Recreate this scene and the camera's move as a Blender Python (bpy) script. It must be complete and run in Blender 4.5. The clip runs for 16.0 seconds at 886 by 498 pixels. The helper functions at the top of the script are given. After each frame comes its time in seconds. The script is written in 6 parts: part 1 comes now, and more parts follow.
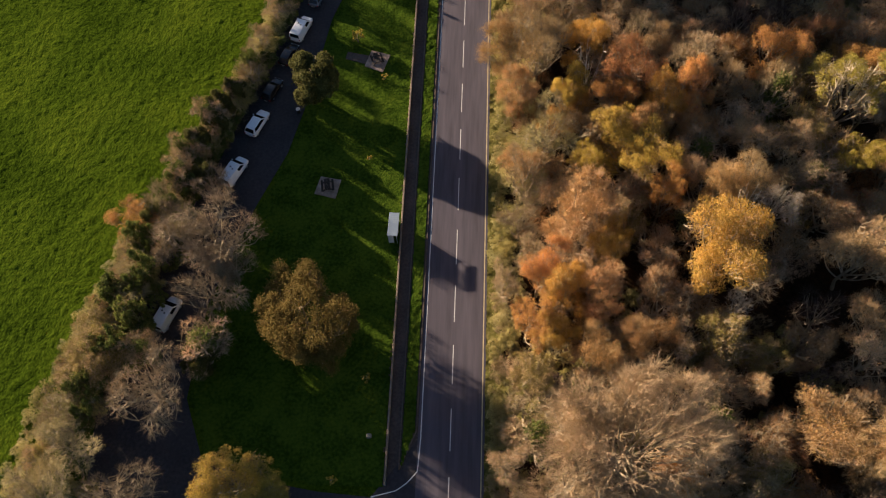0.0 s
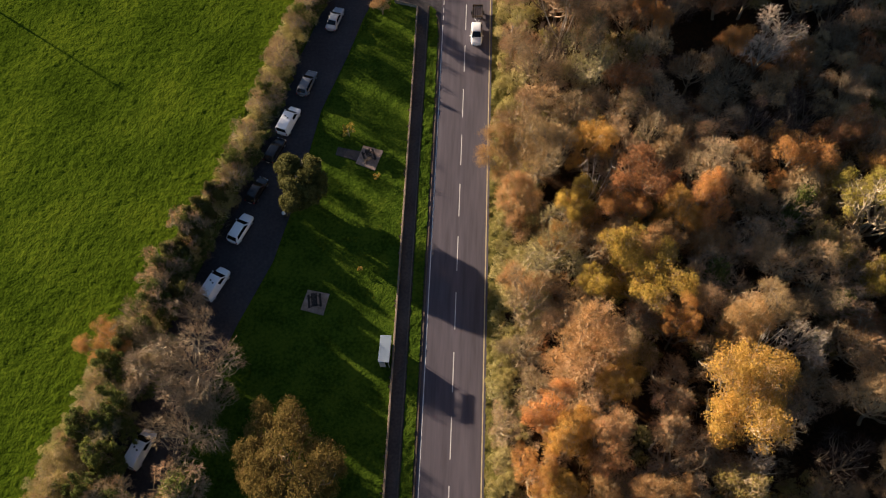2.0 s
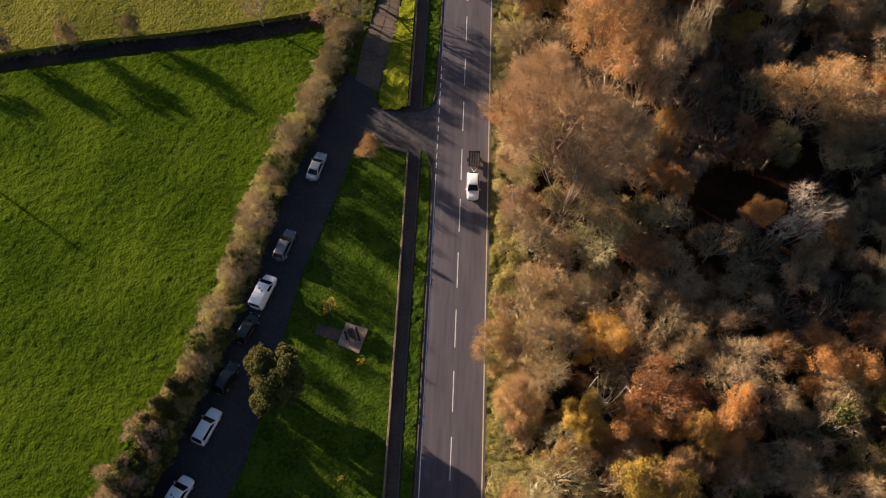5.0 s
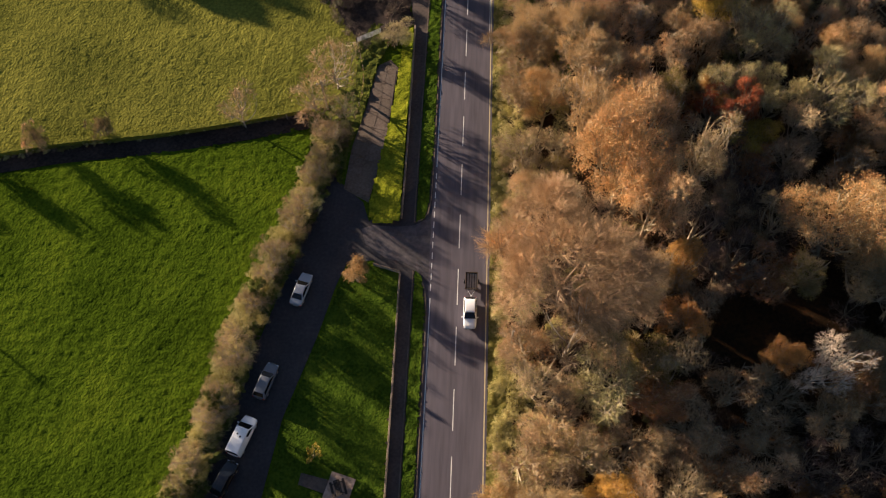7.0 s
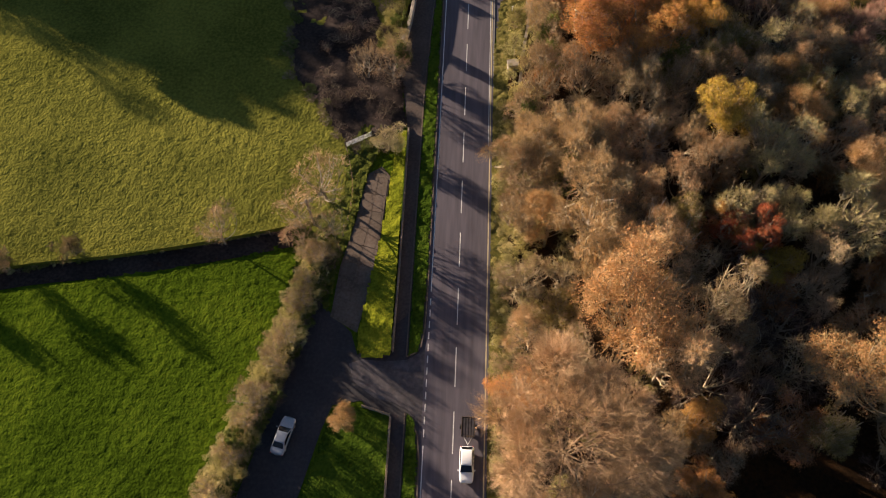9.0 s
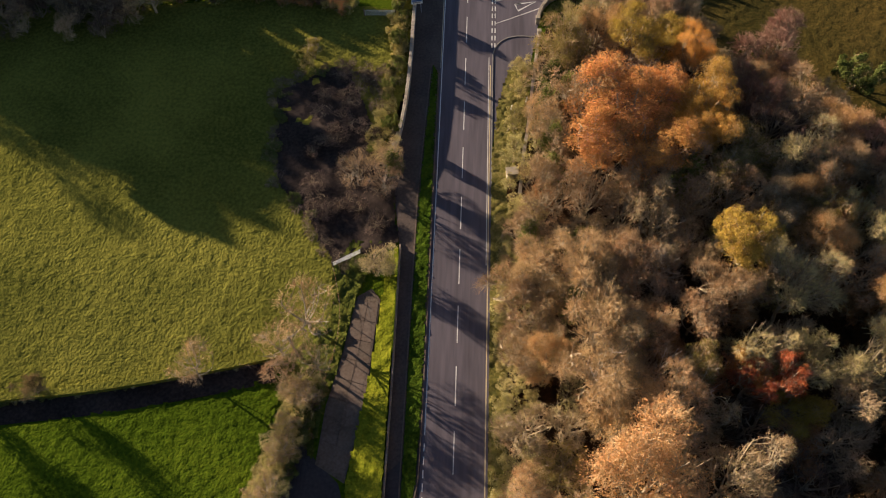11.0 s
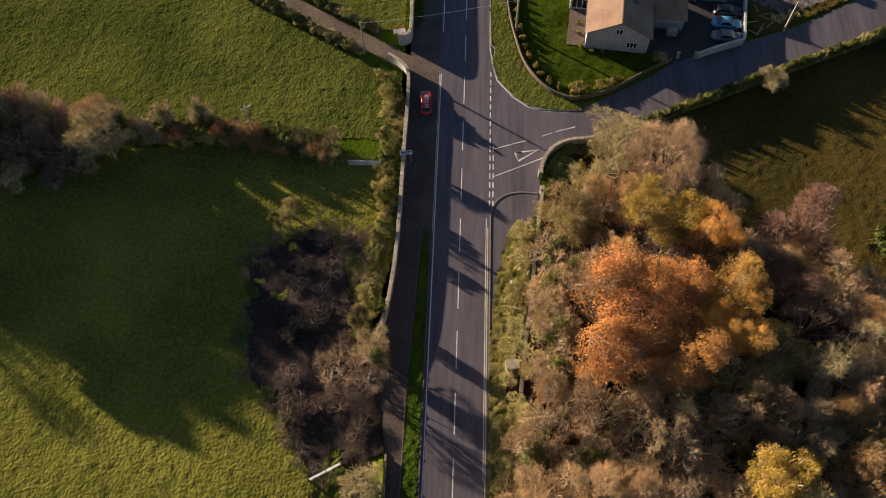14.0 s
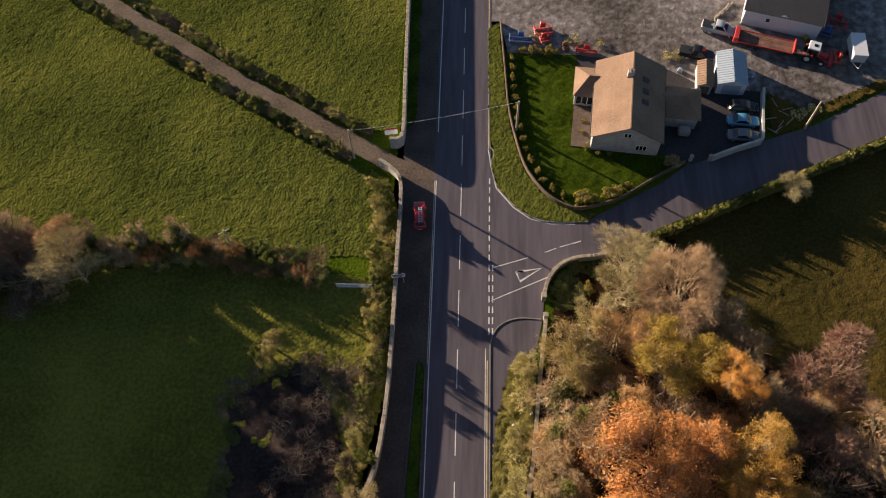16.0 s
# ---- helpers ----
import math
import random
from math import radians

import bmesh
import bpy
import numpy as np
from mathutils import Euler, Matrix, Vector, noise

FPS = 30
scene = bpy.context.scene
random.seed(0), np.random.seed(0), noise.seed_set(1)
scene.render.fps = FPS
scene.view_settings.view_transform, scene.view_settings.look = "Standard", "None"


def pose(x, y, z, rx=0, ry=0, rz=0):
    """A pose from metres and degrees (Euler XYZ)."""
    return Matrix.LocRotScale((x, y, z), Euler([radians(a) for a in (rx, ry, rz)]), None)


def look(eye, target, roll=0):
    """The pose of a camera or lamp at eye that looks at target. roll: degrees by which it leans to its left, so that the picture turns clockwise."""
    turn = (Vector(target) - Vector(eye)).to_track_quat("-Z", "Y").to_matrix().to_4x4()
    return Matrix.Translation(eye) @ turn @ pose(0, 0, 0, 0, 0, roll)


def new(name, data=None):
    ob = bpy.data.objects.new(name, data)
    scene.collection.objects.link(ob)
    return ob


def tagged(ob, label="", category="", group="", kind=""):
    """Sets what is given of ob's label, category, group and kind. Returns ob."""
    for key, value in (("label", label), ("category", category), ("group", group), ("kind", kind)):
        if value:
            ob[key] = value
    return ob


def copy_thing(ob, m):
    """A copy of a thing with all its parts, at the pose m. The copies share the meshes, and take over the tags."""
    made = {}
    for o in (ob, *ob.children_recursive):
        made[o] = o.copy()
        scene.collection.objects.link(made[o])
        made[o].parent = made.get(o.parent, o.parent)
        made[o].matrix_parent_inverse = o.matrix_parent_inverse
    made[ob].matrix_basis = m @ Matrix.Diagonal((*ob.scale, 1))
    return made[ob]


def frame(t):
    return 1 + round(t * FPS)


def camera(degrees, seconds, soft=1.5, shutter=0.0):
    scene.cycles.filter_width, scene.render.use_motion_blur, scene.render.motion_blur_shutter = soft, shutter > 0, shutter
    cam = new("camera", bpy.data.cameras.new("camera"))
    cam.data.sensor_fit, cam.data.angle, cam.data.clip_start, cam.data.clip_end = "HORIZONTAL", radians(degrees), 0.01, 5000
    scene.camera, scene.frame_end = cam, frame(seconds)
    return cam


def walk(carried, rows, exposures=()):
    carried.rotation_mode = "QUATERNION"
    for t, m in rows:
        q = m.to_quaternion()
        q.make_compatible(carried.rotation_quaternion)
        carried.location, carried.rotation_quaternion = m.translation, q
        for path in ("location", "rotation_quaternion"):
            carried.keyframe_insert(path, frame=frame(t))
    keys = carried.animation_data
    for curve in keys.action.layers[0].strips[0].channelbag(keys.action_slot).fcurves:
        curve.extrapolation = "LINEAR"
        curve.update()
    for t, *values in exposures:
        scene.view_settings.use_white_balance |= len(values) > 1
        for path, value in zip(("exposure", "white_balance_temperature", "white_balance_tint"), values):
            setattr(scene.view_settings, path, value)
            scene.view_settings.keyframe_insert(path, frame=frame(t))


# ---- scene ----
cam = camera(57.7, 16.0, 1.1)
PATH = [
    (0, (2.374, -1.451, 92.735), (2.294, -0.562, 90.946), -3.3),
    (0.5, (2.444, 2.772, 92.751), (2.361, 3.659, 90.96), -3.5),
    (1, (2.493, 6.984, 92.796), (2.409, 7.87, 91.005), -3.6),
    (1.5, (2.534, 11.252, 92.825), (2.449, 12.136, 91.033), -3.6),
    (2, (2.569, 15.542, 92.84), (2.483, 16.426, 91.049), -3.6),
    (2.5, (2.589, 19.847, 92.852), (2.502, 20.731, 91.06), -3.6),
    (3, (2.576, 24.208, 92.874), (2.489, 25.091, 91.082), -3.7),
    (3.5, (2.476, 28.587, 92.863), (2.391, 29.47, 91.07), -3.6),
    (4, (2.369, 32.939, 92.849), (2.285, 33.822, 91.057), -3.4),
    (6.5, (2.374, 54.566, 92.671), (2.289, 55.459, 90.883), -3.4),
    (7, (2.387, 58.933, 92.58), (2.301, 59.831, 90.796), -3.5),
    (7.5, (2.461, 63.311, 92.491), (2.372, 64.214, 90.709), -3.6),
    (8, (2.604, 67.808, 92.485), (2.513, 68.715, 90.705), -3.7),
    (8.5, (2.719, 72.49, 92.543), (2.625, 73.395, 90.761), -3.9),
    (9, (2.702, 77.229, 92.581), (2.608, 78.13, 90.798), -4.0),
    (11.5, (1.82, 99.437, 92.789), (1.743, 100.344, 91.008), -3.1),
    (12, (1.578, 103.879, 92.776), (1.506, 104.786, 90.996), -2.8),
    (12.5, (1.388, 108.314, 92.786), (1.32, 109.223, 91.006), -2.6),
    (13, (1.285, 112.827, 92.785), (1.218, 113.736, 91.004), -2.6),
    (13.5, (1.219, 117.344, 92.789), (1.153, 118.254, 91.009), -2.5),
    (14, (1.238, 121.911, 92.814), (1.173, 122.82, 91.034), -2.3),
    (14.5, (1.406, 126.492, 92.806), (1.337, 127.402, 91.026), -2.7),
    (15, (1.648, 130.992, 92.781), (1.575, 131.903, 91.002), -3.0),
    (15.5, (1.878, 135.445, 92.772), (1.8, 136.358, 90.994), -3.4),
    (16, (2.083, 139.92, 92.755), (2.001, 140.834, 90.977), -3.8),
]
walk(cam, [(t, look(eye, target, roll)) for t, eye, target, roll in PATH], [(0.0, 1.75, 6400, 17), (9.0, 1.73, 6400, 17), (12.0, 1.68, 6400, 17), (16.0, 1.59, 6400, 17)])

# ---- light: low autumn sun, clear sky ----
SUN_FROM = Vector((-0.845, 0.535, math.tan(radians(11.0)))).normalized()
world = bpy.data.worlds.new("sky")
scene.world = world
world.use_nodes = True
sky = world.node_tree.nodes.new("ShaderNodeTexSky")
sky.sky_type, sky.sun_disc = "NISHITA", False
sky.dust_density, sky.ozone_density = 0.6, 2.2
sky.sun_elevation, sky.sun_rotation = radians(11.0), math.atan2(SUN_FROM.x, SUN_FROM.y)
world.node_tree.links.new(sky.outputs[0], world.node_tree.nodes["Background"].inputs[0])
world.node_tree.nodes["Background"].inputs[1].default_value = 0.041
sun = new("sun", bpy.data.lights.new("sun", "SUN"))
sun.data.energy, sun.data.angle, sun.data.color = 5.0, radians(0.6), (1.0, 0.81, 0.577)
sun.matrix_world = Matrix.Translation((0, 0, 150)) @ (-SUN_FROM).to_track_quat("-Z", "Y").to_matrix().to_4x4()

# ---- materials ----


def material(name, shades, rough=0.9, scales=(6.0, 0.4), bump=0.0, bump_scale=20.0, metal=0.0, island=0.0, each=0.0,
             stretch=(1, 1, 1), spec=0.3, thin=0.0, detail=6.0):
    """Two noises at two scales mix the shades; island and each vary brightness by piece and by object."""
    m = bpy.data.materials.new(name)
    m.use_nodes = True
    n, l = m.node_tree.nodes, m.node_tree.links
    b = n["Principled BSDF"]
    b.inputs["Roughness"].default_value, b.inputs["Metallic"].default_value = rough, metal
    b.inputs["Specular IOR Level"].default_value = spec
    geo = n.new("ShaderNodeNewGeometry")
    mp = n.new("ShaderNodeMapping")
    mp.inputs["Scale"].default_value = stretch
    l.new(geo.outputs["Position"], mp.inputs["Vector"])
    fac = None
    for k, s in enumerate(scales):
        t = n.new("ShaderNodeTexNoise")
        t.inputs["Scale"].default_value, t.inputs["Detail"].default_value = s, detail
        l.new(mp.outputs[0], t.inputs["Vector"])
        if fac is None:
            fac = t.outputs["Fac"]
        else:
            a = n.new("ShaderNodeMath")
            a.operation = "ADD"
            l.new(fac, a.inputs[0]), l.new(t.outputs["Fac"], a.inputs[1])
            fac = a.outputs[0]
    r = n.new("ShaderNodeMapRange")
    lo, hi = (0.36, 0.64) if len(scales) == 1 else (0.74, 1.26)
    r.inputs["From Min"].default_value, r.inputs["From Max"].default_value = lo, hi
    l.new(fac, r.inputs["Value"])
    ramp = n.new("ShaderNodeValToRGB")
    while len(ramp.color_ramp.elements) < len(shades):
        ramp.color_ramp.elements.new(0.5)
    for k, (e, c) in enumerate(zip(ramp.color_ramp.elements, shades)):
        e.position, e.color = k / max(1, len(shades) - 1), (*c, 1)
    l.new(r.outputs[0], ramp.inputs["Fac"])
    col = ramp.outputs["Color"]
    for amount, source in ((island, "i"), (each, "e")):
        if amount:
            rnd = geo.outputs["Random Per Island"] if source == "i" else n.new("ShaderNodeObjectInfo").outputs["Random"]
            mr = n.new("ShaderNodeMapRange")
            mr.inputs["To Min"].default_value, mr.inputs["To Max"].default_value = 1 - amount, 1 + amount
            l.new(rnd, mr.inputs["Value"])
            hsv = n.new("ShaderNodeHueSaturation")
            l.new(mr.outputs[0], hsv.inputs["Value"]), l.new(col, hsv.inputs["Color"])
            hr = n.new("ShaderNodeMapRange")
            hr.inputs["To Min"].default_value, hr.inputs["To Max"].default_value = 0.5 + 0.045 * amount, 0.5 - 0.045 * amount
            l.new(rnd, hr.inputs["Value"]), l.new(hr.outputs[0], hsv.inputs["Hue"])
            col = hsv.outputs[0]
    l.new(col, b.inputs["Base Color"])
    if bump:
        t = n.new("ShaderNodeTexNoise")
        t.inputs["Scale"].default_value, t.inputs["Detail"].default_value = bump_scale, 4
        l.new(mp.outputs[0], t.inputs["Vector"])
        bp = n.new("ShaderNodeBump")
        bp.inputs["Distance"].default_value = bump
        l.new(t.outputs["Fac"], bp.inputs["Height"]), l.new(bp.outputs[0], b.inputs["Normal"])
    if thin:
        tr, mix = n.new("ShaderNodeBsdfTranslucent"), n.new("ShaderNodeMixShader")
        mix.inputs[0].default_value = thin
        l.new(col, tr.inputs[0]), l.new(b.outputs[0], mix.inputs[1]), l.new(tr.outputs[0], mix.inputs[2])
        l.new(mix.outputs[0], n["Material Output"].inputs["Surface"])
    return m


def shades(c, lo=0.6, hi=1.35):
    return [tuple(v * lo for v in c), c, tuple(min(1.0, v * hi) for v in c)]


def paint(name, c, rough=0.35, metal=0.0, spec=0.5):
    return material(name, [tuple(v * 0.93 for v in c), c], rough, (1.5, 14.0), metal=metal, spec=spec)


GRASS = material("meadow_grass", [(0.0231, 0.04125, 0.00286), (0.04565, 0.0748, 0.00528), (0.0748, 0.1056, 0.00748)], 1.0, (2.4, 0.1), 0.12, 3.2, spec=0.0)
GRASS_DRY = material("pasture_grass", [(0.0679, 0.07372, 0.01361), (0.1209, 0.1212, 0.02233), (0.1789, 0.1688, 0.03112)], 1.0, (2.2, 0.08), 0.2, 2.8, spec=0.0)
GRASS_NORTH = material("rough_pasture", [(0.03667, 0.0462, 0.009199), (0.06819, 0.0804, 0.01604), (0.1114, 0.1144, 0.02275)], 1.0, (2.2, 0.08), 0.2, 2.8, spec=0.0)
GRASS_LAWN = material("lawn_grass", [(0.0196, 0.0378, 0.003861), (0.0391, 0.0695, 0.007254), (0.0644, 0.0968, 0.009945)], 1.0, (2.6, 0.3), 0.12, 4.0, spec=0.0)
GRASS_GARDEN = material("garden_grass", [(0.018, 0.03, 0.0024), (0.034, 0.054, 0.0045), (0.055, 0.078, 0.008)], 1.0, (2.6, 0.3), 0.05, 5.0, spec=0.0)
GRASS_BRIGHT = material("verge_grass", [(0.0759, 0.091, 0.006903), (0.1328, 0.1497, 0.01135), (0.1898, 0.1925, 0.01615)], 1.0, (3.0, 0.5), 0.12, 4.0, spec=0.0)
GRASS_DULL = material("dull_paddock_grass", [(0.031, 0.0279, 0.0062), (0.06, 0.0458, 0.0104), (0.094, 0.0636, 0.0146)], 0.95, (2.4, 0.08), 0.1, 4.5, spec=0.05)
GRASS_SCRUB = material("rank_verge_grass", [(0.07224, 0.0702, 0.01769), (0.1325, 0.117, 0.02959), (0.2049, 0.1639, 0.05908)], 0.95, (3.0, 0.35), 0.1, 5.0, spec=0.05)
# very dark brown ground, for the ditch strip and the hollow
DARK_GROUND = material("dark_mud", [(0.018, 0.0135, 0.012), (0.032, 0.024, 0.021), (0.05, 0.037, 0.031)], 0.9, (2.5, 0.2), 0.05, 6.0, spec=0.05)
BROWN_BRICK = material("brown_garden_brick", [(0.075, 0.052, 0.038), (0.12, 0.088, 0.064), (0.17, 0.13, 0.1)], 0.9, (5.0, 0.6), 0.01, 12.0)
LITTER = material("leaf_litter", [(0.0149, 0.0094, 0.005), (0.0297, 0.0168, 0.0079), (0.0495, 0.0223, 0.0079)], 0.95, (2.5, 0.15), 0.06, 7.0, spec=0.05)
ASPHALT = material("road_asphalt", [(0.0608, 0.0526, 0.0645), (0.0807, 0.0706, 0.0861), (0.1026, 0.0902, 0.1075)], 0.8, (1.1, 0.25), 0.004, 60.0, stretch=(1.6, 0.12, 1))
ASPHALT_OLD = material("old_asphalt", [(0.02584, 0.02356, 0.02584), (0.038, 0.0342, 0.03648), (0.0532, 0.04636, 0.04712)], 0.85, (2.5, 0.2), 0.006, 40.0)
ASPHALT_MID = material("junction_asphalt", [(0.042, 0.038, 0.042), (0.066, 0.058, 0.064), (0.1, 0.087, 0.09)], 0.85, (1.8, 0.3), 0.006, 40.0)
PATH_TAR = material("path_asphalt", [(0.05, 0.038, 0.032), (0.074, 0.056, 0.047), (0.1, 0.076, 0.062)], 0.9, (3.0, 0.3), 0.006, 40.0)
CONCRETE = material("worn_concrete", [(0.0788, 0.0547, 0.0391), (0.1102, 0.0804, 0.0601), (0.1338, 0.1027, 0.0782)], 0.85, (3.0, 0.4), 0.008, 25.0, each=0.1)
KERB = material("kerb_concrete", [(0.1632, 0.1564, 0.1428), (0.2448, 0.2312, 0.2108)], 0.85, (5.0, 0.5), 0.004, 40.0)
GRAVEL = material("yard_gravel", [(0.045, 0.036, 0.03), (0.1, 0.086, 0.078), (0.17, 0.152, 0.145), (0.3, 0.275, 0.268)], 0.95, (0.9, 0.07), 0.08, 1.9, detail=9.0)
GRAVEL_BROWN = material("brown_gravel", [(0.058, 0.0433, 0.0309), (0.0967, 0.0729, 0.053), (0.1354, 0.1048, 0.0795)], 0.95, (3.0, 0.2), 0.05, 8.0)
LINE_WHITE = material("white_line_paint", [(0.36, 0.351, 0.333), (0.594, 0.585, 0.558), (0.666, 0.657, 0.63)], 0.6, (5.0, 0.6))
LINE_YELLOW = material("yellow_line_paint", [(0.2907, 0.238, 0.1632), (0.4683, 0.3825, 0.2176), (0.533, 0.4505, 0.272)], 0.6, (5.0, 0.6))
STONE = material("wall_stone", [(0.2, 0.18, 0.15), (0.3, 0.27, 0.23), (0.4, 0.37, 0.31)], 0.9, (4.0, 0.6), 0.03, 8.0, each=0.2)
COPING = material("wall_coping", [(0.2176, 0.1856, 0.1408), (0.2944, 0.256, 0.1984), (0.352, 0.3072, 0.2432)], 0.9, (3.0, 0.5), 0.01, 20.0, each=0.15)
COPING_TAN = material("tan_coping", [(0.16, 0.122, 0.085), (0.22, 0.17, 0.12), (0.27, 0.215, 0.155)], 0.9, (3.0, 0.5), 0.01, 20.0, each=0.15)
BARK = material("bark", [(0.15, 0.118, 0.077), (0.29, 0.232, 0.15), (0.43, 0.352, 0.235)], 0.95, (6.0, 0.8), 0.02, 18.0)
DEAD_WOOD = material("dead_wood", [(0.3, 0.26, 0.21), (0.46, 0.41, 0.34), (0.6, 0.55, 0.47)], 0.85, (6.0, 0.8), 0.01, 18.0)
BARK_RUST = material("rust_bark", [(0.12, 0.08, 0.05), (0.22, 0.15, 0.095), (0.33, 0.235, 0.155)], 0.95, (6.0, 0.8), 0.02, 18.0)
BARK_PALE = material("pale_bark", [(0.176, 0.152, 0.12), (0.272, 0.24, 0.192), (0.368, 0.328, 0.272)], 0.9, (6.0, 0.8), 0.02, 18.0)


def twig_material(name, c):
    return material(name, shades(c), 0.95, (0.7, 0.15), island=0.25, each=0.2, spec=0.05)


def leaf_material(name, c, thin=0.3):
    return material(name, shades(c, 0.65, 1.3), 0.75, (1.2, 0.25), island=0.3, each=0.2, thin=thin, spec=0.06)


TWIG = {k: twig_material("twigs_" + k, c) for k, c in dict(
    grey=(0.4, 0.285, 0.165), ash=(0.4, 0.335, 0.16), brown=(0.35, 0.235, 0.125), tan=(0.45, 0.31, 0.16), umber=(0.27, 0.208, 0.13), rust=(0.49, 0.32, 0.185), pink=(0.27, 0.165, 0.118), silver=(0.38, 0.31, 0.23),
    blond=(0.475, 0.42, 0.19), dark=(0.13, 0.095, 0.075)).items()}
LEAF = {k: leaf_material("leaves_" + k, c) for k, c in dict(
    gold=(0.52, 0.3, 0.07), orange=(0.455, 0.235, 0.072), russet=(0.31, 0.155, 0.06), yellow=(0.35, 0.255, 0.048), olive=(0.26, 0.205, 0.06),
    tan=(0.45, 0.26, 0.1), khaki=(0.33, 0.29, 0.095), rust=(0.46, 0.25, 0.09), ivy=(0.125, 0.145, 0.036), holly=(0.1, 0.098, 0.028), red=(0.38, 0.1, 0.04), blond=(0.36, 0.28, 0.12),
    bronze=(0.155, 0.112, 0.03), lime=(0.26, 0.22, 0.045), straw=(0.36, 0.32, 0.11)).items()}

# ---- helpers for building ----


def mesh_from(name, verts, faces, mat, smooth=False):
    me = bpy.data.meshes.new(name)
    me.from_pydata(verts, [], faces)
    for mm in (mat if isinstance(mat, (list, tuple)) else [mat]):
        me.materials.append(mm)
    if smooth:
        me.polygons.foreach_set("use_smooth", [True] * len(me.polygons))
    me.update()
    return me


def part(name, bm, mat, parent, label="", smooth=False):
    """Links a bmesh (or a mesh) as one mesh object under a thing or a part."""
    me = bm
    if not isinstance(bm, bpy.types.Mesh):
        me = bpy.data.meshes.new(name)
        bm.normal_update()
        bm.to_mesh(me)
        bm.free()
        me.materials.append(mat)
        if smooth:
            me.polygons.foreach_set("use_smooth", [True] * len(me.polygons))
    ob = new(name, me)
    ob.parent = parent
    return tagged(ob, label)


def thing(name, m, label, category, group=""):
    ob = new(name)
    ob.matrix_basis = m
    return tagged(ob, label, category, group)


def box(bm, x0, y0, z0, x1, y1, z1, bevel=0.0):
    r = bmesh.ops.create_cube(bm, size=1.0, matrix=Matrix.Translation(((x0 + x1) / 2, (y0 + y1) / 2, (z0 + z1) / 2)) @ Matrix.Diagonal((x1 - x0, y1 - y0, z1 - z0, 1)))
    if bevel:
        edges = list({e for v in r["verts"] for e in v.link_edges})
        bmesh.ops.bevel(bm, geom=edges, offset=bevel, segments=1, affect="EDGES")
    return bm


def boxed(x0, y0, z0, x1, y1, z1, bevel=0.0):
    return box(bmesh.new(), x0, y0, z0, x1, y1, z1, bevel)


def cyl(bm, p, q, r0, r1=None, sides=10):
    p, q = Vector(p), Vector(q)
    d = q - p
    bmesh.ops.create_cone(bm, cap_ends=True, segments=sides, radius1=r0, radius2=r0 if r1 is None else r1, depth=d.length,
                          matrix=Matrix.Translation((p + q) / 2) @ d.to_track_quat("Z", "Y").to_matrix().to_4x4())
    return bm


def slab(pts, z0, z1):
    """An upright slab on a polygon of the plan."""
    bm = bmesh.new()
    lo = [bm.verts.new((x, y, z0)) for x, y in pts]
    hi = [bm.verts.new((x, y, z1)) for x, y in pts]
    bm.faces.new(hi)
    for i in range(len(pts)):
        j = (i + 1) % len(pts)
        bm.faces.new((lo[i], lo[j], hi[j], hi[i]))
    bmesh.ops.triangulate(bm, faces=[f for f in bm.faces if len(f.verts) > 4])
    bmesh.ops.recalc_face_normals(bm, faces=bm.faces)
    if sum(f.normal.z * f.calc_area() for f in bm.faces) < 0:
        bmesh.ops.reverse_faces(bm, faces=bm.faces)
    return bm


def smooth_line(pts, step):
    """Points every step metres along a curve through the plan points."""
    pts = [Vector((*p, 0)) if len(p) == 2 else Vector(p) for p in pts]
    dense = []
    for i in range(len(pts) - 1):
        a, b = pts[max(0, i - 1)], pts[min(len(pts) - 1, i + 2)]
        p, q = pts[i], pts[i + 1]
        for k in range(24):
            t = k / 24
            dense.append(0.5 * ((2 * p) + (q - a) * t + (2 * a - 5 * p + 4 * q - b) * t * t + (3 * p - a - 3 * q + b) * t ** 3))
    dense.append(pts[-1])
    out, rest = [dense[0]], 0.0
    for p, q in zip(dense, dense[1:]):
        d = (q - p).length
        while rest + d >= step:
            f = (step - rest) / d
            p = p + (q - p) * f
            d = (q - p).length
            out.append(p.copy())
            rest = 0.0
        rest += d
    if (dense[-1] - out[-1]).length > step * 0.3:
        out.append(dense[-1])
    return out


def ribbon(pts, width, z0, z1, off=0.0):
    """A band of that width along a line of the plan."""
    n = len(pts)
    left, right = [], []
    for i, p in enumerate(pts):
        d = (pts[min(n - 1, i + 1)] - pts[max(0, i - 1)]).normalized()
        s = Vector((-d.y, d.x, 0))
        left.append((p + s * (off + width / 2)).xy)
        right.append((p + s * (off - width / 2)).xy)
    bm = bmesh.new()
    rows = []
    for a, b in zip(left, right):
        rows.append([bm.verts.new((a.x, a.y, z0)), bm.verts.new((a.x, a.y, z1)), bm.verts.new((b.x, b.y, z1)), bm.verts.new((b.x, b.y, z0))])
    for r, s in zip(rows, rows[1:]):
        for k in range(3):
            bm.faces.new((r[k], r[k + 1], s[k + 1], s[k]))
    bm.faces.new(rows[0]), bm.faces.new(rows[-1])
    bmesh.ops.recalc_face_normals(bm, faces=bm.faces)
    return bm


def value_noise(x, y, size, rng):
    g = rng.random((257, 257))
    u, v = x / size, y / size
    i, j = np.floor(u).astype(int), np.floor(v).astype(int)
    f, h = u - i, v - j
    f, h = f * f * (3 - 2 * f), h * h * (3 - 2 * h)
    i, j = i % 256, j % 256
    return (g[i, j] * (1 - f) + g[i + 1, j] * f) * (1 - h) + (g[i, j + 1] * (1 - f) + g[i + 1, j + 1] * f) * h


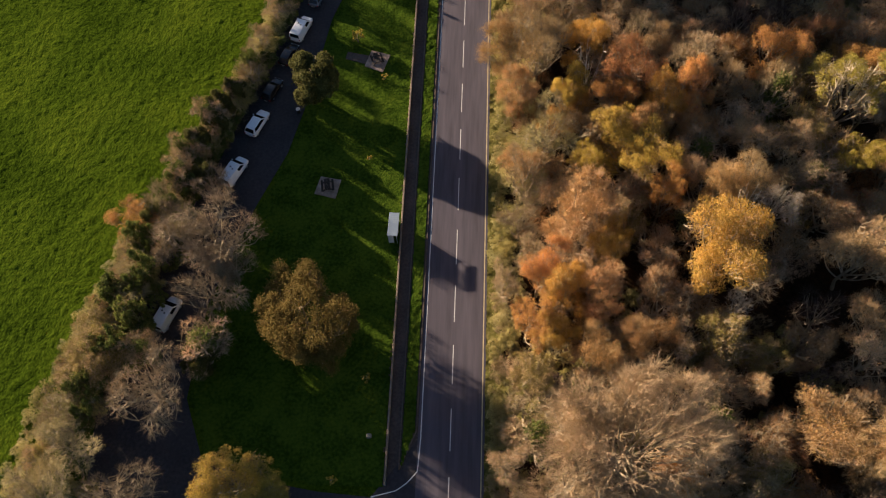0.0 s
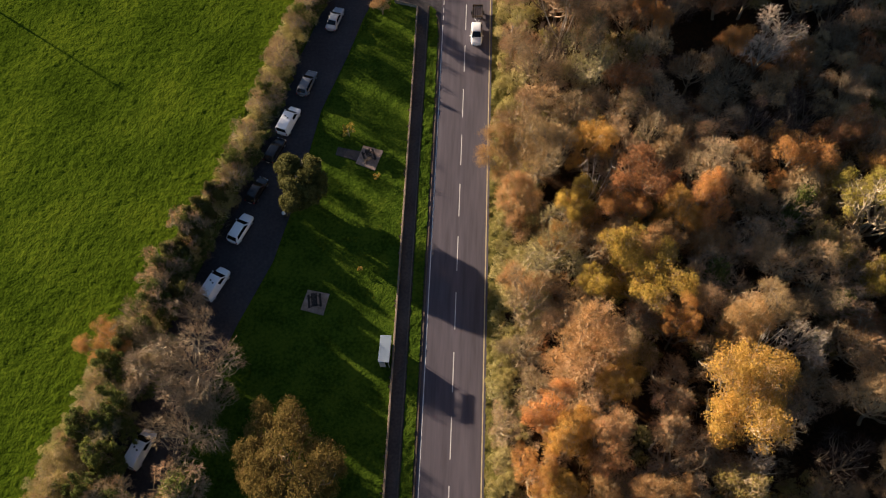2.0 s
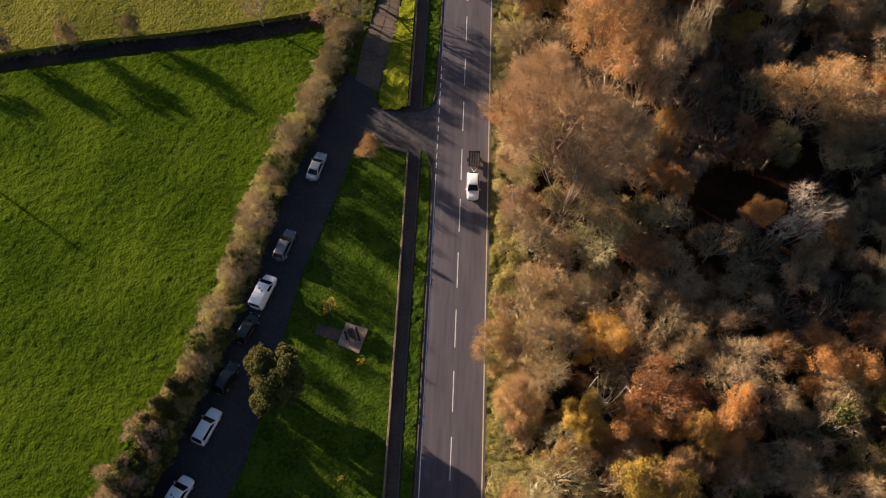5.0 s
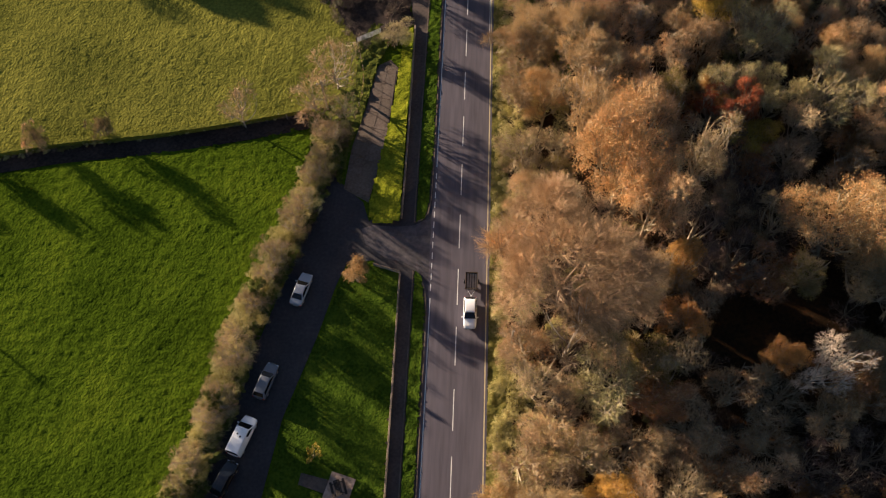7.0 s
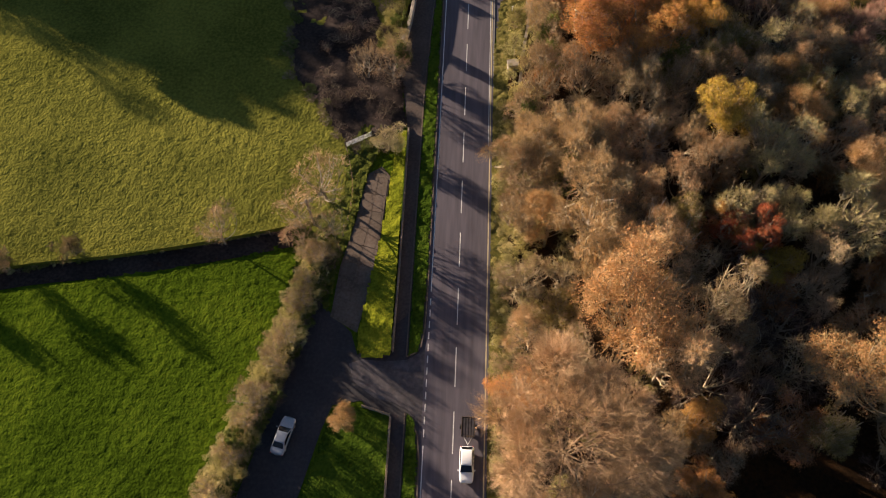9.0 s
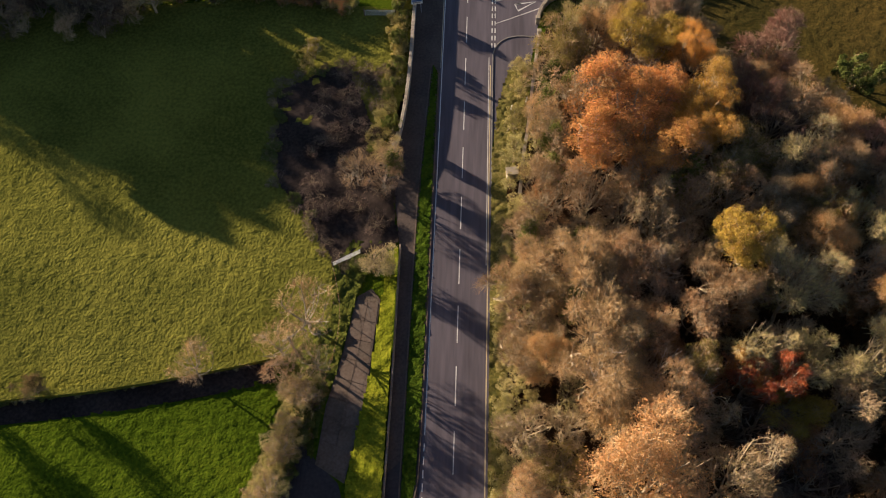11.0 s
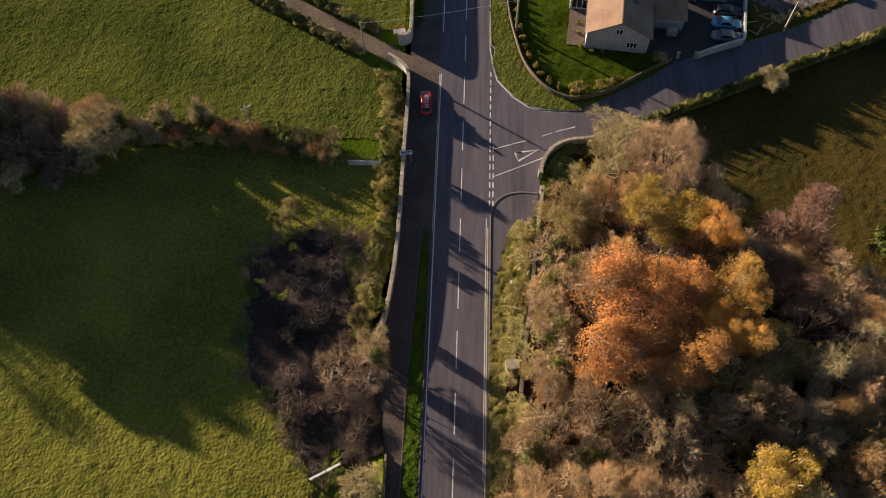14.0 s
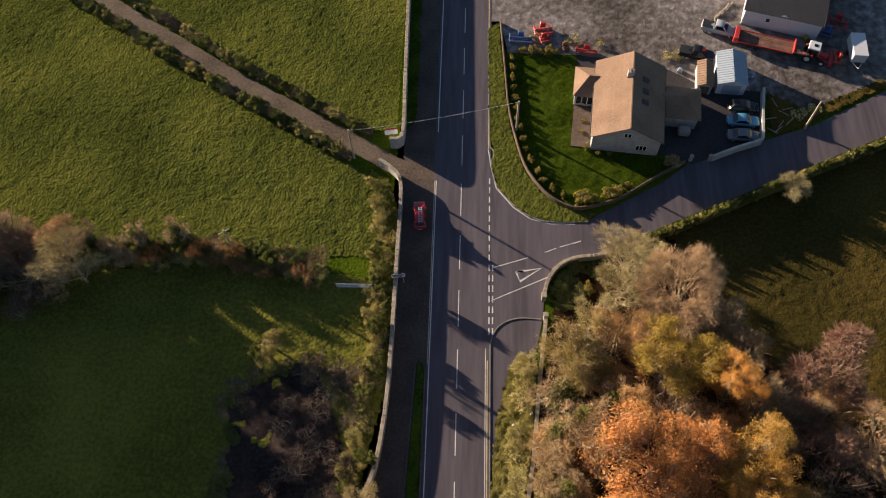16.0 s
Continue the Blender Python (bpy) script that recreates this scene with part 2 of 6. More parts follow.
def inside(px, py, poly):
    r = np.zeros(px.shape, bool)
    for (x0, y0), (x1, y1) in zip(poly, poly[1:] + poly[:1]):
        if y0 != y1:
            r ^= ((y0 > py) != (y1 > py)) & (px < (x1 - x0) * (py - y0) / (y1 - y0) + x0)
    return r


def turf(name, poly, cell, amp, mat, z, label, seed, size=0.5, rise=0.0, ragged=0.0):
    """A tufted sheet of grass with real relief on a polygon of the plan."""
    rng = np.random.default_rng(seed)
    xs, ys = [p[0] for p in poly], [p[1] for p in poly]
    nx, ny = int((max(xs) - min(xs)) / cell) + 1, int((max(ys) - min(ys)) / cell) + 1
    gx, gy = np.meshgrid(min(xs) + cell * np.arange(nx + 1), min(ys) + cell * np.arange(ny + 1), indexing="ij")
    gx, gy = gx + rng.uniform(-0.3, 0.3, gx.shape) * cell, gy + rng.uniform(-0.3, 0.3, gx.shape) * cell
    gz = z + amp * (1.3 * value_noise(gx, gy, size, rng) ** 2 + 0.5 * value_noise(gx, gy, size * 0.6, rng) + 0.15 * value_noise(gx, gy, size * 7, rng))
    gz = gz + rise * (gx - min(xs))
    cx, cy = (gx[:-1, :-1] + gx[1:, 1:]) / 2, (gy[:-1, :-1] + gy[1:, 1:]) / 2
    if ragged:
        cx, cy = cx + ragged * (value_noise(cx, cy, 1.3, rng) - 0.5) * 2, cy + ragged * (value_noise(cx, cy, 1.1, rng) - 0.5) * 2
    ok = inside(cx, cy, poly)
    idx = np.arange((nx + 1) * (ny + 1)).reshape(nx + 1, ny + 1)
    quads = np.stack([idx[:-1, :-1], idx[1:, :-1], idx[1:, 1:], idx[:-1, 1:]], -1)[ok]
    used, inv = np.unique(quads, return_inverse=True)
    co = np.stack([gx.ravel(), gy.ravel(), gz.ravel()], -1)[used]
    ob = new(name, mesh_from(name, co.tolist(), inv.reshape(-1, 4).tolist(), mat, True))
    return tagged(ob, label, "grass", kind="structure")


def flat(name, pts, z, mat, label, category):
    bm = slab(pts, -0.05, z)
    ob = part(name, bm, mat, None, label)
    return tagged(ob, "", category, kind="structure")


# ---- ground ----
g = bmesh.new()
bmesh.ops.create_grid(g, x_segments=8, y_segments=8, size=2600)
tagged(part("ground", g, GRASS, None, "wide green pasture ground reaching the horizon"), "", "ground", kind="structure").location.z = -0.02

EDGE_A = [(-54, 0), (-51.3, 13.8), (-49, 25), (-46, 34), (-43.5, 41), (-40, 53), (-37.5, 61), (-33, 72), (-31.5, 79), (-30, 86.5), (-28, 94.6), (-24.7, 101.7), (-22.6, 114), (-21, 122)]
turf("field_south", EDGE_A + [(-24, 124.0), (-29.1, 121.8), (-43, 119.3), (-54, 117.2), (-63.7, 115.4), (-84, 111), (-84, 0)], 0.3, 0.09, GRASS, 0.0,
     "lush tufted green meadow beside the lane", 1)
turf("field_middle", [(-86, 113.5), (-64, 118), (-55, 120.2), (-41, 122.9), (-30.2, 125), (-21, 126.5), (-17, 128), (-15.6, 132), (-16.2, 139.6), (-18, 146), (-21, 152), (-22, 167), (-16, 173),
                      (-11, 183), (-18, 184), (-33, 185.5), (-52, 183), (-69, 182), (-86, 182)], 0.36, 0.1, GRASS_DRY, 0.0, "yellowish green pasture between hedges", 2)
turf("field_north", [(-90, 186), (-69, 186), (-52, 186.5), (-33, 188), (-18, 186.5), (-10, 186), (-10, 196), (-13, 199.5), (-16.5, 201.2), (-27, 207.6), (-39, 215.3), (-52, 224.2), (-60.5, 230.3), (-90, 250)], 0.36, 0.1,
     GRASS_NORTH, 0.0, "rough green pasture below a farm lane", 3)
turf("field_far", [(-9.2, 206.5), (-12.6, 206.2), (-20.4, 210.4), (-32, 217.6), (-44.5, 225.7), (-54.5, 232), (-78, 247), (-78, 262), (-9.6, 262)], 0.36, 0.1, GRASS_NORTH, 0.0, "green field behind a roadside wall", 4)
turf("field_east", [(27, 190.5), (36.5, 195), (46, 199.6), (58, 205.2), (88, 219), (88, 150), (60, 158), (46, 165), (38, 172), (33, 180)], 0.36, 0.1, GRASS_DULL, 0.0, "brownish green paddock beside the side road", 5)

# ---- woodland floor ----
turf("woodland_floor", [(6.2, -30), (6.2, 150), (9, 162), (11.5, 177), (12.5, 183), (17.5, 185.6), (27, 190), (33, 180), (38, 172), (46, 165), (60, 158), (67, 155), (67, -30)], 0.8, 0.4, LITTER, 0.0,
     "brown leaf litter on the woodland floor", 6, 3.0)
turf("verge_east", [(3.95, -30), (3.95, 155.5), (4.6, 165), (6.2, 171.5), (8.6, 173.5), (9.4, 170), (8.4, 158), (6.4, 149), (6.4, -30)], 0.3, 0.18, GRASS_SCRUB, 0.0, "rank yellowish grass verge under the wood", 7, 0.4)

# a raised bank added north of the ditch keeps the flat ditch strip in shade
tagged(part("ditch_bank", ribbon(smooth_line([(-88, 113.9), (-64, 118.7), (-55, 120.6), (-43, 122.3), (-30, 125.0), (-22, 127.0)], 2.0), 0.9, -0.05, 0.95), GRASS_DRY, None, "grassy bank along the north side of a ditch"), "", "bank", kind="structure")

# ---- roads ----
ROAD_END = 420
flat("road", [(-3.75, -120), (3.95, -120), (3.95, ROAD_END), (-3.75, ROAD_END)], 0.03, ASPHALT, "grey two-lane road with worn surface", "road")
flat("layby_road", [(-3.75, 117), (-12, 109.3), (-13.0, 112.2), (-15.7, 114.6), (-18.3, 117.3), (-21.2, 103.5), (-24.1, 92.5), (-26.8, 82.6), (-28.6, 76), (-30.6, 66), (-33.4, 56), (-36.8, 46), (-40, 33), (-42, 22),
                     (-41, 12), (-34, 5), (-20, 1), (-3.75, 3), (-3.75, 20), (-8.7, 13.4), (-14.8, 13.8), (-21.4, 14.8), (-28.5, 17), (-31.5, 24), (-31, 36), (-27.1, 49.9), (-23.7, 58.9), (-22, 67.6), (-20, 82.8),
                     (-17.1, 92.8), (-15.4, 100), (-14.4, 103), (-11, 103.7), (-3.75, 95)], 0.022, ASPHALT_OLD, "dark old road looping behind a picnic area", "road")
flat("footway", [(-7.75, 10), (-3.7, 10), (-3.7, 262), (-9.4, 262), (-8.5, 215), (-8.1, 205), (-8.0, 178), (-8.4, 165), (-10.5, 156), (-9, 150), (-7.8, 142), (-7.75, 110)], 0.014, PATH_TAR, "dark tarmac roadside footway", "pavement")
flat("side_road", [(3.9, 201), (3.9, 158), (5.5, 166), (7.6, 171.8), (9.3, 172.5), (10.4, 178), (10.8, 181.5), (11.3, 183.4), (12.7, 185.3), (14.9, 186.3), (17.1, 186.7), (26.2, 191.2), (36.2, 195.8), (45.8, 200.3), (58.1, 206), (88, 220),
                   (88, 229.5), (59.8, 213.8), (48.6, 207.6), (41.2, 204.9), (34, 202.1), (31.7, 202.4), (30.4, 200.9), (26.7, 197.9), (21.3, 194.8), (16.7, 192.1), (11.9, 192)], 0.02, ASPHALT, "side road joining at a give way line", "road")
# worn mouth in a paler, sunlit tone; its slanted end follows the hedge's shade
flat("junction_apron", [(-3.75, 95.5), (-4.1, 100), (-5.4, 102.7), (-7.3, 103.6), (-9.4, 104.0), (-12.2, 106.0), (-12.9, 108.2), (-11.4, 108.8), (-8.4, 108.6), (-5.9, 108.9), (-4.5, 109.8), (-3.75, 114)], 0.027, ASPHALT_MID, "worn tarmac where the lay-by joins, paler where sun falls", "road")
LANE = [(-3.7, 199.5), (-8.3, 200), (-14.5, 203.7), (-23.4, 209), (-35.2, 216.3), (-47.9, 224.8), (-57.2, 231), (-78, 245)]
tagged(part("farm_lane", ribbon(smooth_line(LANE, 1.5), 2.7, -0.05, 0.024), GRAVEL_BROWN, None, "narrow brown gravel lane between hedges"), "", "lane", kind="structure")

# ---- picnic lawn, verges, kerbs ----
turf("picnic_lawn", [(-7.5, 14.5), (-14.8, 14.5), (-21.4, 15.5), (-28.3, 17.6), (-31.1, 24), (-30.6, 36), (-26.7, 49.9), (-23.4, 58.9), (-21.6, 67.6), (-19.6, 82.8), (-16.8, 92.8), (-15.0, 100), (-14, 102.4), (-11, 102.8), (-7.5, 102)],
     0.3, 0.07, GRASS_LAWN, 0.03, "mown green picnic lawn striped with shadows", 8, 0.7)
turf("track_bank", [(-7.85, 109.4), (-9.0, 108.9), (-11.4, 109.1), (-12.1, 110), (-12.1, 112), (-11.5, 117.4), (-10.4, 124.9), (-9.7, 132.9), (-9.2, 141.4), (-7.95, 142)], 0.3, 0.18, GRASS_BRIGHT, 0.03, "bright grassy bank beside a concrete track", 9, 0.6, 0.15)
turf("verge_track", [(-12.9, 135), (-14, 127.8), (-15.5, 121), (-16.2, 114.8), (-18.6, 118), (-21, 122), (-21, 126.5), (-15.6, 132), (-16.2, 139.6), (-14, 143), (-10, 143)], 0.35, 0.3, GRASS_NORTH, 0.0, "rough grass beside the concrete track", 10)
turf("wall_bank", [(-8.5, 168), (-8.3, 178), (-8.3, 193), (-9.9, 198), (-12.5, 199.6), (-11, 186), (-10.5, 183), (-18, 173), (-14, 164), (-11, 157)], 0.35, 0.1, GRASS_DRY, 0.0, "overgrown bank behind a roadside wall", 11)
# one dark sheet with a ragged edge under the bushes
turf("dark_hollow", [(-8, 143), (-16.2, 139.6), (-20, 146), (-25, 152), (-27, 167), (-18, 173), (-14, 164), (-10.6, 156.5), (-9, 150)], 0.3, 0.3, DARK_GROUND, 0.0, "dark hollow under bare bushes", 12, 2.0, 0.0, 0.35)
V1 = [(-5.75, 16.5), (-3.95, 21), (-3.8, 96.5), (-4.15, 99.8), (-4.9, 101.5), (-5.75, 102.4)]
V2 = [(-6.0, 109.3), (-5.0, 109.7), (-4.3, 110.6), (-3.95, 113), (-3.85, 118), (-3.85, 171), (-5.0, 172.5), (-5.9, 150)]
for V, seed in ((V1, 13), (V2, 14)):
    turf("verge", [(x + (0.22 if x < -4.7 else -0.22), y) for x, y in V], 0.2, 0.1, GRASS_LAWN, 0.1, "strip of mown grass beside the road", seed, 0.5)
    line = [Vector((*p, 0)) for p in V + V[:1]]
    tagged(part("kerb", ribbon(line, 0.16, -0.05, 0.13), CONCRETE, None, "worn concrete kerb round a grass strip"), "", "kerb", kind="structure")
turf("verge_wall", [(-8.0, 206), (-6.7, 208), (-6.9, 262), (-9.0, 262)], 0.4, 0.08, GRASS_LAWN, 0.03, "narrow grass strip below a wall", 17)
# flat strip whose dark colour carries the shade of a sunken ditch
tagged(part("ditch", ribbon(smooth_line([(-88, 112), (-64, 116.9), (-55, 118.8), (-43, 120.5), (-30, 123.2), (-22, 125.2)], 2.0), 2.7, -0.05, 0.06), DARK_GROUND, None, "flat dark strip for a shaded ditch between two fields"), "", "ditch", kind="structure")
KERB_N = [(3.6, 262), (3.5, 225), (3.75, 205), (4.3, 203.3), (4.4, 202.2), (4.0, 200.8), (4.8, 197.2), (7.1, 194.2), (9.3, 192.5), (11.9, 191.8), (16.7, 191.9)]
GARDEN_WALL = [(5.3, 226.3), (5.9, 217.6), (6.4, 210.4), (7.3, 205.1), (8.7, 200.0), (10.9, 196.4), (13.1, 194.5), (15.3, 193.7), (18.3, 194.3), (21.3, 195.5), (26, 198.6), (30.2, 201.2)]
tagged(part("kerb", ribbon(smooth_line(KERB_N[1:], 0.8), 0.16, -0.05, 0.12), KERB, None, "pale concrete kerb curving into the side road"), "", "kerb", kind="structure")
turf("verge_north", KERB_N[1:] + [(18, 193.2), (15.3, 193.4), (13.0, 194.2), (10.7, 196.2), (8.5, 199.8), (7.1, 205), (6.2, 210.3), (5.7, 217.5), (5.1, 226.3)], 0.3, 0.07, GRASS_NORTH, 0.1, "sunlit rough grass outside a garden wall", 15, 0.4)
KERB_S = [(3.95, 150), (3.95, 172.5), (4.0, 174.6), (4.5, 176.3), (5.7, 177.5), (7.6, 178.1), (10.2, 178.0)]
tagged(part("kerb", ribbon(smooth_line(KERB_S, 0.7), 0.14, -0.05, 0.1), KERB, None, "low pale kerb round a tarmac corner"), "", "kerb", kind="structure")
turf("lawn_garden", [(6.1, 219.5), (6.7, 210.4), (7.6, 205.2), (9.0, 200.2), (11.1, 196.8), (13.2, 194.9), (15.3, 194.1), (18.2, 194.7), (21.1, 195.9), (26, 199), (28.5, 200.6), (27, 202.4), (17.2, 204), (16.2, 219.5)], 0.3, 0.07, GRASS_GARDEN, 0.04,
     "mown garden lawn in front of a bungalow", 16, 0.6)
flat("farm_yard", [(3.9, 262), (3.6, 226.5), (5.3, 226.5), (6.4, 220.4), (17, 220), (31, 216.5), (33.9, 214.4), (42.4, 213.4), (48, 209), (60, 215), (88, 230), (88, 262)], 0.016, GRAVEL, "pale rutted gravel farm yard", "yard")
flat("house_drive", [(16.5, 219.8), (16.8, 204.3), (27.6, 202.5), (31.2, 201), (34.2, 202.2), (41.2, 205), (42.3, 213.3), (34, 214.4), (31, 216.4), (27, 219)], 0.026, ASPHALT_OLD, "dark tarmac drive round a bungalow", "drive")

turf("waste_ground", [(42.7, 205.6), (48.4, 208.2), (60, 214.4), (60, 216), (48, 210), (43, 213.4)], 0.35, 0.2, GRASS_DULL, 0.0, "rough brown waste ground beside the side road", 18)

# ---- painted lines ----


def line_mark(pts, width, mat, label, z=0.034):
    tagged(part("road_marking", ribbon([Vector((*p, 0)) for p in pts], width, z - 0.004, z), mat, None, label), "", "road marking", kind="structure")


for k in range(-18, 36):
    y = 82.0 + 7.9 * k
    line_mark([(0, y), (0, y + 4.95)], 0.11, LINE_WHITE, "white broken centre line dash")
for y0, y1 in ((20.5, 98.6), (118, 198), (206, 400)):
    line_mark([(-3.42, y0), (-3.42, y1)], 0.12, LINE_WHITE, "white edge line along the road")
line_mark([(-3.62, 172), (-3.62, 198)], 0.1, LINE_YELLOW, "yellow edge line along the road")
for y0, y1 in ((-100, 172.5), (203, 400)):
    line_mark([(3.62, y0), (3.62, y1)], 0.14, LINE_YELLOW, "faded yellow edge line along the road")
line_mark([(3.4, 140), (3.4, 174)], 0.09, LINE_WHITE, "white edge line along the road")
for k in range(12):
    line_mark([(-3.42, 99.6 + 1.5 * k), (-3.42, 100.5 + 1.5 * k)], 0.12, LINE_WHITE, "white junction line dash")
for k in range(16):
    line_mark([(3.8, 175.8 + 1.45 * k), (3.8, 176.7 + 1.45 * k)], 0.16, LINE_WHITE, "white give way line dash")
    if k < 7:
        line_mark([(4.25, 175.8 + 1.45 * k), (4.25, 176.7 + 1.45 * k)], 0.16, LINE_WHITE, "white give way line dash")
line_mark([(4.0, 184.9), (8.8, 186.5)], 0.11, LINE_WHITE, "thin white lane line")
line_mark([(4.1, 180.4), (11.1, 183.7)], 0.11, LINE_WHITE, "thin white lane line")
line_mark([(11.0, 187.3), (12.4, 187.9)], 0.11, LINE_WHITE, "thin white centre dash")
line_mark([(12.9, 188.1), (15.7, 189.0)], 0.11, LINE_WHITE, "thin white centre dash")
line_mark([(7.25, 184.4), (10.4, 185.0), (7.7, 183.1), (7.25, 184.4), (8.2, 184.6)], 0.3, LINE_WHITE, "white give way triangle painted on the road")
line_mark([(-3.4, 20.5), (-3.6, 16.4), (-4.7, 15.1), (-5.9, 14.2), (-8.7, 13.4)], 0.12, LINE_WHITE, "white edge line curving into the junction")
line_mark([(3.6, 203.2), (3.95, 200.5), (4.7, 196.9), (7.0, 193.9), (9.2, 192.2), (11.9, 191.5), (15, 191.5)], 0.12, LINE_WHITE, "white edge line curving into the side road")

# ---- trees and shrubs ----
# A tree is grown at a nominal size, standing at the origin; copies are scaled.


def unit(v):
    return v / np.maximum(np.linalg.norm(v, axis=-1, keepdims=True), 1e-9)


def tubes(lines, radii, sides):
    """Tapered tubes along many lines of equal length: (n, k, 3) points, (n, k) radii."""
    n, k, _ = lines.shape
    d = unit(np.gradient(lines, axis=1))
    ref = np.where(np.abs(d[..., 2:3]) > 0.9, np.array([1.0, 0, 0]), np.array([0, 0, 1.0]))
    u = unit(np.cross(d, ref))
    w = np.cross(d, u)
    a = np.arange(sides) * 2 * np.pi / sides
    ring = u[:, :, None] * np.cos(a)[:, None] + w[:, :, None] * np.sin(a)[:, None]
    v = (lines[:, :, None] + ring * radii[:, :, None, None]).reshape(-1, 3)
    idx = np.arange(n * k * sides).reshape(n, k, sides)
    nxt = np.roll(idx, -1, axis=2)
    f = np.stack([idx[:, :-1], nxt[:, :-1], nxt[:, 1:], idx[:, 1:]], -1).reshape(-1, 4)
    return v, f


def spikes(base, tip, r):
    """Three-sided twigs that taper to a point."""
    n = len(base)
    d = unit(tip - base)
    ref = np.where(np.abs(d[:, 2:3]) > 0.9, np.array([1.0, 0, 0]), np.array([0, 0, 1.0]))
    u = unit(np.cross(d, ref))
    w = np.cross(d, u)
    v = np.stack([base + (u * math.cos(a) + w * math.sin(a)) * r[:, None] for a in (0, 2.1, 4.2)] + [tip], 1).reshape(-1, 3)
    i = np.arange(n)[:, None] * 4
    f = np.concatenate([i + np.array([[0, 1, 3]]), i + np.array([[1, 2, 3]]), i + np.array([[2, 0, 3]])])
    return v, f


def slivers(base, tip, w, rng):
    """The finest twigs, as narrow tapering blades."""
    n = len(base)
    u = unit(np.cross(tip - base, rng.normal(size=(n, 3)))) * w[:, None]
    v = np.stack([base - u, base + u, tip], 1).reshape(-1, 3)
    return v, np.arange(n * 3).reshape(-1, 3)


def blades(c, size, rng, facing):
    """Leaf sprays: small blades that face about the given ways."""
    n = len(c)
    nor = unit(facing + rng.normal(size=(n, 3)) * 0.75)
    u = unit(np.cross(nor, rng.normal(size=(n, 3))))
    w = np.cross(nor, u)
    s = size[:, None]
    v = np.stack([c - u * s, c + w * s * 0.75 + u * s * 0.3, c - w * s * 0.55 + u * s * 0.6], 1).reshape(-1, 3)
    return v, np.arange(n * 3).reshape(-1, 3)


def joined(name, pieces, mat):
    verts, faces, at = [], [], 0
    for v, f in pieces:
        verts += v.tolist()
        faces += (f + at).tolist()
        at += len(v)
    return mesh_from(name, verts, faces, mat)


def nearest(points, nodes):
    """For each point the index of the node that is nearest to it."""
    got = np.empty(len(points), int)
    for i in range(0, len(points), 512):
        got[i:i + 512] = np.argmin(((points[i:i + 512, None] - nodes[None]) ** 2).sum(-1), axis=1)
    return got


def grow(seed, h=16.0, r=5.0, deep=0.75, limbs=11, subs=110, twigs=1500, fine=7, bark=BARK, twig=None, leaf=None, leaves=0, leaf_size=0.09, stems=1, trunk=0.26,
         lumps=0, core=0, core_leaf=None, fine_width=0.012, fine_long=0.16, spread=0.75, lobes=8, lobe_size=1.0, main=0.6, scatter=0.25, pale_twigs=False):
    """The meshes of one tree: trunk with limbs, twigs that fill an uneven dome, leaves in lumps on that dome."""
    rng = np.random.default_rng(seed)
    half = np.array([r, r, h * deep * 0.5])
    centre = np.array([0, 0, h - half[2]])
    # the crown is a cluster of smaller domes about a main one, of uneven size and height
    far = rng.uniform(0.35, 0.72, lobes) ** 0.8
    turn = np.arange(lobes) * 2.39996 + rng.normal(size=lobes) * 0.5
    lift = np.where(rng.random(lobes) < 0.45, rng.uniform(0.1, 0.65, lobes), rng.uniform(-0.75, 0.1, lobes)) * (1.15 - 0.5 * far)
    mids = np.concatenate([[[0, 0, 0.05]], np.stack([np.cos(turn) * far, np.sin(turn) * far, lift], -1)]) * half
    wide = np.concatenate([[main], rng.uniform(0.26, 0.5, lobes) * lobe_size])
    share = wide ** 2 / (wide ** 2).sum()

    def dome(n, lo, hi, down=-0.5):
        """Points between two soft shells of the crown's domes, and their ways out."""
        on = rng.choice(lobes + 1, n, p=share)
        d = unit(rng.normal(size=(n, 3)) + np.array([0, 0, 0.3]) + mids[on] / r * 0.7)
        d[:, 2] = np.where(d[:, 2] < down, -d[:, 2], d[:, 2])
        k = rng.uniform(lo ** 2, hi ** 2, n) ** 0.5 * (1 + 0.1 * rng.normal(size=n))
        return centre + mids[on] + d * (wide[on] * k)[:, None] * np.array([r, r, 0.5 * (r + half[2])]), d

    wood = []
    top = np.array([rng.normal() * 0.04 * h, rng.normal() * 0.04 * h, h * 0.72])
    tops = [top] if stems == 1 else [np.array([math.cos(a) * r * 0.4, math.sin(a) * r * 0.4, h * 0.6]) for a in np.arange(stems) * 2.4]
    rise = np.linspace(0, 1, 6)[:, None]
    spine = []
    for q in tops:
        line = q * rise + np.sin(rise * 5 + seed) * np.array([0.02, 0.025, 0]) * h
        line[0] = (*(q[:2] * 0.12), -0.3)
        spine.append(line)
        wood.append(tubes(line[None], (trunk * (1 - 0.8 * rise[:, 0]))[None], 6))
    # limbs leave the trunk low and sweep outwards and up
    k = np.arange(limbs)
    az = k * 2.39996 + rng.normal(size=limbs) * 0.35
    th = np.arccos(np.clip(1 - (k + 0.5) / limbs * 1.12, -1, 1)) + rng.normal(size=limbs) * 0.08
    out = np.stack([np.sin(th) * np.cos(az), np.sin(th) * np.sin(az), np.cos(th)], -1)
    tips = centre + out * half * rng.uniform(0.62, 0.82, (limbs, 1))
    up = np.clip(0.32 + 0.4 * np.cos(th) + rng.normal(size=limbs) * 0.05, 0.12, 0.9)
    starts = np.stack([spine[i % stems][0] + (spine[i % stems][-1] - spine[i % stems][0]) * up[i] for i in range(limbs)])
    s = np.linspace(0, 1, 7)[None, :, None]
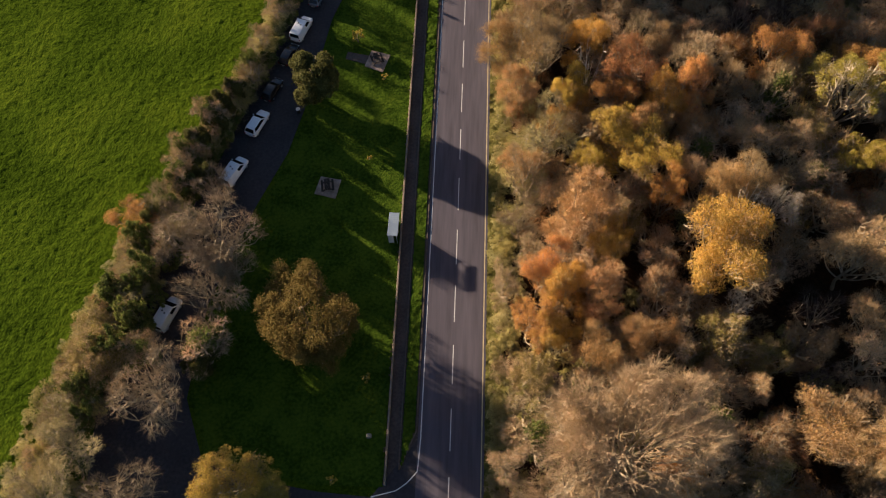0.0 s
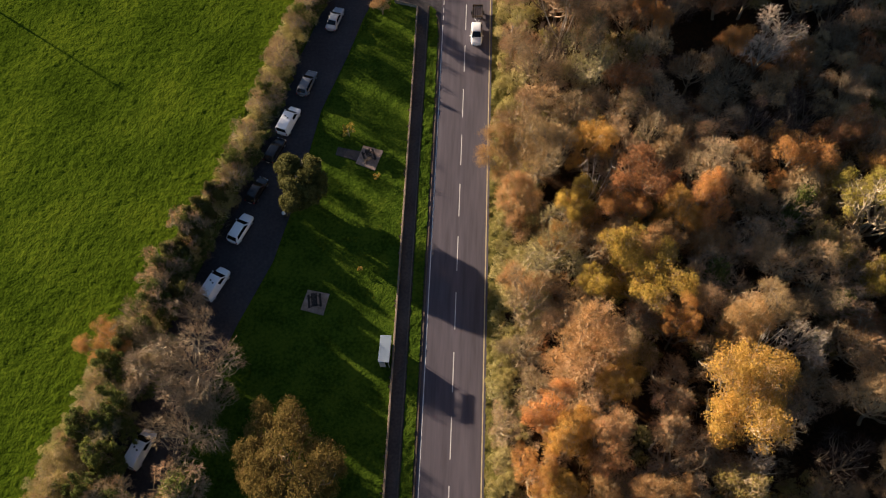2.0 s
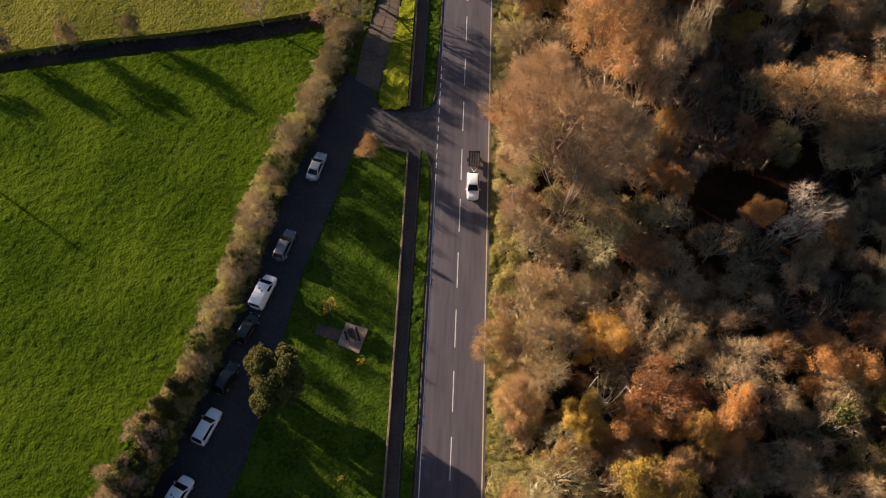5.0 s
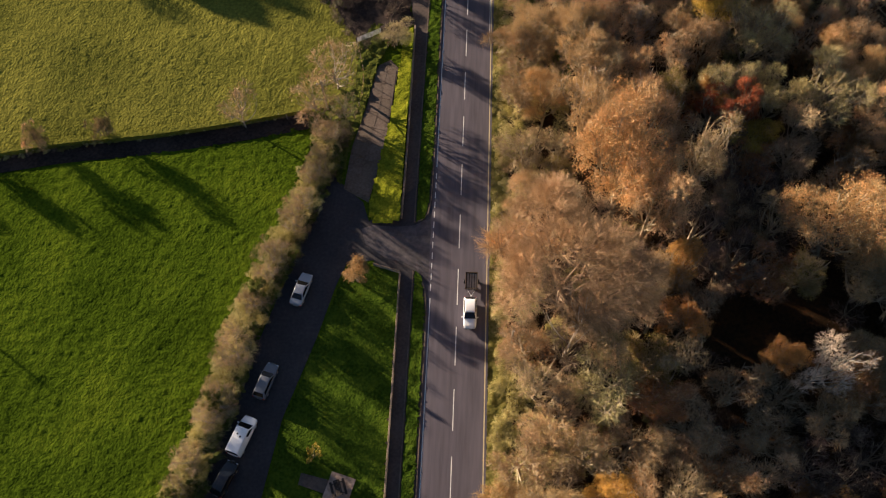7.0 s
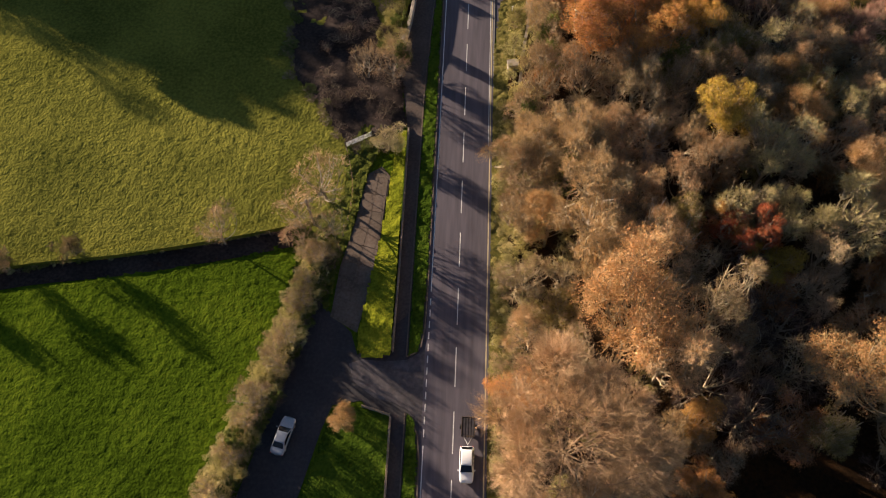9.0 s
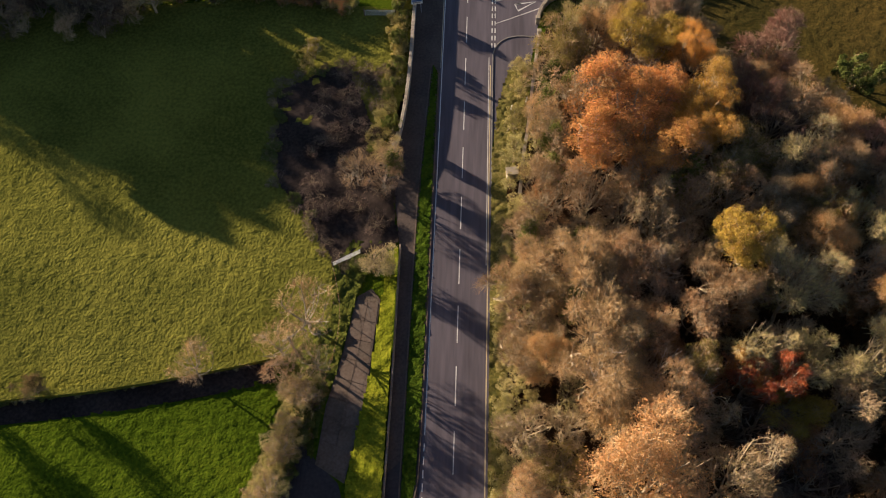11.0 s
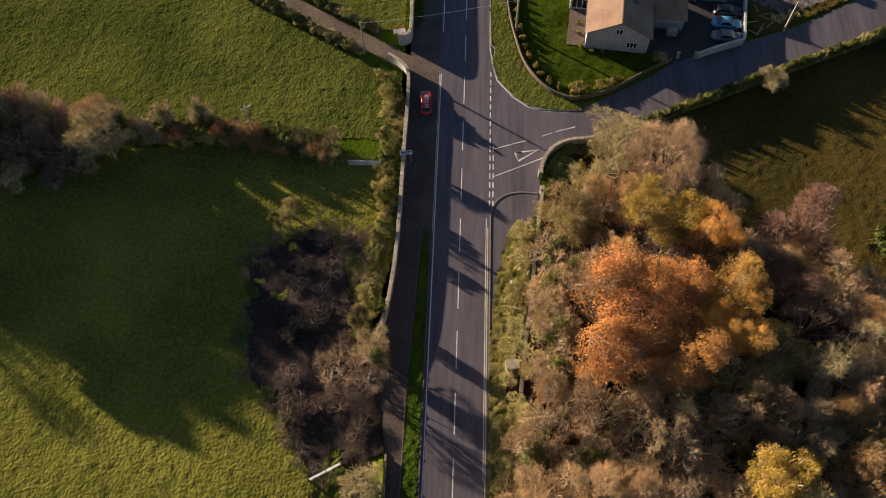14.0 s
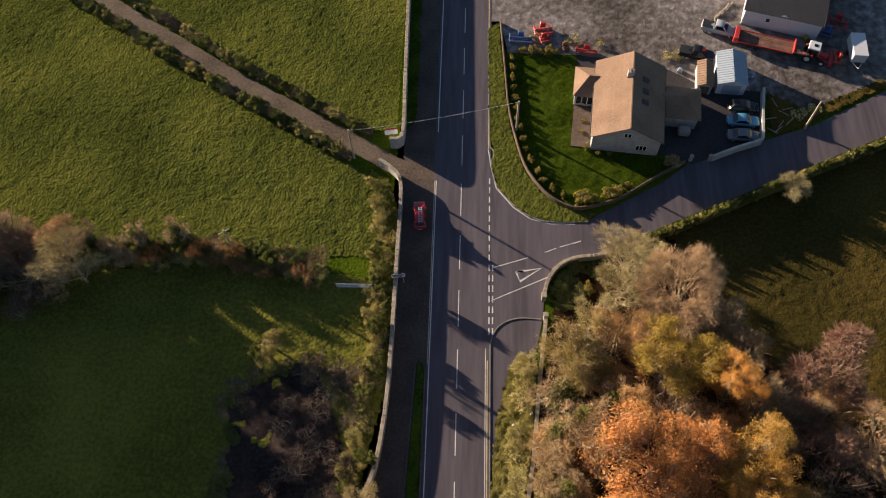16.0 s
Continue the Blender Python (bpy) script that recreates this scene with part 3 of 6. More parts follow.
    knee = starts + (tips - starts) * np.array([0.62, 0.62, 0.3]) + rng.normal(size=(limbs, 3)) * r * 0.08
    lines = starts[:, None] * (1 - s) ** 2 + 2 * knee[:, None] * s * (1 - s) + tips[:, None] * s ** 2
    wood.append(tubes(lines, trunk * 0.5 * (1 - 0.68 * s[..., 0]) * np.ones((limbs, 1)), 4))
    # branches reach from the limbs into the crown, twigs from the branches
    ends, _ = dome(subs, 0.35, 0.9)
    nodes = np.concatenate([lines[:, 2:].reshape(-1, 3)])
    foot = nodes[nearest(ends - np.array([0, 0, 0.12 * h]), nodes)]
    s4 = np.linspace(0, 1, 4)[None, :, None]
    sub = foot[:, None] + (ends - foot)[:, None] * s4 + np.sin(s4 * math.pi) * (rng.normal(size=(subs, 1, 3)) * r * 0.05 + np.array([0, 0, -0.05 * r]))
    wood.append(tubes(sub, trunk * 0.25 * (1 - 0.7 * s4[..., 0]) * np.ones((subs, 1)), 3))
    ends2, out2 = dome(twigs, 0.55, 1.0)
    nodes = np.concatenate([sub[:, 1:].reshape(-1, 3), lines[:, 4:].reshape(-1, 3)])
    foot2 = nodes[nearest(ends2 - out2 * r * 0.12, nodes)]
    spines = spikes(foot2, ends2, np.full(twigs, trunk * 0.085))
    small = [spines]
    if pale_twigs:
        wood.append(small.pop())
    if fine:
        t = rng.uniform(0.35, 1.0, (twigs, fine, 1))
        b3 = (foot2[:, None] + (ends2 - foot2)[:, None] * t).reshape(-1, 3)
        d3 = unit((unit(ends2 - foot2) + 0.5 * out2)[:, None] + spread * rng.normal(size=(twigs, fine, 3)) + np.array([0, 0, 0.3])).reshape(-1, 3)
        small.append(slivers(b3, b3 + d3 * r * fine_long * rng.uniform(0.5, 1.3, (len(b3), 1)), fine_width * rng.uniform(0.7, 1.3, len(b3)), rng))
    got = [joined("trunk", wood, bark), joined("crown", small, twig)]
    if leaves:
        # leaves gather in lumps on the crown, with some scattered on the twigs
        loose = int(leaves * (scatter if lumps else 1.0))
        pick = rng.integers(0, twigs, loose)
        c = [foot2[pick] + (ends2[pick] - foot2[pick]) * rng.uniform(0.3, 1.1, (loose, 1)) + rng.normal(size=(loose, 3)) * r * 0.045]
        face = [out2[pick] + np.array([0, 0, 0.4])]
        if lumps:
            mid, away = dome(lumps, 0.7, 1.0, -0.2)
            on = rng.integers(0, lumps, leaves - loose)
            d = unit(rng.normal(size=(len(on), 3)) + away[on] * 0.7 + np.array([0, 0, 0.3]))
            size = r * rng.uniform(0.12, 0.25, lumps)[on] * rng.uniform(0.15, 1.1, len(on)) ** 0.4
            c.append(mid[on] + d * size[:, None] * np.array([1, 1, 0.8]) + rng.normal(size=d.shape) * r * 0.02)
            face.append(d + away[on] * 0.6)
        c, face = np.concatenate(c), np.concatenate(face)
        got.append(joined("foliage", [blades(c, leaf_size * rng.uniform(0.6, 1.25, len(c)), rng, unit(face))], leaf))
    if core:
        on = rng.integers(0, limbs, core)
        t = rng.uniform(0, 0.7, (core, 1))
        c = lines[on, 0] * (1 - t) + lines[on, 4] * t
        m = core // 2
        c[:m] = np.stack([np.zeros(m), np.zeros(m), rng.uniform(0.1, 0.8, m) * h], -1)
        out = unit(rng.normal(size=(core, 3)) * np.array([1, 1, 0.6]))
        c += out * r * 0.4 * rng.uniform(0.2, 1, (core, 1))
        got.append(joined("ivy_cover", [blades(c, 0.15 * rng.uniform(0.6, 1.2, core), rng, out)], core_leaf))
    return got


class Kind:
    """One kind of tree: its meshes are grown once per seed, and its places are gathered before the copies are made."""

    def __init__(self, name, label, category, group, h, r, seeds, **how):
        self.name, self.label, self.category, self.group, self.h, self.r = name, label, category, group, h, r
        self.meshes = [grow(s, h, r, **how) for s in seeds]
        self.count = 0
        self.first = [None] * len(seeds)

    def plant(self, x, y, r=None, h=None, z=0.0, lean=0.0):
        i = self.count % len(self.meshes)
        self.count += 1
        r, h = r or self.r, h or self.h
        uneven = random.uniform(0.86, 1.16)
        m = pose(x, y, z, random.gauss(0, lean), random.gauss(0, lean), random.uniform(0, 360)) @ Matrix.Diagonal((r / self.r * uneven, r / self.r / uneven, h / self.h, 1))
        if self.first[i] is None:
            ob = thing(self.name, Matrix(), self.label, self.category, self.group)
            for me in self.meshes[i]:
                part(me.name.split(".")[0], me, None, ob)
            self.first[i] = (ob, m)
            return ob
        return copy_thing(self.first[i][0], m)

    def settle(self):
        for f in self.first:
            if f:
                f[0].matrix_basis = f[1]


W = "woodland trees"
leafy = dict(limbs=12, subs=100, twigs=900, fine=3, leaves=30000, leaf_size=0.085, lumps=80, scatter=0.4)
bush = dict(stems=4, limbs=12, subs=50, deep=0.97, trunk=0.08)
K = dict(
    grey=Kind("bare_tree", "leafless grey-brown tree with fine upswept twigs", "tree", W, 13, 4, (11, 12, 13), twig=TWIG["grey"], twigs=1300, fine=5, pale_twigs=True, leaf=LEAF["straw"], leaves=1200, leaf_size=0.06),
    fan=Kind("bare_tree", "bare olive-grey tree with a fan of fine twigs", "tree", W, 13, 4, (14, 15), twig=TWIG["ash"], trunk=0.2, limbs=16, subs=140, twigs=1500, fine=6, pale_twigs=True, fine_width=0.011, spread=0.45, leaf=LEAF["straw"], leaves=1500, leaf_size=0.055),
    brown=Kind("bare_tree", "leafless brown tree with dense fine twigs", "tree", W, 13, 4, (21, 22), twig=TWIG["brown"], twigs=1400, fine=6, pale_twigs=True, leaf=LEAF["russet"], leaves=1800, leaf_size=0.065),
    tan=Kind("bare_tree", "nearly bare tan tree with a fuzzy rounded crown", "tree", W, 14, 4.5, (31, 32), twig=TWIG["tan"], limbs=13, subs=140, twigs=1800, fine=7, pale_twigs=True, leaf=LEAF["tan"], leaves=3500, leaf_size=0.06),
    great=Kind("bare_tree", "large spreading rust-tan tree with a fuzzy domed crown", "tree", W, 21, 9, (35,), bark=BARK_RUST, twig=TWIG["rust"], trunk=0.24, limbs=17, subs=420, twigs=7000, fine=11, fine_width=0.01, fine_long=0.1, deep=0.6, leaf=LEAF["rust"], leaves=9000, leaf_size=0.06, lobes=30, lobe_size=0.75, main=0.75),
    dome=Kind("bare_tree", "broad tan-grey tree with a fuzzy domed crown", "tree", W, 18, 9, (37,), twig=TWIG["grey"], trunk=0.27, limbs=26, subs=420, twigs=6000, fine=10, fine_width=0.01, fine_long=0.11, deep=0.6, leaf=LEAF["straw"], leaves=2500, leaf_size=0.06, lobes=26, lobe_size=0.7, main=0.78),
    pink=Kind("bare_tree", "leafless pinkish brown tree with fanned twigs", "tree", W, 12, 4.5, (41,), twig=TWIG["pink"], subs=140, twigs=2200, fine=10, spread=0.45, deep=0.75),
    silver=Kind("bare_tree", "silvery bare tree with pale stout branches", "tree", W, 16, 2.6, (51, 52), bark=BARK_PALE, twig=TWIG["silver"], trunk=0.17, twigs=700, fine=5, fine_width=0.014),
    umber=Kind("bare_tree", "dark umber bare tree with crooked limbs", "tree", "lay-by trees", 10, 5, (55, 56), twig=TWIG["umber"], trunk=0.3, limbs=14, subs=150, twigs=1400, fine=5, deep=0.85, pale_twigs=True),
    thin=Kind("bare_tree", "thin bare tree with open pale twigs", "tree", "field trees", 7, 4, (57, 58), bark=BARK_PALE, twig=TWIG["grey"], trunk=0.16, limbs=11, subs=80, twigs=650, fine=5, fine_width=0.01),
    snag=Kind("dead_tree", "pale barkless dead tree with broken crooked limbs", "tree", "dead trees", 15, 3, (63, 64), bark=DEAD_WOOD, twig=DEAD_WOOD, trunk=0.15, limbs=6, subs=12, twigs=16, fine=0, deep=0.5),
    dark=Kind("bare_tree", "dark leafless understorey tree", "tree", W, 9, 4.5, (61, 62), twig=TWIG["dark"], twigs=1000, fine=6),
    gold=Kind("autumn_tree", "golden orange tree in full autumn leaf", "tree", W, 17, 4.5, (71, 72), twig=TWIG["tan"], leaf=LEAF["gold"], **leafy),
    orange=Kind("autumn_tree", "bright orange tree in autumn leaf", "tree", W, 16, 4, (81, 82), twig=TWIG["pink"], leaf=LEAF["orange"], **{**leafy, "leaves": 24000, "scatter": 0.45}),
    russet=Kind("autumn_tree", "russet brown tree with withered leaves", "tree", W, 13, 3.5, (91,), twig=TWIG["pink"], leaf=LEAF["russet"], **{**leafy, "leaves": 15000, "scatter": 0.7}),
    yellow=Kind("autumn_tree", "mustard yellow tree in autumn leaf", "tree", W, 14, 4, (101, 102), twig=TWIG["brown"], leaf=LEAF["yellow"], **{**leafy, "leaves": 24000}),
    olive=Kind("autumn_tree", "olive green tree turning brown", "tree", W, 12, 3.5, (111, 112), twig=TWIG["grey"], leaf=LEAF["olive"], **{**leafy, "twigs": 1100, "fine": 5, "leaves": 9000, "scatter": 0.6}),
    tanleaf=Kind("autumn_tree", "tan tree with thinning dry leaves", "tree", W, 15, 4.5, (121, 122), twig=TWIG["tan"], leaf=LEAF["tan"], **{**leafy, "twigs": 1400, "fine": 7, "leaves": 18000, "leaf_size": 0.075, "scatter": 0.75}),
    red=Kind("autumn_tree", "small red tree in autumn leaf", "tree", W, 13, 2.2, (131,), twig=TWIG["pink"], leaf=LEAF["red"], **{**leafy, "leaves": 9000, "leaf_size": 0.07, "scatter": 0.5}),
    ivy=Kind("ivy_tree", "bare grey tree with its trunk wrapped in ivy", "tree", W, 10, 3, (141, 142), twig=TWIG["grey"], twigs=800, fine=6, core=11000, core_leaf=LEAF["ivy"]),
    lime=Kind("autumn_tree", "yellow-green tree with pale dead limbs", "tree", W, 16, 4.2, (151,), twig=TWIG["silver"], leaf=LEAF["lime"], **{**leafy, "leaves": 16000, "lumps": 40, "scatter": 0.2, "trunk": 0.34}),
    oak=Kind("oak_tree", "round bronze-green oak in full leaf", "tree", "lawn trees", 11, 5.2, (161,), twig=TWIG["brown"], leaf=LEAF["bronze"], **{**leafy, "fine": 0, "leaves": 60000, "lumps": 110, "leaf_size": 0.1, "deep": 0.85, "scatter": 0.4, "lobes": 16, "lobe_size": 0.8, "main": 0.78}),
    holly=Kind("evergreen_tree", "tall dark evergreen tree with dense foliage", "tree", "lawn trees", 9, 3.0, (171,), twig=TWIG["dark"], leaf=LEAF["holly"], **{**leafy, "fine": 0, "leaves": 42000, "leaf_size": 0.145, "deep": 0.95, "lumps": 150, "scatter": 0.45}),
    shrub=Kind("hedge_shrub", "bare blond hedge shrub with dense twigs", "shrub", "hedgerow shrubs", 3.2, 2.2, (181, 182, 183), twig=TWIG["blond"], twigs=520, fine=7, **bush),
    shrub_grey=Kind("tangled_shrub", "bare grey hedge shrub with tangled stems", "shrub", "hedgerow shrubs", 3.6, 2.4, (191, 192), twig=TWIG["grey"], twigs=520, fine=7, **bush),
    shrub_olive=Kind("leafy_shrub", "olive hedge shrub with a few leaves remaining", "shrub", "hedgerow shrubs", 3.2, 2.3, (201, 202), twig=TWIG["blond"], twigs=420, fine=5, leaf=LEAF["khaki"], leaves=3000, leaf_size=0.075, **bush),
    shrub_ivy=Kind("ivy_shrub", "dark green ivy-covered hedge shrub", "shrub", "hedgerow shrubs", 2.8, 2.0, (211, 212), twig=TWIG["grey"], twigs=250, fine=2, leaf=LEAF["ivy"], leaves=5000, leaf_size=0.1, lumps=26, **bush),
    shrub_dark=Kind("thicket_shrub", "dark purplish bare thicket shrub", "shrub", "thicket", 3.0, 2.3, (194, 195), twig=TWIG["dark"], twigs=450, fine=6, **bush),
    bramble=Kind("bramble_bush", "low tangled brown and red bramble bush", "shrub", "brambles", 1.8, 2.4, (221,), twig=TWIG["brown"], twigs=350, fine=5, leaf=LEAF["russet"], leaves=2200, leaf_size=0.075, **bush),
    rush=Kind("verge_scrub", "pale dry scrub on the road verge", "shrub", "verge scrub", 1.6, 1.7, (231, 232), twig=TWIG["blond"], twigs=300, fine=5, leaf=LEAF["khaki"], leaves=1500, leaf_size=0.06, **bush),
    golden=Kind("garden_shrub", "clipped golden garden shrub", "shrub", "garden shrubs", 1.2, 0.75, (241,), twig=TWIG["brown"], twigs=120, fine=0, leaf=LEAF["lime"], leaves=2500, leaf_size=0.06, lumps=26, **bush),
    sapling=Kind("sapling", "small sapling with bright yellow leaves", "tree", "saplings", 2.2, 0.9, (251,), twig=TWIG["brown"], trunk=0.05, limbs=8, subs=30, twigs=100, fine=0, leaf=LEAF["yellow"], leaves=1200, leaf_size=0.06, lumps=16, deep=0.75),
)
planted = []


def plant(kind, x, y, r, h):
    planted.append((x, y, r))
    return K[kind].plant(x, y, r, h, 0.0, 2.5)


# the tall crowns of the wood: kind, x, y, crown radius, height
WOOD_1 = [("gold", 30.2, 39.6, 4.7, 18.5), ("tanleaf", 32.4, 47.6, 2.3, 18), ("silver", 36.8, 46.9, 2.5, 16), ("olive", 29.8, 29.9, 3.4, 13), ("silver", 32.3, 33.9, 1.7, 14), ("olive", 34.2, 28.1, 2.3, 10), ("orange", 25.4, 48.6, 2.1, 13), ("yellow", 21.7, 55.2, 4.4, 13.5), ("yellow", 16.3, 54.1, 2.2, 12), ("yellow", 13.8, 64.4, 2.3, 13), ("russet", 23.3, 66.3, 3.2, 15.5), ("orange", 19.5, 63.2, 2.6, 13), ("gold", 26, 61.8, 2.8, 14), ("orange", 29.6, 63.7, 3, 14), ("orange", 40.8, 71.3, 3.2, 15), ("russet", 46.3, 75.1, 2.5, 14), ("olive", 45.9, 68.8, 3.1, 12), ("lime", 48.9, 62.3, 4.2, 17)]
WOOD_2 = [("yellow", 49.6, 55.7, 3.2, 11), ("grey", 32.1, 70.7, 3.6, 13), ("tan", 34.7, 66.7, 3.1, 12), ("grey", 37, 62.1, 2.9, 9), ("fan", 10.9, 58.7, 4.2, 12), ("grey", 9, 51, 2.9, 11), ("tan", 10.2, 69.8, 4, 14), ("grey", 24.4, 75.1, 2.9, 12), ("tanleaf", 14.9, 43.8, 4.3, 15), ("gold", 18.5, 42.4, 2.5, 12), ("orange", 8.5, 32.2, 2.4, 12), ("gold", 13.1, 35.8, 2.9, 14), ("tanleaf", 16.5, 34.5, 2.8, 14), ("orange", 10, 38.2, 2.8, 14), ("tanleaf", 15.5, 29.4, 2.9, 13), ("tanleaf", 22.1, 30, 2.6, 14)]
WOOD_3 = [("gold", 11.6, 30.3, 2.2, 12), ("olive", 9.5, 27.4, 2.4, 10), ("dome", 17.4, 16.7, 9.2, 18), ("tanleaf", 39.8, 21, 5.1, 14), ("tan", 43.8, 18.5, 3.4, 14), ("olive", 33.1, 15.1, 3, 12), ("russet", 35.7, 19.8, 2.4, 10), ("tan", 46.6, 40.2, 4, 14), ("grey", 45.5, 28.3, 3.1, 12), ("grey", 5.7, 37.6, 1.9, 10), ("olive", 21.1, 46.3, 2.3, 9), ("brown", 24.2, 42.9, 3.1, 9), ("grey", 6.1, 16.2, 2.2, 10), ("dark", 42.2, 34.3, 3.4, 8), ("great", 12.3, 97.2, 8.5, 21.5), ("tanleaf", 19.3, 109.4, 5.5, 24), ("tan", 22.9, 106.4, 4.2, 21), ("grey", 28.3, 111.5, 3.2, 20)]
WOOD_4 = [("fan", 17.3, 85.9, 4.4, 13), ("grey", 9.9, 86.2, 3.3, 12), ("grey", 14, 79, 3.2, 11), ("brown", 7.5, 76.8, 2.9, 11), ("tanleaf", 6.5, 71.4, 3.1, 11), ("gold", 16.7, 73.6, 3.2, 12), ("orange", 26.3, 100.1, 2.2, 13), ("orange", 26.1, 93.5, 2.3, 12), ("russet", 22.2, 84, 2.6, 11), ("orange", 36.6, 89.1, 2.2, 12), ("russet", 29.6, 78, 2.9, 7), ("silver", 40.1, 88.5, 3, 17), ("tanleaf", 44.2, 105, 5.8, 15), ("olive", 40.1, 100.2, 2.6, 12), ("brown", 34.2, 81.1, 3.2, 8), ("dark", 37.7, 77.6, 3.3, 9), ("dark", 44.7, 79.3, 3.2, 9), ("dark", 32.7, 101.9, 3.7, 9)]
WOOD_5 = [("grey", 38.4, 107.2, 3.2, 10), ("tan", 25.6, 71.9, 2.5, 11), ("tan", 16.6, 129.2, 4, 16), ("tanleaf", 10.7, 124.6, 2.8, 11), ("grey", 17.5, 124.4, 3.3, 14), ("tan", 14.2, 136.4, 3.2, 13), ("brown", 6.3, 134.8, 3.1, 9), ("brown", 7.1, 126.1, 2.8, 9), ("grey", 8.1, 117.6, 3.3, 10), ("brown", 29.7, 133.7, 3.1, 13), ("olive", 25.9, 124.6, 2.3, 14), ("red", 36.4, 123.4, 2.1, 13), ("orange", 32.5, 124.5, 2.1, 12), ("fan", 45.2, 124, 4, 15), ("fan", 39.4, 126.9, 2.1, 12), ("tan", 52, 122, 3.4, 14)]
WOOD_6 = [("grey", 42.8, 121.6, 3, 12), ("yellow", 37.6, 120.5, 2.9, 8), ("dark", 37.6, 112.4, 3.8, 8), ("yellow", 34.3, 139, 3.9, 17), ("olive", 32.4, 150.2, 3.4, 13), ("grey", 23.6, 141.8, 3.6, 13), ("silver", 24.2, 137.3, 2.7, 11), ("brown", 10.3, 146.3, 3.7, 11), ("brown", 16.1, 146.8, 3.4, 12), ("ivy", 15.5, 142.1, 3.6, 8), ("orange", 21.5, 148.3, 1.7, 13), ("grey", 29.2, 138.6, 2.8, 12), ("fan", 42.8, 153.2, 3.7, 13), ("pink", 52.1, 154.2, 3.7, 13), ("russet", 46, 146.9, 3.2, 11), ("brown", 8, 131.1, 3.5, 10), ("tan", 10.2, 137.8, 3.3, 11)]
WOOD_7 = [("orange", 19.5, 156, 6.4, 16.5), ("orange", 23.5, 152.4, 4.4, 14.5), ("gold", 31.8, 155, 3.4, 14), ("orange", 23.6, 160.4, 3.6, 16), ("gold", 29.9, 158.9, 4.4, 15.5), ("gold", 30.2, 166.8, 2.4, 15), ("orange", 17.5, 152.2, 3.2, 15), ("yellow", 23.9, 169.4, 4.1, 14), ("tanleaf", 18.5, 173.7, 3.1, 12), ("olive", 14.1, 171.8, 3.6, 11), ("olive", 14.8, 169.6, 2.8, 10), ("dome", 26.4, 178.3, 5.7, 11), ("fan", 20.6, 185.2, 4.4, 6), ("pink", 41.4, 169.5, 4.3, 12), ("pink", 37.3, 161.1, 3.4, 12), ("brown", 43.5, 160.9, 4, 12), ("olive", 35.8, 153.5, 3.4, 11), ("grey", 49, 162.8, 2.7, 9), ("shrub_ivy", 54.6, 169.2, 3.2, 5), ("tan", 47.5, 153.3, 3.7, 12)]
WOOD_8 = [("ivy", 14.1, 164.7, 2.6, 10), ("ivy", 11.9, 156.1, 2.4, 10), ("ivy", 11.1, 162.5, 2, 9), ("ivy", 16.5, 166, 2.1, 10), ("brown", 23.2, 147.8, 2.9, 13), ("grey", 28.5, 145.7, 3, 13), ("brown", 33.9, 146.2, 2.7, 12), ("fan", 38.6, 133.3, 3.9, 15), ("brown", 32.1, 133.2, 2.6, 12), ("fan", 32.1, 126.5, 3.3, 13), ("fan", 39.6, 124.9, 2.6, 12), ("brown", 27.8, 131.2, 2.8, 12), ("tan", 9.6, 133.5, 3, 11), ("grey", 17.2, 132.8, 3.1, 12), ("tan", 16.1, 122.9, 5, 16), ("tan", 22.7, 120, 3.3, 15), ("red", 32.5, 122.4, 2.1, 12)]
WOOD_9 = [("russet", 24.2, 127.4, 1.9, 9), ("tan", 44.1, 149.4, 3.2, 12)]
for stand in (WOOD_1, WOOD_2, WOOD_3, WOOD_4, WOOD_5, WOOD_6, WOOD_7, WOOD_8, WOOD_9):
    for kind, x, y, r, h in stand:
        plant(kind, x, y, r * 1.12, h)

# dead trees stand out pale among the crowns
for x, y, r, h in [(14.8, 123.4, 2.4, 16), (23.2, 124.0, 2.6, 15.5), (25.8, 121.2, 2.4, 14), (12.3, 90.5, 3.4, 20.5), (16.2, 65.6, 2.6, 16.5), (33.7, 44.8, 2.8, 18)]:
    K["snag"].plant(x, y, r, h, 0.0, 3.0)

# the rest of the wood is lower and fills the gaps
rng = random.Random(5)
WOOD = [(7.5, 4), (7.5, 150), (10, 162), (12.5, 176), (26, 184), (32, 176), (38, 168), (46, 160), (60, 150), (63, 148), (63, 4)]
GLADES = [(36, 24, 4.5), (38, 17, 3.5), (26, 25.5, 3.0), (37, 34, 3.0), (35, 93, 7), (45, 95, 5), (40, 112, 5), (45, 130, 5)]
tries = [(rng.uniform(7, 76), rng.uniform(-14, 184)) for _ in range(4200)]
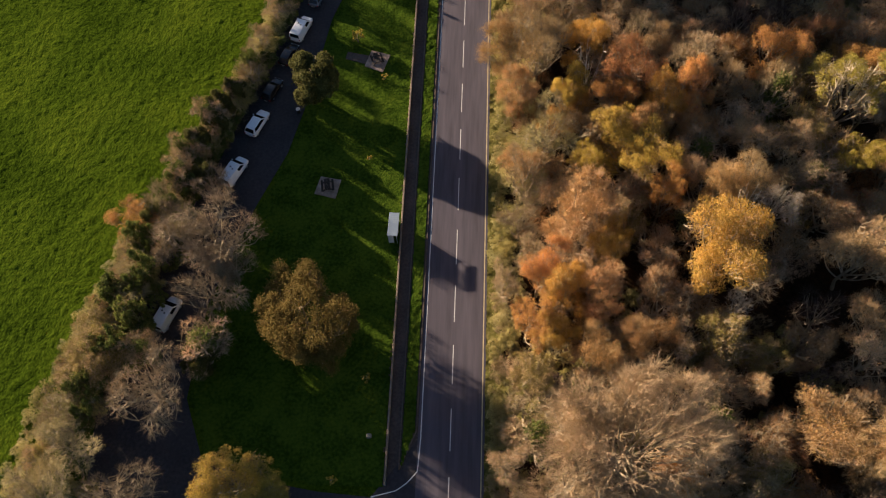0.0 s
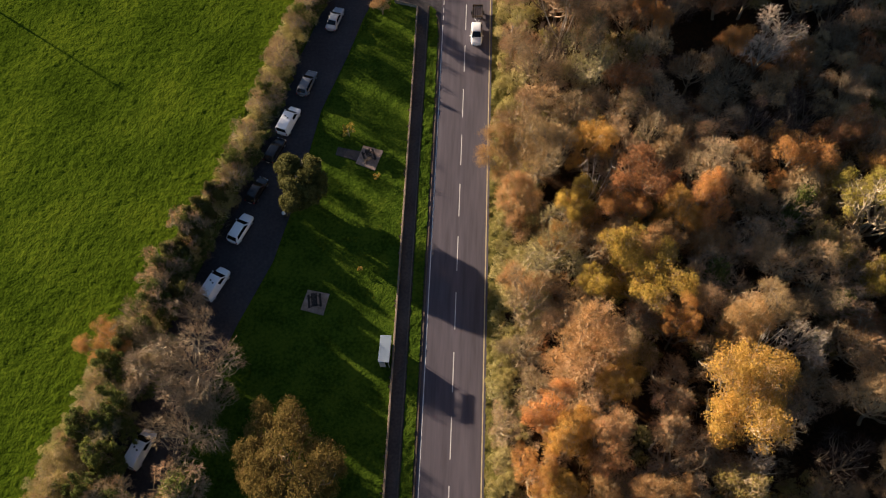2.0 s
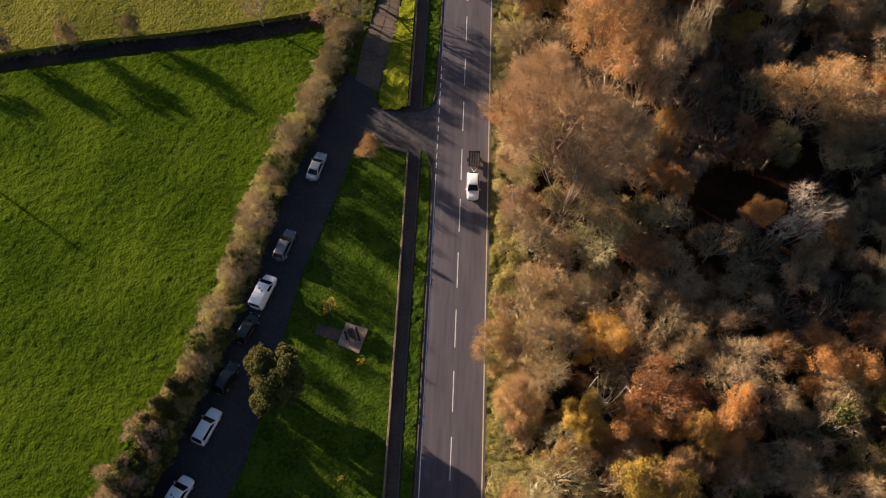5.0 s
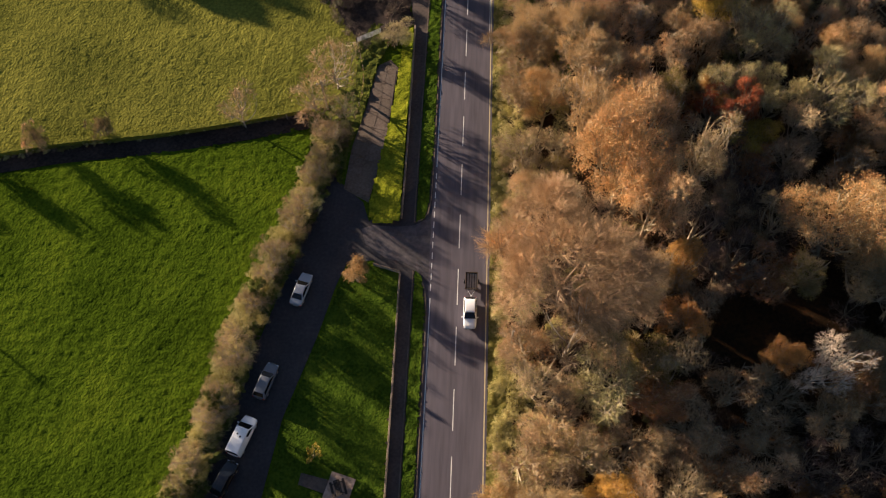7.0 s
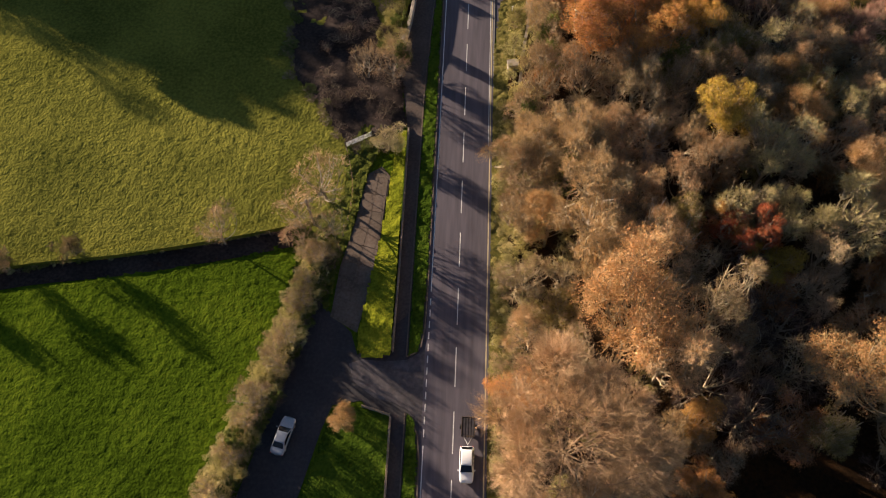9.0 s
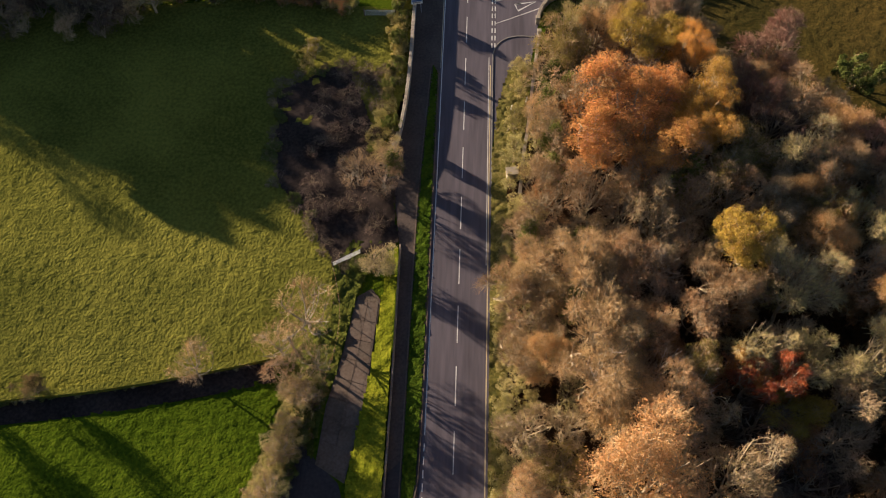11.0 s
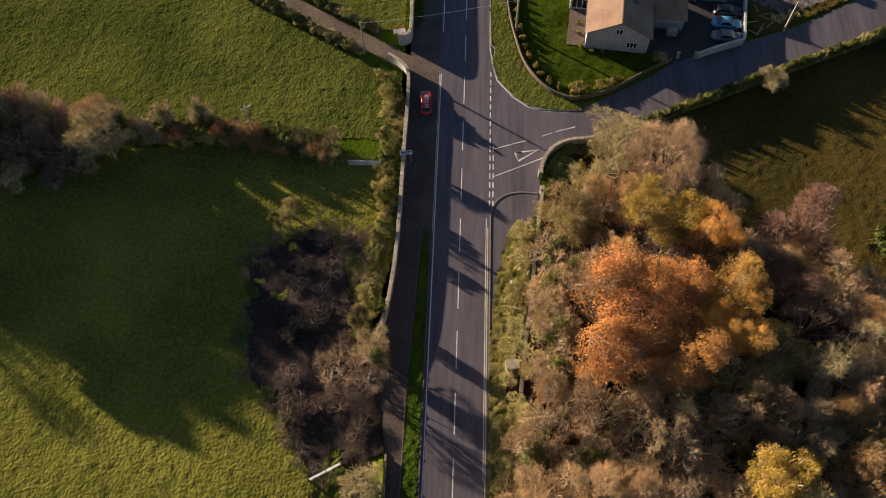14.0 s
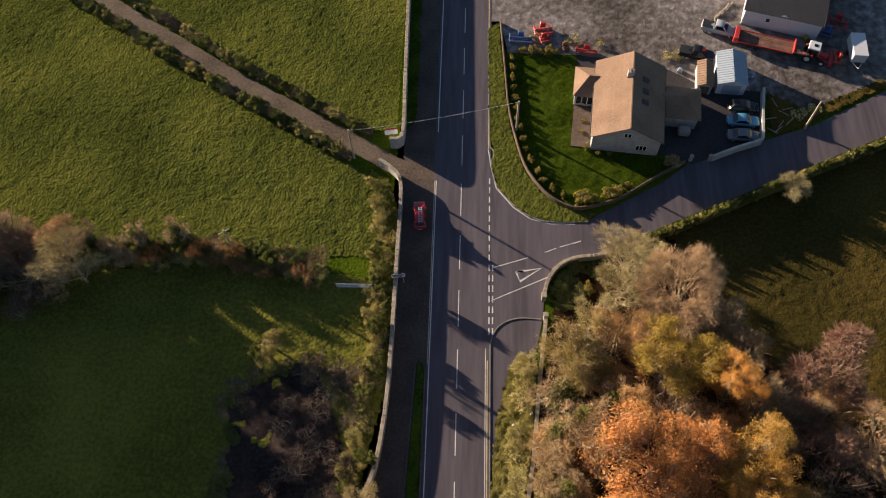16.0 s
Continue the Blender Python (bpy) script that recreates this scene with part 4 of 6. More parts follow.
for x, y in tries:
    if not inside(np.array([x]), np.array([y]), WOOD)[0]:
        continue
    r = rng.uniform(2.8, 4.4) if x < 56 else rng.uniform(4, 5.5)
    if any((x - a) ** 2 + (y - b) ** 2 < (0.5 * (r + c)) ** 2 for a, b, c in planted) or any((x - a) ** 2 + (y - b) ** 2 < c * c for a, b, c in GLADES):
        continue
    kind = rng.choice(["grey"] * 6 + ["brown"] * 4 + ["dark"] + ["tan"] * 3 + ["tanleaf"] * 3 + (["russet", "orange", "ivy", "olive"] if y < 112 else ["olive", "fan", "fan", "ivy"]))
    tall = rng.uniform(9.5, 12.8) * (0.72 if x < 13 else 1.0)
    # in the shaded gaps, lower kinds with darker twigs put the gloom into colour
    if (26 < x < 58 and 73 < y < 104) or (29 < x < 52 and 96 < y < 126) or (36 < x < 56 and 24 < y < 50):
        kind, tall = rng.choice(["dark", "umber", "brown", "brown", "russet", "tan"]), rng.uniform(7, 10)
    plant(kind, x, y, r, tall)

# undergrowth in the wood
for _ in range(240):
    x, y = rng.uniform(9, 56), rng.uniform(8, 176)
    if inside(np.array([x]), np.array([y]), WOOD)[0]:
        # dark-twigged shrubs deepen the shade of the same gaps by their colour
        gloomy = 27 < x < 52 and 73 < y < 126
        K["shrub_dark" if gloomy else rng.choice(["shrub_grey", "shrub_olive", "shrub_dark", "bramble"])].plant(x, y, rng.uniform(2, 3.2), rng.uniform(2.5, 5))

# scrub along the wood's edge, beside the road
y = 5.0
while y < 172:
    y += rng.uniform(0.5, 1.0)
    x = rng.uniform(5.3, 9.0) + (0 if y < 150 else (y - 150) * 0.12)
    if y > 149 and abs(x - 7.7 - (y - 150) * 0.111) < 1.2:
        continue
    K[rng.choice(["rush", "shrub", "shrub_olive", "shrub", "shrub_grey", "rush", "shrub_olive"])].plant(x, y, rng.uniform(1.1, 1.9), rng.uniform(1.2, 2.8))

for _ in range(150):
    y = rng.uniform(2, 150)
    K[rng.choice(["rush", "rush", "shrub_olive"])].plant(rng.uniform(4.9, 6.3), y, rng.uniform(0.7, 1.2), rng.uniform(0.7, 1.5))
for _ in range(46):
    y = rng.uniform(12, 160)
    x = rng.uniform(8, 13) + max(0.0, (y - 150) * 0.15)
    K[rng.choice(["shrub_olive", "shrub", "shrub_grey", "shrub"])].plant(x, y, rng.uniform(1.9, 2.7), rng.uniform(3.5, 6.5))

# hedge between meadow and lay-by, and its larger trees
HEDGE_A = [(-46.5, 10), (-46, 18), (-44, 28), (-41.8, 36), (-39, 45), (-35.5, 55), (-33, 62), (-30.2, 71), (-28.6, 79), (-27, 86), (-25.8, 94), (-23, 102.6), (-20.8, 110), (-19, 117), (-17.6, 123)]
# solid bank added under the shrubs; it stops sun streaks across the lay-by
tagged(part("hedge_bank", ribbon(smooth_line(HEDGE_A, 1.6), 2.0, -0.05, 0.95), GRASS_SCRUB, None, "solid bank added under a hedge to block low sun"), "", "bank", kind="structure")
for k, p in enumerate(smooth_line(HEDGE_A, 0.95)):
    wide = 1.0 if p.y > 50 else 2.2
    K[rng.choice(["shrub", "shrub", "shrub_olive", "shrub_olive"])].plant(p.x + rng.uniform(-1.0 * wide, wide * 0.7), p.y, rng.uniform(1.4, 2.2), rng.uniform(1.5, 2.6) * (1.6 if 55 < p.y < 70 else 1.0))
    if k % 2 == 0:
        K["shrub_ivy"].plant(p.x + 1.1 + rng.uniform(-0.4, 0.4), p.y + 0.6, rng.uniform(1.2, 1.5), rng.uniform(1.2, 1.7) * (1.8 if 55 < p.y < 70 else 1.0))
    else:
        K["shrub_dark"].plant(p.x + 1.0 + rng.uniform(-0.4, 0.4), p.y + 0.3, rng.uniform(1.3, 1.6), rng.uniform(1.2, 1.6))
    K[rng.choice(["rush", "shrub", "rush", "rush"])].plant(p.x - rng.uniform(1.2, 2.4) * (1.0 if p.y > 50 else 1.8), p.y + rng.uniform(-0.5, 0.5), rng.uniform(0.9, 1.5), rng.uniform(0.5, 1.1))
    if k % 7 == 3:
        K["thin"].plant(p.x + rng.uniform(-0.6, 0.8), p.y, rng.uniform(2.0, 2.8), rng.uniform(3.8, 5.2))
    if k % 4 == 2:
        K["thin"].plant(p.x + rng.uniform(-0.8, 0.4), p.y, rng.uniform(1.3, 2.2), rng.uniform(4.4, 6.0))
for kind, x, y, r, h in [("umber", -29.8, 43.0, 5.6, 11), ("umber", -29.4, 35.6, 4.2, 10), ("oak", -16.8, 32.6, 6.0, 10), ("ivy", -33.6, 61.5, 2.4, 9), ("holly", -33.0, 61.4, 1.7, 8.2), ("ivy", -34.6, 57.2, 2.2, 7), ("shrub_ivy", -34.4, 57.5, 1.9, 6.2), ("shrub_ivy", -30, 72.5, 1.4, 4.8), ("shrub_ivy", -27.6, 84, 1.3, 4.6), ("shrub_ivy", -24.4, 98, 1.3, 4.6), ("ivy", -31.6, 67.5, 1.6, 5.2), ("shrub_ivy", -36, 53, 1.8, 5.2), ("holly", -20.4, 68.2, 3.5, 9), ("orange", -40.5, 46, 2.9, 7), ("umber", -33.3, 23.6, 4.8, 10), ("holly", -29.4, 28.4, 2.2, 6), ("ivy", -29, 29.6, 3.6, 8),
                         ("olive", -42.5, 27, 3.4, 8), ("yellow", -23.2, 13.2, 4.4, 7), ("yellow", -19.5, 11.5, 3.2, 6), ("umber", -36, 10.5, 5, 8), ("fan", -44, 12, 4, 8), ("tanleaf", -12.6, 100.6, 1.9, 4.4), ("shrub_grey", -20.5, 124, 2.4, 3.6), ("thin", -18.2, 131.0, 4.6, 8.5), ("thin", -21, 127.0, 3.2, 6), ("thin", -16.6, 125.6, 2.6, 5), ("thin", -30.6, 124.0, 3.2, 7.5),
                         # the ivy, holly and umber from here are added to shade lawn and shelter
                         ("umber", -31.5, 50.5, 3.0, 7), ("ivy", -35.8, 52.5, 2.6, 8), ("ivy", -36.4, 56, 2.4, 7.8), ("holly", -35.2, 58.6, 1.7, 7.4), ("umber", -37.4, 49.2, 3.0, 8), ("holly", -38.6, 46.8, 1.8, 7.6), ("holly", -33.8, 52.6, 1.6, 7), ("holly", -32.6, 64.4, 1.6, 6.4), ("holly", -31.6, 67.4, 1.5, 6), ("fan", -35.5, 46, 3.2, 7), ("umber", -27.5, 39.5, 3.2, 9), ("umber", -34.0, 42.5, 3.2, 9), ("fan", -40, 36, 3.0, 6), ("olive", -41.6, 32, 3.0, 5.5), ("fan", -40, 40.5, 3, 6), ("fan", -44.6, 21, 3.2, 6), ("olive", -40.5, 27, 3.2, 7), ("ivy", -36, 28.6, 2.6, 8), ("fan", -42, 17, 3.4, 6),
                         ("fan", -10.2, 139.2, 2.7, 5), ("shrub_dark", -10.4, 139.4, 1.9, 3.4), ("thin", -14.0, 151.6, 2.7, 6.5), ("thin", -10.4, 150.6, 2.6, 6.0), ("fan", -10.6, 154.6, 2.2, 5.5), ("ivy", -9.6, 153.5, 2.2, 7), ("shrub_grey", -49.6, 121.7, 1.9, 5.0), ("shrub_dark", -49.3, 121.9, 1.3, 4.8), ("shrub_grey", -58.8, 119.7, 1.9, 5.0), ("shrub_dark", -58.5, 119.9, 1.3, 4.8), ("shrub_grey", -68, 117.8, 2, 5.0), ("shrub_dark", -67.8, 118, 1.4, 4.8)]:
    plant(kind, x, y, r, h)
# thicket under the trees of the lay-by's southern loop
for _ in range(34):
    y = rng.uniform(6, 48)
    x = -33.5 - (46 - y) * 0.2 + rng.uniform(-6, 1.0)
    K[rng.choice(["shrub_ivy", "shrub_olive", "shrub_grey", "shrub_ivy"])].plant(x - 1.5, y, rng.uniform(1.6, 2.4), rng.uniform(3, 4.8))
# tall ivy added as dense cover against the sun, to darken the southern lawn
for x, y, h in [(-38.5, 38, 7), (-38, 33, 7), (-39, 43, 6.5), (-36.5, 46.5, 6.5), (-40.5, 29, 7), (-42, 23, 7), (-35.5, 51, 6), (-41, 36, 6)]:
    K["shrub_ivy"].plant(x, y, 2.2, h)
# tall evergreens west of the pastures, which shade them
for k in range(24):
    a, b = k % 8, k // 8
    if a > (7, 4, -1)[b]:
        continue
    x, y = -77 - 7 * a + rng.uniform(-1.5, 1.5), 180 + 2.7 * a + b * 10.5 + rng.uniform(-2, 2)
    K["holly"].plant(x, y, rng.uniform(5.2, 6.0), 16.5 if b and a < 2 else rng.uniform(12.5, 14.5))
    K["holly"].plant(x - 3.4, y + 4.0, rng.uniform(5.0, 5.8), 13.0)
for x, y, r in [(-15.6, 78.5, 1.1), (-10.2, 27, 0.6), (-13.2, 15, 0.6), (-11.2, 71.8, 0.5), (-12.3, 58, 0.4)]:
    K["sapling"].plant(x, y, r, r * 2.2)

# ditch hedge between the meadow and the pasture, with trees farther west
for p in smooth_line([(-86, 112.5), (-64, 117.2), (-55, 119.2), (-41, 121.9), (-30.2, 124), (-23, 125.5)], 1.1):
    K[rng.choice(["shrub_ivy", "rush", "shrub_dark"])].plant(p.x, p.y + rng.uniform(0.5, 1.0), rng.uniform(0.4, 0.7), rng.uniform(0.35, 0.7))
for x, y, h in [(-77, 116, 4.2)]:
    plant("grey", x, y, 3.0, h)

# hedgerow between the pastures
for p in smooth_line([(-88, 184), (-69, 184.5), (-52, 185), (-41, 186.4), (-33, 187), (-25, 185.7), (-18, 185)], 1.35):
    tall = 1.0 if p.x < -47 else 0.6
    K[rng.choice(["shrub_ivy", "shrub_dark", "shrub_grey", "shrub_ivy"])].plant(p.x, p.y + rng.uniform(-0.6, 0.6), rng.uniform(1.4, 2.0), rng.uniform(3.2, 4.6) * tall)
    K[rng.choice(["bramble", "shrub_dark", "shrub_olive", "shrub_dark"])].plant(p.x, p.y - 1.4 + rng.uniform(-0.6, 0.6), rng.uniform(1.3, 1.9), rng.uniform(1.6, 2.4))
# dark thicket at the hedgerow's western end
for _ in range(16):
    K[rng.choice(["shrub_dark", "shrub_dark", "shrub_grey"])].plant(rng.uniform(-76, -50), rng.uniform(177, 184), rng.uniform(2, 2.8), rng.uniform(3, 5))
# the three ivy trees are added to shade the pasture over the low hedge
for kind, x, y, r, h in [("tan", -50.5, 185.4, 3.3, 7.5), ("grey", -57.5, 187, 3.4, 8.5), ("grey", -63, 187, 3.6, 9), ("grey", -45, 186.6, 1.8, 4.5), ("ivy", -41, 187.2, 2.0, 6), ("ivy", -36.5, 187.6, 2.0, 6), ("ivy", -47.5, 186.8, 2.0, 6.5), ("grey", -70, 186, 4.5, 11), ("brown", -66, 183, 4, 9), ("brown", -78, 187, 5.5, 14),
                         ("brown", -87, 186, 5.5, 14), ("dark", -60, 182, 3.5, 7), ("dark", -54, 181, 3.5, 7), ("dark", -70, 179, 3.8, 8), ("grey", -95, 189, 6, 15), ("grey", -104, 186, 6, 15)]:
    plant(kind, x, y, r, h)
K["shrub_olive"].plant(-23, 172.5, 1.8, 2.4)
for x, y in [(-39, 186.2), (-33.5, 186.8), (-29, 186)]:
    K["bramble"].plant(x, y - 0.6, 1.6, 3.4)

# low dark ivy stands in for the wall's shade on this corner
for x, y in [(13.4, 183.2), (15, 184.6), (12.6, 181.6), (14.6, 181.9), (17.4, 184.9), (13.2, 180.2)]:
    K["shrub_ivy"].plant(x, y, 1.4, 0.7)

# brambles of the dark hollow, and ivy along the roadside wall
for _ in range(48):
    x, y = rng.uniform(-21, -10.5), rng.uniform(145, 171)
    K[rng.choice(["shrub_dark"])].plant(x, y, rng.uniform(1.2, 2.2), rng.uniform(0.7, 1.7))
for p in smooth_line([(-11.6, 157), (-10.2, 163), (-9.4, 170), (-9.3, 184), (-9.4, 192), (-10.4, 197)], 0.95):
    K[rng.choice(["shrub_ivy", "rush", "shrub_olive", "rush"])].plant(p.x + rng.uniform(-1.6, 0.3), p.y, rng.uniform(0.8, 1.2), rng.uniform(1.2, 1.7))
    K["rush"].plant(p.x + rng.uniform(-2.2, -0.4), p.y + 0.5, rng.uniform(0.7, 1.1), rng.uniform(0.8, 1.4))
for y, h in [(193.6, 3.2), (183.5, 3.8), (176, 3.1), (171, 3.3), (160, 4)]:
    K["shrub_ivy"].plant(-9.9, y, 1.2, h)

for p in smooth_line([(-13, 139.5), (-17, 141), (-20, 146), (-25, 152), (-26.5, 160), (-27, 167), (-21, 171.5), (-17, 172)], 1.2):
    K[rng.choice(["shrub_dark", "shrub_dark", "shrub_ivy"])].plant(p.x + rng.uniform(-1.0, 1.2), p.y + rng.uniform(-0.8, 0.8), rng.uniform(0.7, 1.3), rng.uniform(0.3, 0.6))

# hedges of the farm lane and the side road
for side in (1.0, -1.0):
    line = smooth_line(LANE[2:], 0.9)
    for a, b in zip(line, line[1:]):
        d = (b - a).normalized()
        q = a + Vector((-d.y, d.x, 0)) * side * 2.3
        K[rng.choice(["shrub_ivy", "shrub_ivy", "shrub_dark", "shrub_olive"])].plant(q.x, q.y, rng.uniform(0.9, 1.3), rng.uniform(1.2, 1.7))
SIDE_HEDGE = [(20.5, 187.4), (26.8, 190.0), (36.7, 194.6), (46.2, 199.1), (58.7, 204.8), (88, 218.6)]
# solid core added inside the hedge so that its shadow has no gaps
tagged(part("hedge_bank", ribbon(smooth_line(SIDE_HEDGE, 1.2), 0.55, -0.05, 1.9), GRASS_SCRUB, None, "narrow solid core added in a clipped roadside hedge to even its shadow"), "", "bank", kind="structure")
for p in smooth_line([(19.5, 187.4), (26.6, 190.4), (36.5, 195), (46, 199.5), (58.5, 205.2), (88, 219)], 0.75):
    K[rng.choice(["shrub_olive", "shrub_ivy", "shrub_ivy", "shrub_ivy"])].plant(p.x + 0.2, p.y - 0.5, rng.uniform(0.55, 0.75), rng.uniform(2.3, 2.7))
for k in range(2):
    K["fan"].plant(43.2 + 0.3 * k, 196.5 - 0.2 * k, 2.1, 3.3)

# ---- more materials ----
GLASS = paint("car_glass", (0.01, 0.011, 0.013), 0.12, 0.0, 0.4)
TYRE = material("tyre_rubber", [(0.012, 0.012, 0.012), (0.025, 0.025, 0.025)], 0.85, (8.0, 2.0))
ALLOY = paint("wheel_alloy", (0.42, 0.42, 0.44), 0.35, 0.8)
LAMP_CLEAR = paint("clear_lamp", (0.6, 0.62, 0.65), 0.12, 0.0, 0.9)
LAMP_RED = paint("red_lamp", (0.32, 0.015, 0.015), 0.2)
PLASTIC = material("black_plastic", [(0.014, 0.014, 0.015), (0.03, 0.03, 0.032)], 0.6, (6.0, 1.0))
PLATE = paint("plate", (0.6, 0.58, 0.5), 0.5)
TIMBER = material("weathered_timber", [(0.05, 0.036, 0.026), (0.085, 0.064, 0.048), (0.13, 0.1, 0.08)], 0.9, (5.0, 1.0), 0.006, 30.0, each=0.2, stretch=(1, 1, 0.25))
DECK_WOOD = material("reddish_deck_timber", [(0.1, 0.05, 0.035), (0.16, 0.085, 0.06), (0.22, 0.125, 0.09)], 0.9, (5.0, 1.0), 0.006, 30.0, each=0.2)
POLE_WOOD = material("pole_timber", [(0.24, 0.19, 0.14), (0.36, 0.3, 0.23), (0.46, 0.4, 0.32)], 0.9, (5.0, 1.0), 0.006, 30.0, stretch=(1, 1, 0.2))
GALVANISED = paint("galvanised_steel", (0.56, 0.58, 0.6), 0.5, 0.25)
RENDER = material("pale_render", [(0.26, 0.25, 0.25), (0.33, 0.32, 0.32), (0.38, 0.37, 0.37)], 0.9, (2.0, 0.4), 0.006, 25.0)
RENDER_GREY = material("grey_render", [(0.3, 0.29, 0.27), (0.4, 0.38, 0.35), (0.48, 0.46, 0.43)], 0.9, (2.0, 0.4), 0.006, 25.0)
SLATE_TAN = material("tan_roof_tile", [(0.1536, 0.09711, 0.06267), (0.2028, 0.1313, 0.08544), (0.2459, 0.1657, 0.1138)], 0.85, (5.0, 0.25), 0.003, 14.0, each=0.04)
SHEET_WHITE = paint("white_sheet", (0.55, 0.57, 0.6), 0.45)
SHEET_BLUE = paint("pale_blue_sheet", (0.27, 0.33, 0.39), 0.4)
SHEET_DARK = paint("dark_roof_sheet", (0.075, 0.075, 0.085), 0.6)
RED = paint("red_enamel", (0.42, 0.03, 0.025), 0.45)
BLUE = paint("blue_enamel", (0.04, 0.09, 0.26), 0.45)
RUST = material("rusted_steel", [(0.12, 0.06, 0.035), (0.2, 0.1, 0.055), (0.27, 0.16, 0.09)], 0.9, (4.0, 0.8), 0.01, 20.0)
SIGN_WHITE = paint("sign_white", (0.72, 0.73, 0.74), 0.5)
SIGN_BLUE = paint("sign_blue", (0.03, 0.1, 0.32), 0.5)


def paint_car(name, c):
    return paint(name, c, 0.22, 0.0, 0.6)


CAR_WHITE, CAR_SILVER, CAR_GREY = paint_car("white_paint", (0.8, 0.81, 0.82)), paint_car("silver_paint", (0.34, 0.36, 0.39)), paint_car("grey_paint", (0.13, 0.14, 0.16))
CAR_BLACK, CAR_RED, CAR_BLUE = paint_car("black_paint", (0.012, 0.012, 0.014)), paint_car("red_paint", (0.45, 0.02, 0.025)), paint_car("blue_paint", (0.08, 0.26, 0.4))

PAVING = material("picnic_paving", [(0.204, 0.144, 0.104), (0.289, 0.208, 0.16), (0.391, 0.288, 0.232)], 0.9, (3.0, 0.5), 0.008, 25.0)
TABLE_WOOD = material("dark_table_timber", [(0.016, 0.012, 0.01), (0.03, 0.022, 0.018), (0.05, 0.038, 0.03)], 0.85, (5.0, 1.0), 0.006, 30.0, each=0.2)

# ---- vehicles ----
# nose towards +y; length, half width, height; cabin: windscreen foot, roof front, roof rear, rear foot, as y; bonnet and belt heights
SHAPES = dict(
    hatch=(4.1, 0.83, 1.48, (0.95, 0.2, -1.5, -1.95), 0.92, 0.98), estate=(4.5, 0.84, 1.47, (1.0, 0.25, -1.75, -2.15), 0.9, 0.97), saloon=(4.5, 0.84, 1.44, (0.95, 0.25, -0.95, -1.6), 0.88, 0.95),
    suv=(4.45, 0.88, 1.66, (1.0, 0.35, -1.75, -2.12), 1.02, 1.1), van=(4.75, 0.92, 1.9, (1.45, 0.75, -2.2, -2.3), 1.05, 1.15), pickup=(5.2, 0.9, 1.75, (1.2, 0.55, -0.65, -0.8), 1.05, 1.1))


def panel(a, b, c, d, edge, lift):
    """A thin pane just proud of the quad a b c d, inset by edge."""
    q = [Vector(p) for p in (a, b, c, d)]
    mid = sum(q, Vector()) / 4
    nor = (q[1] - q[0]).cross(q[3] - q[0]).normalized()
    ring = [p + (mid - p) * edge for p in q]
    bm = bmesh.new()
    lo, hi = [bm.verts.new(p - nor * 0.02) for p in ring], [bm.verts.new(p + nor * lift) for p in ring]
    bm.faces.new(hi)
    for i in range(4):
        bm.faces.new((lo[i], lo[(i + 1) % 4], hi[(i + 1) % 4], hi[i]))
    return bm


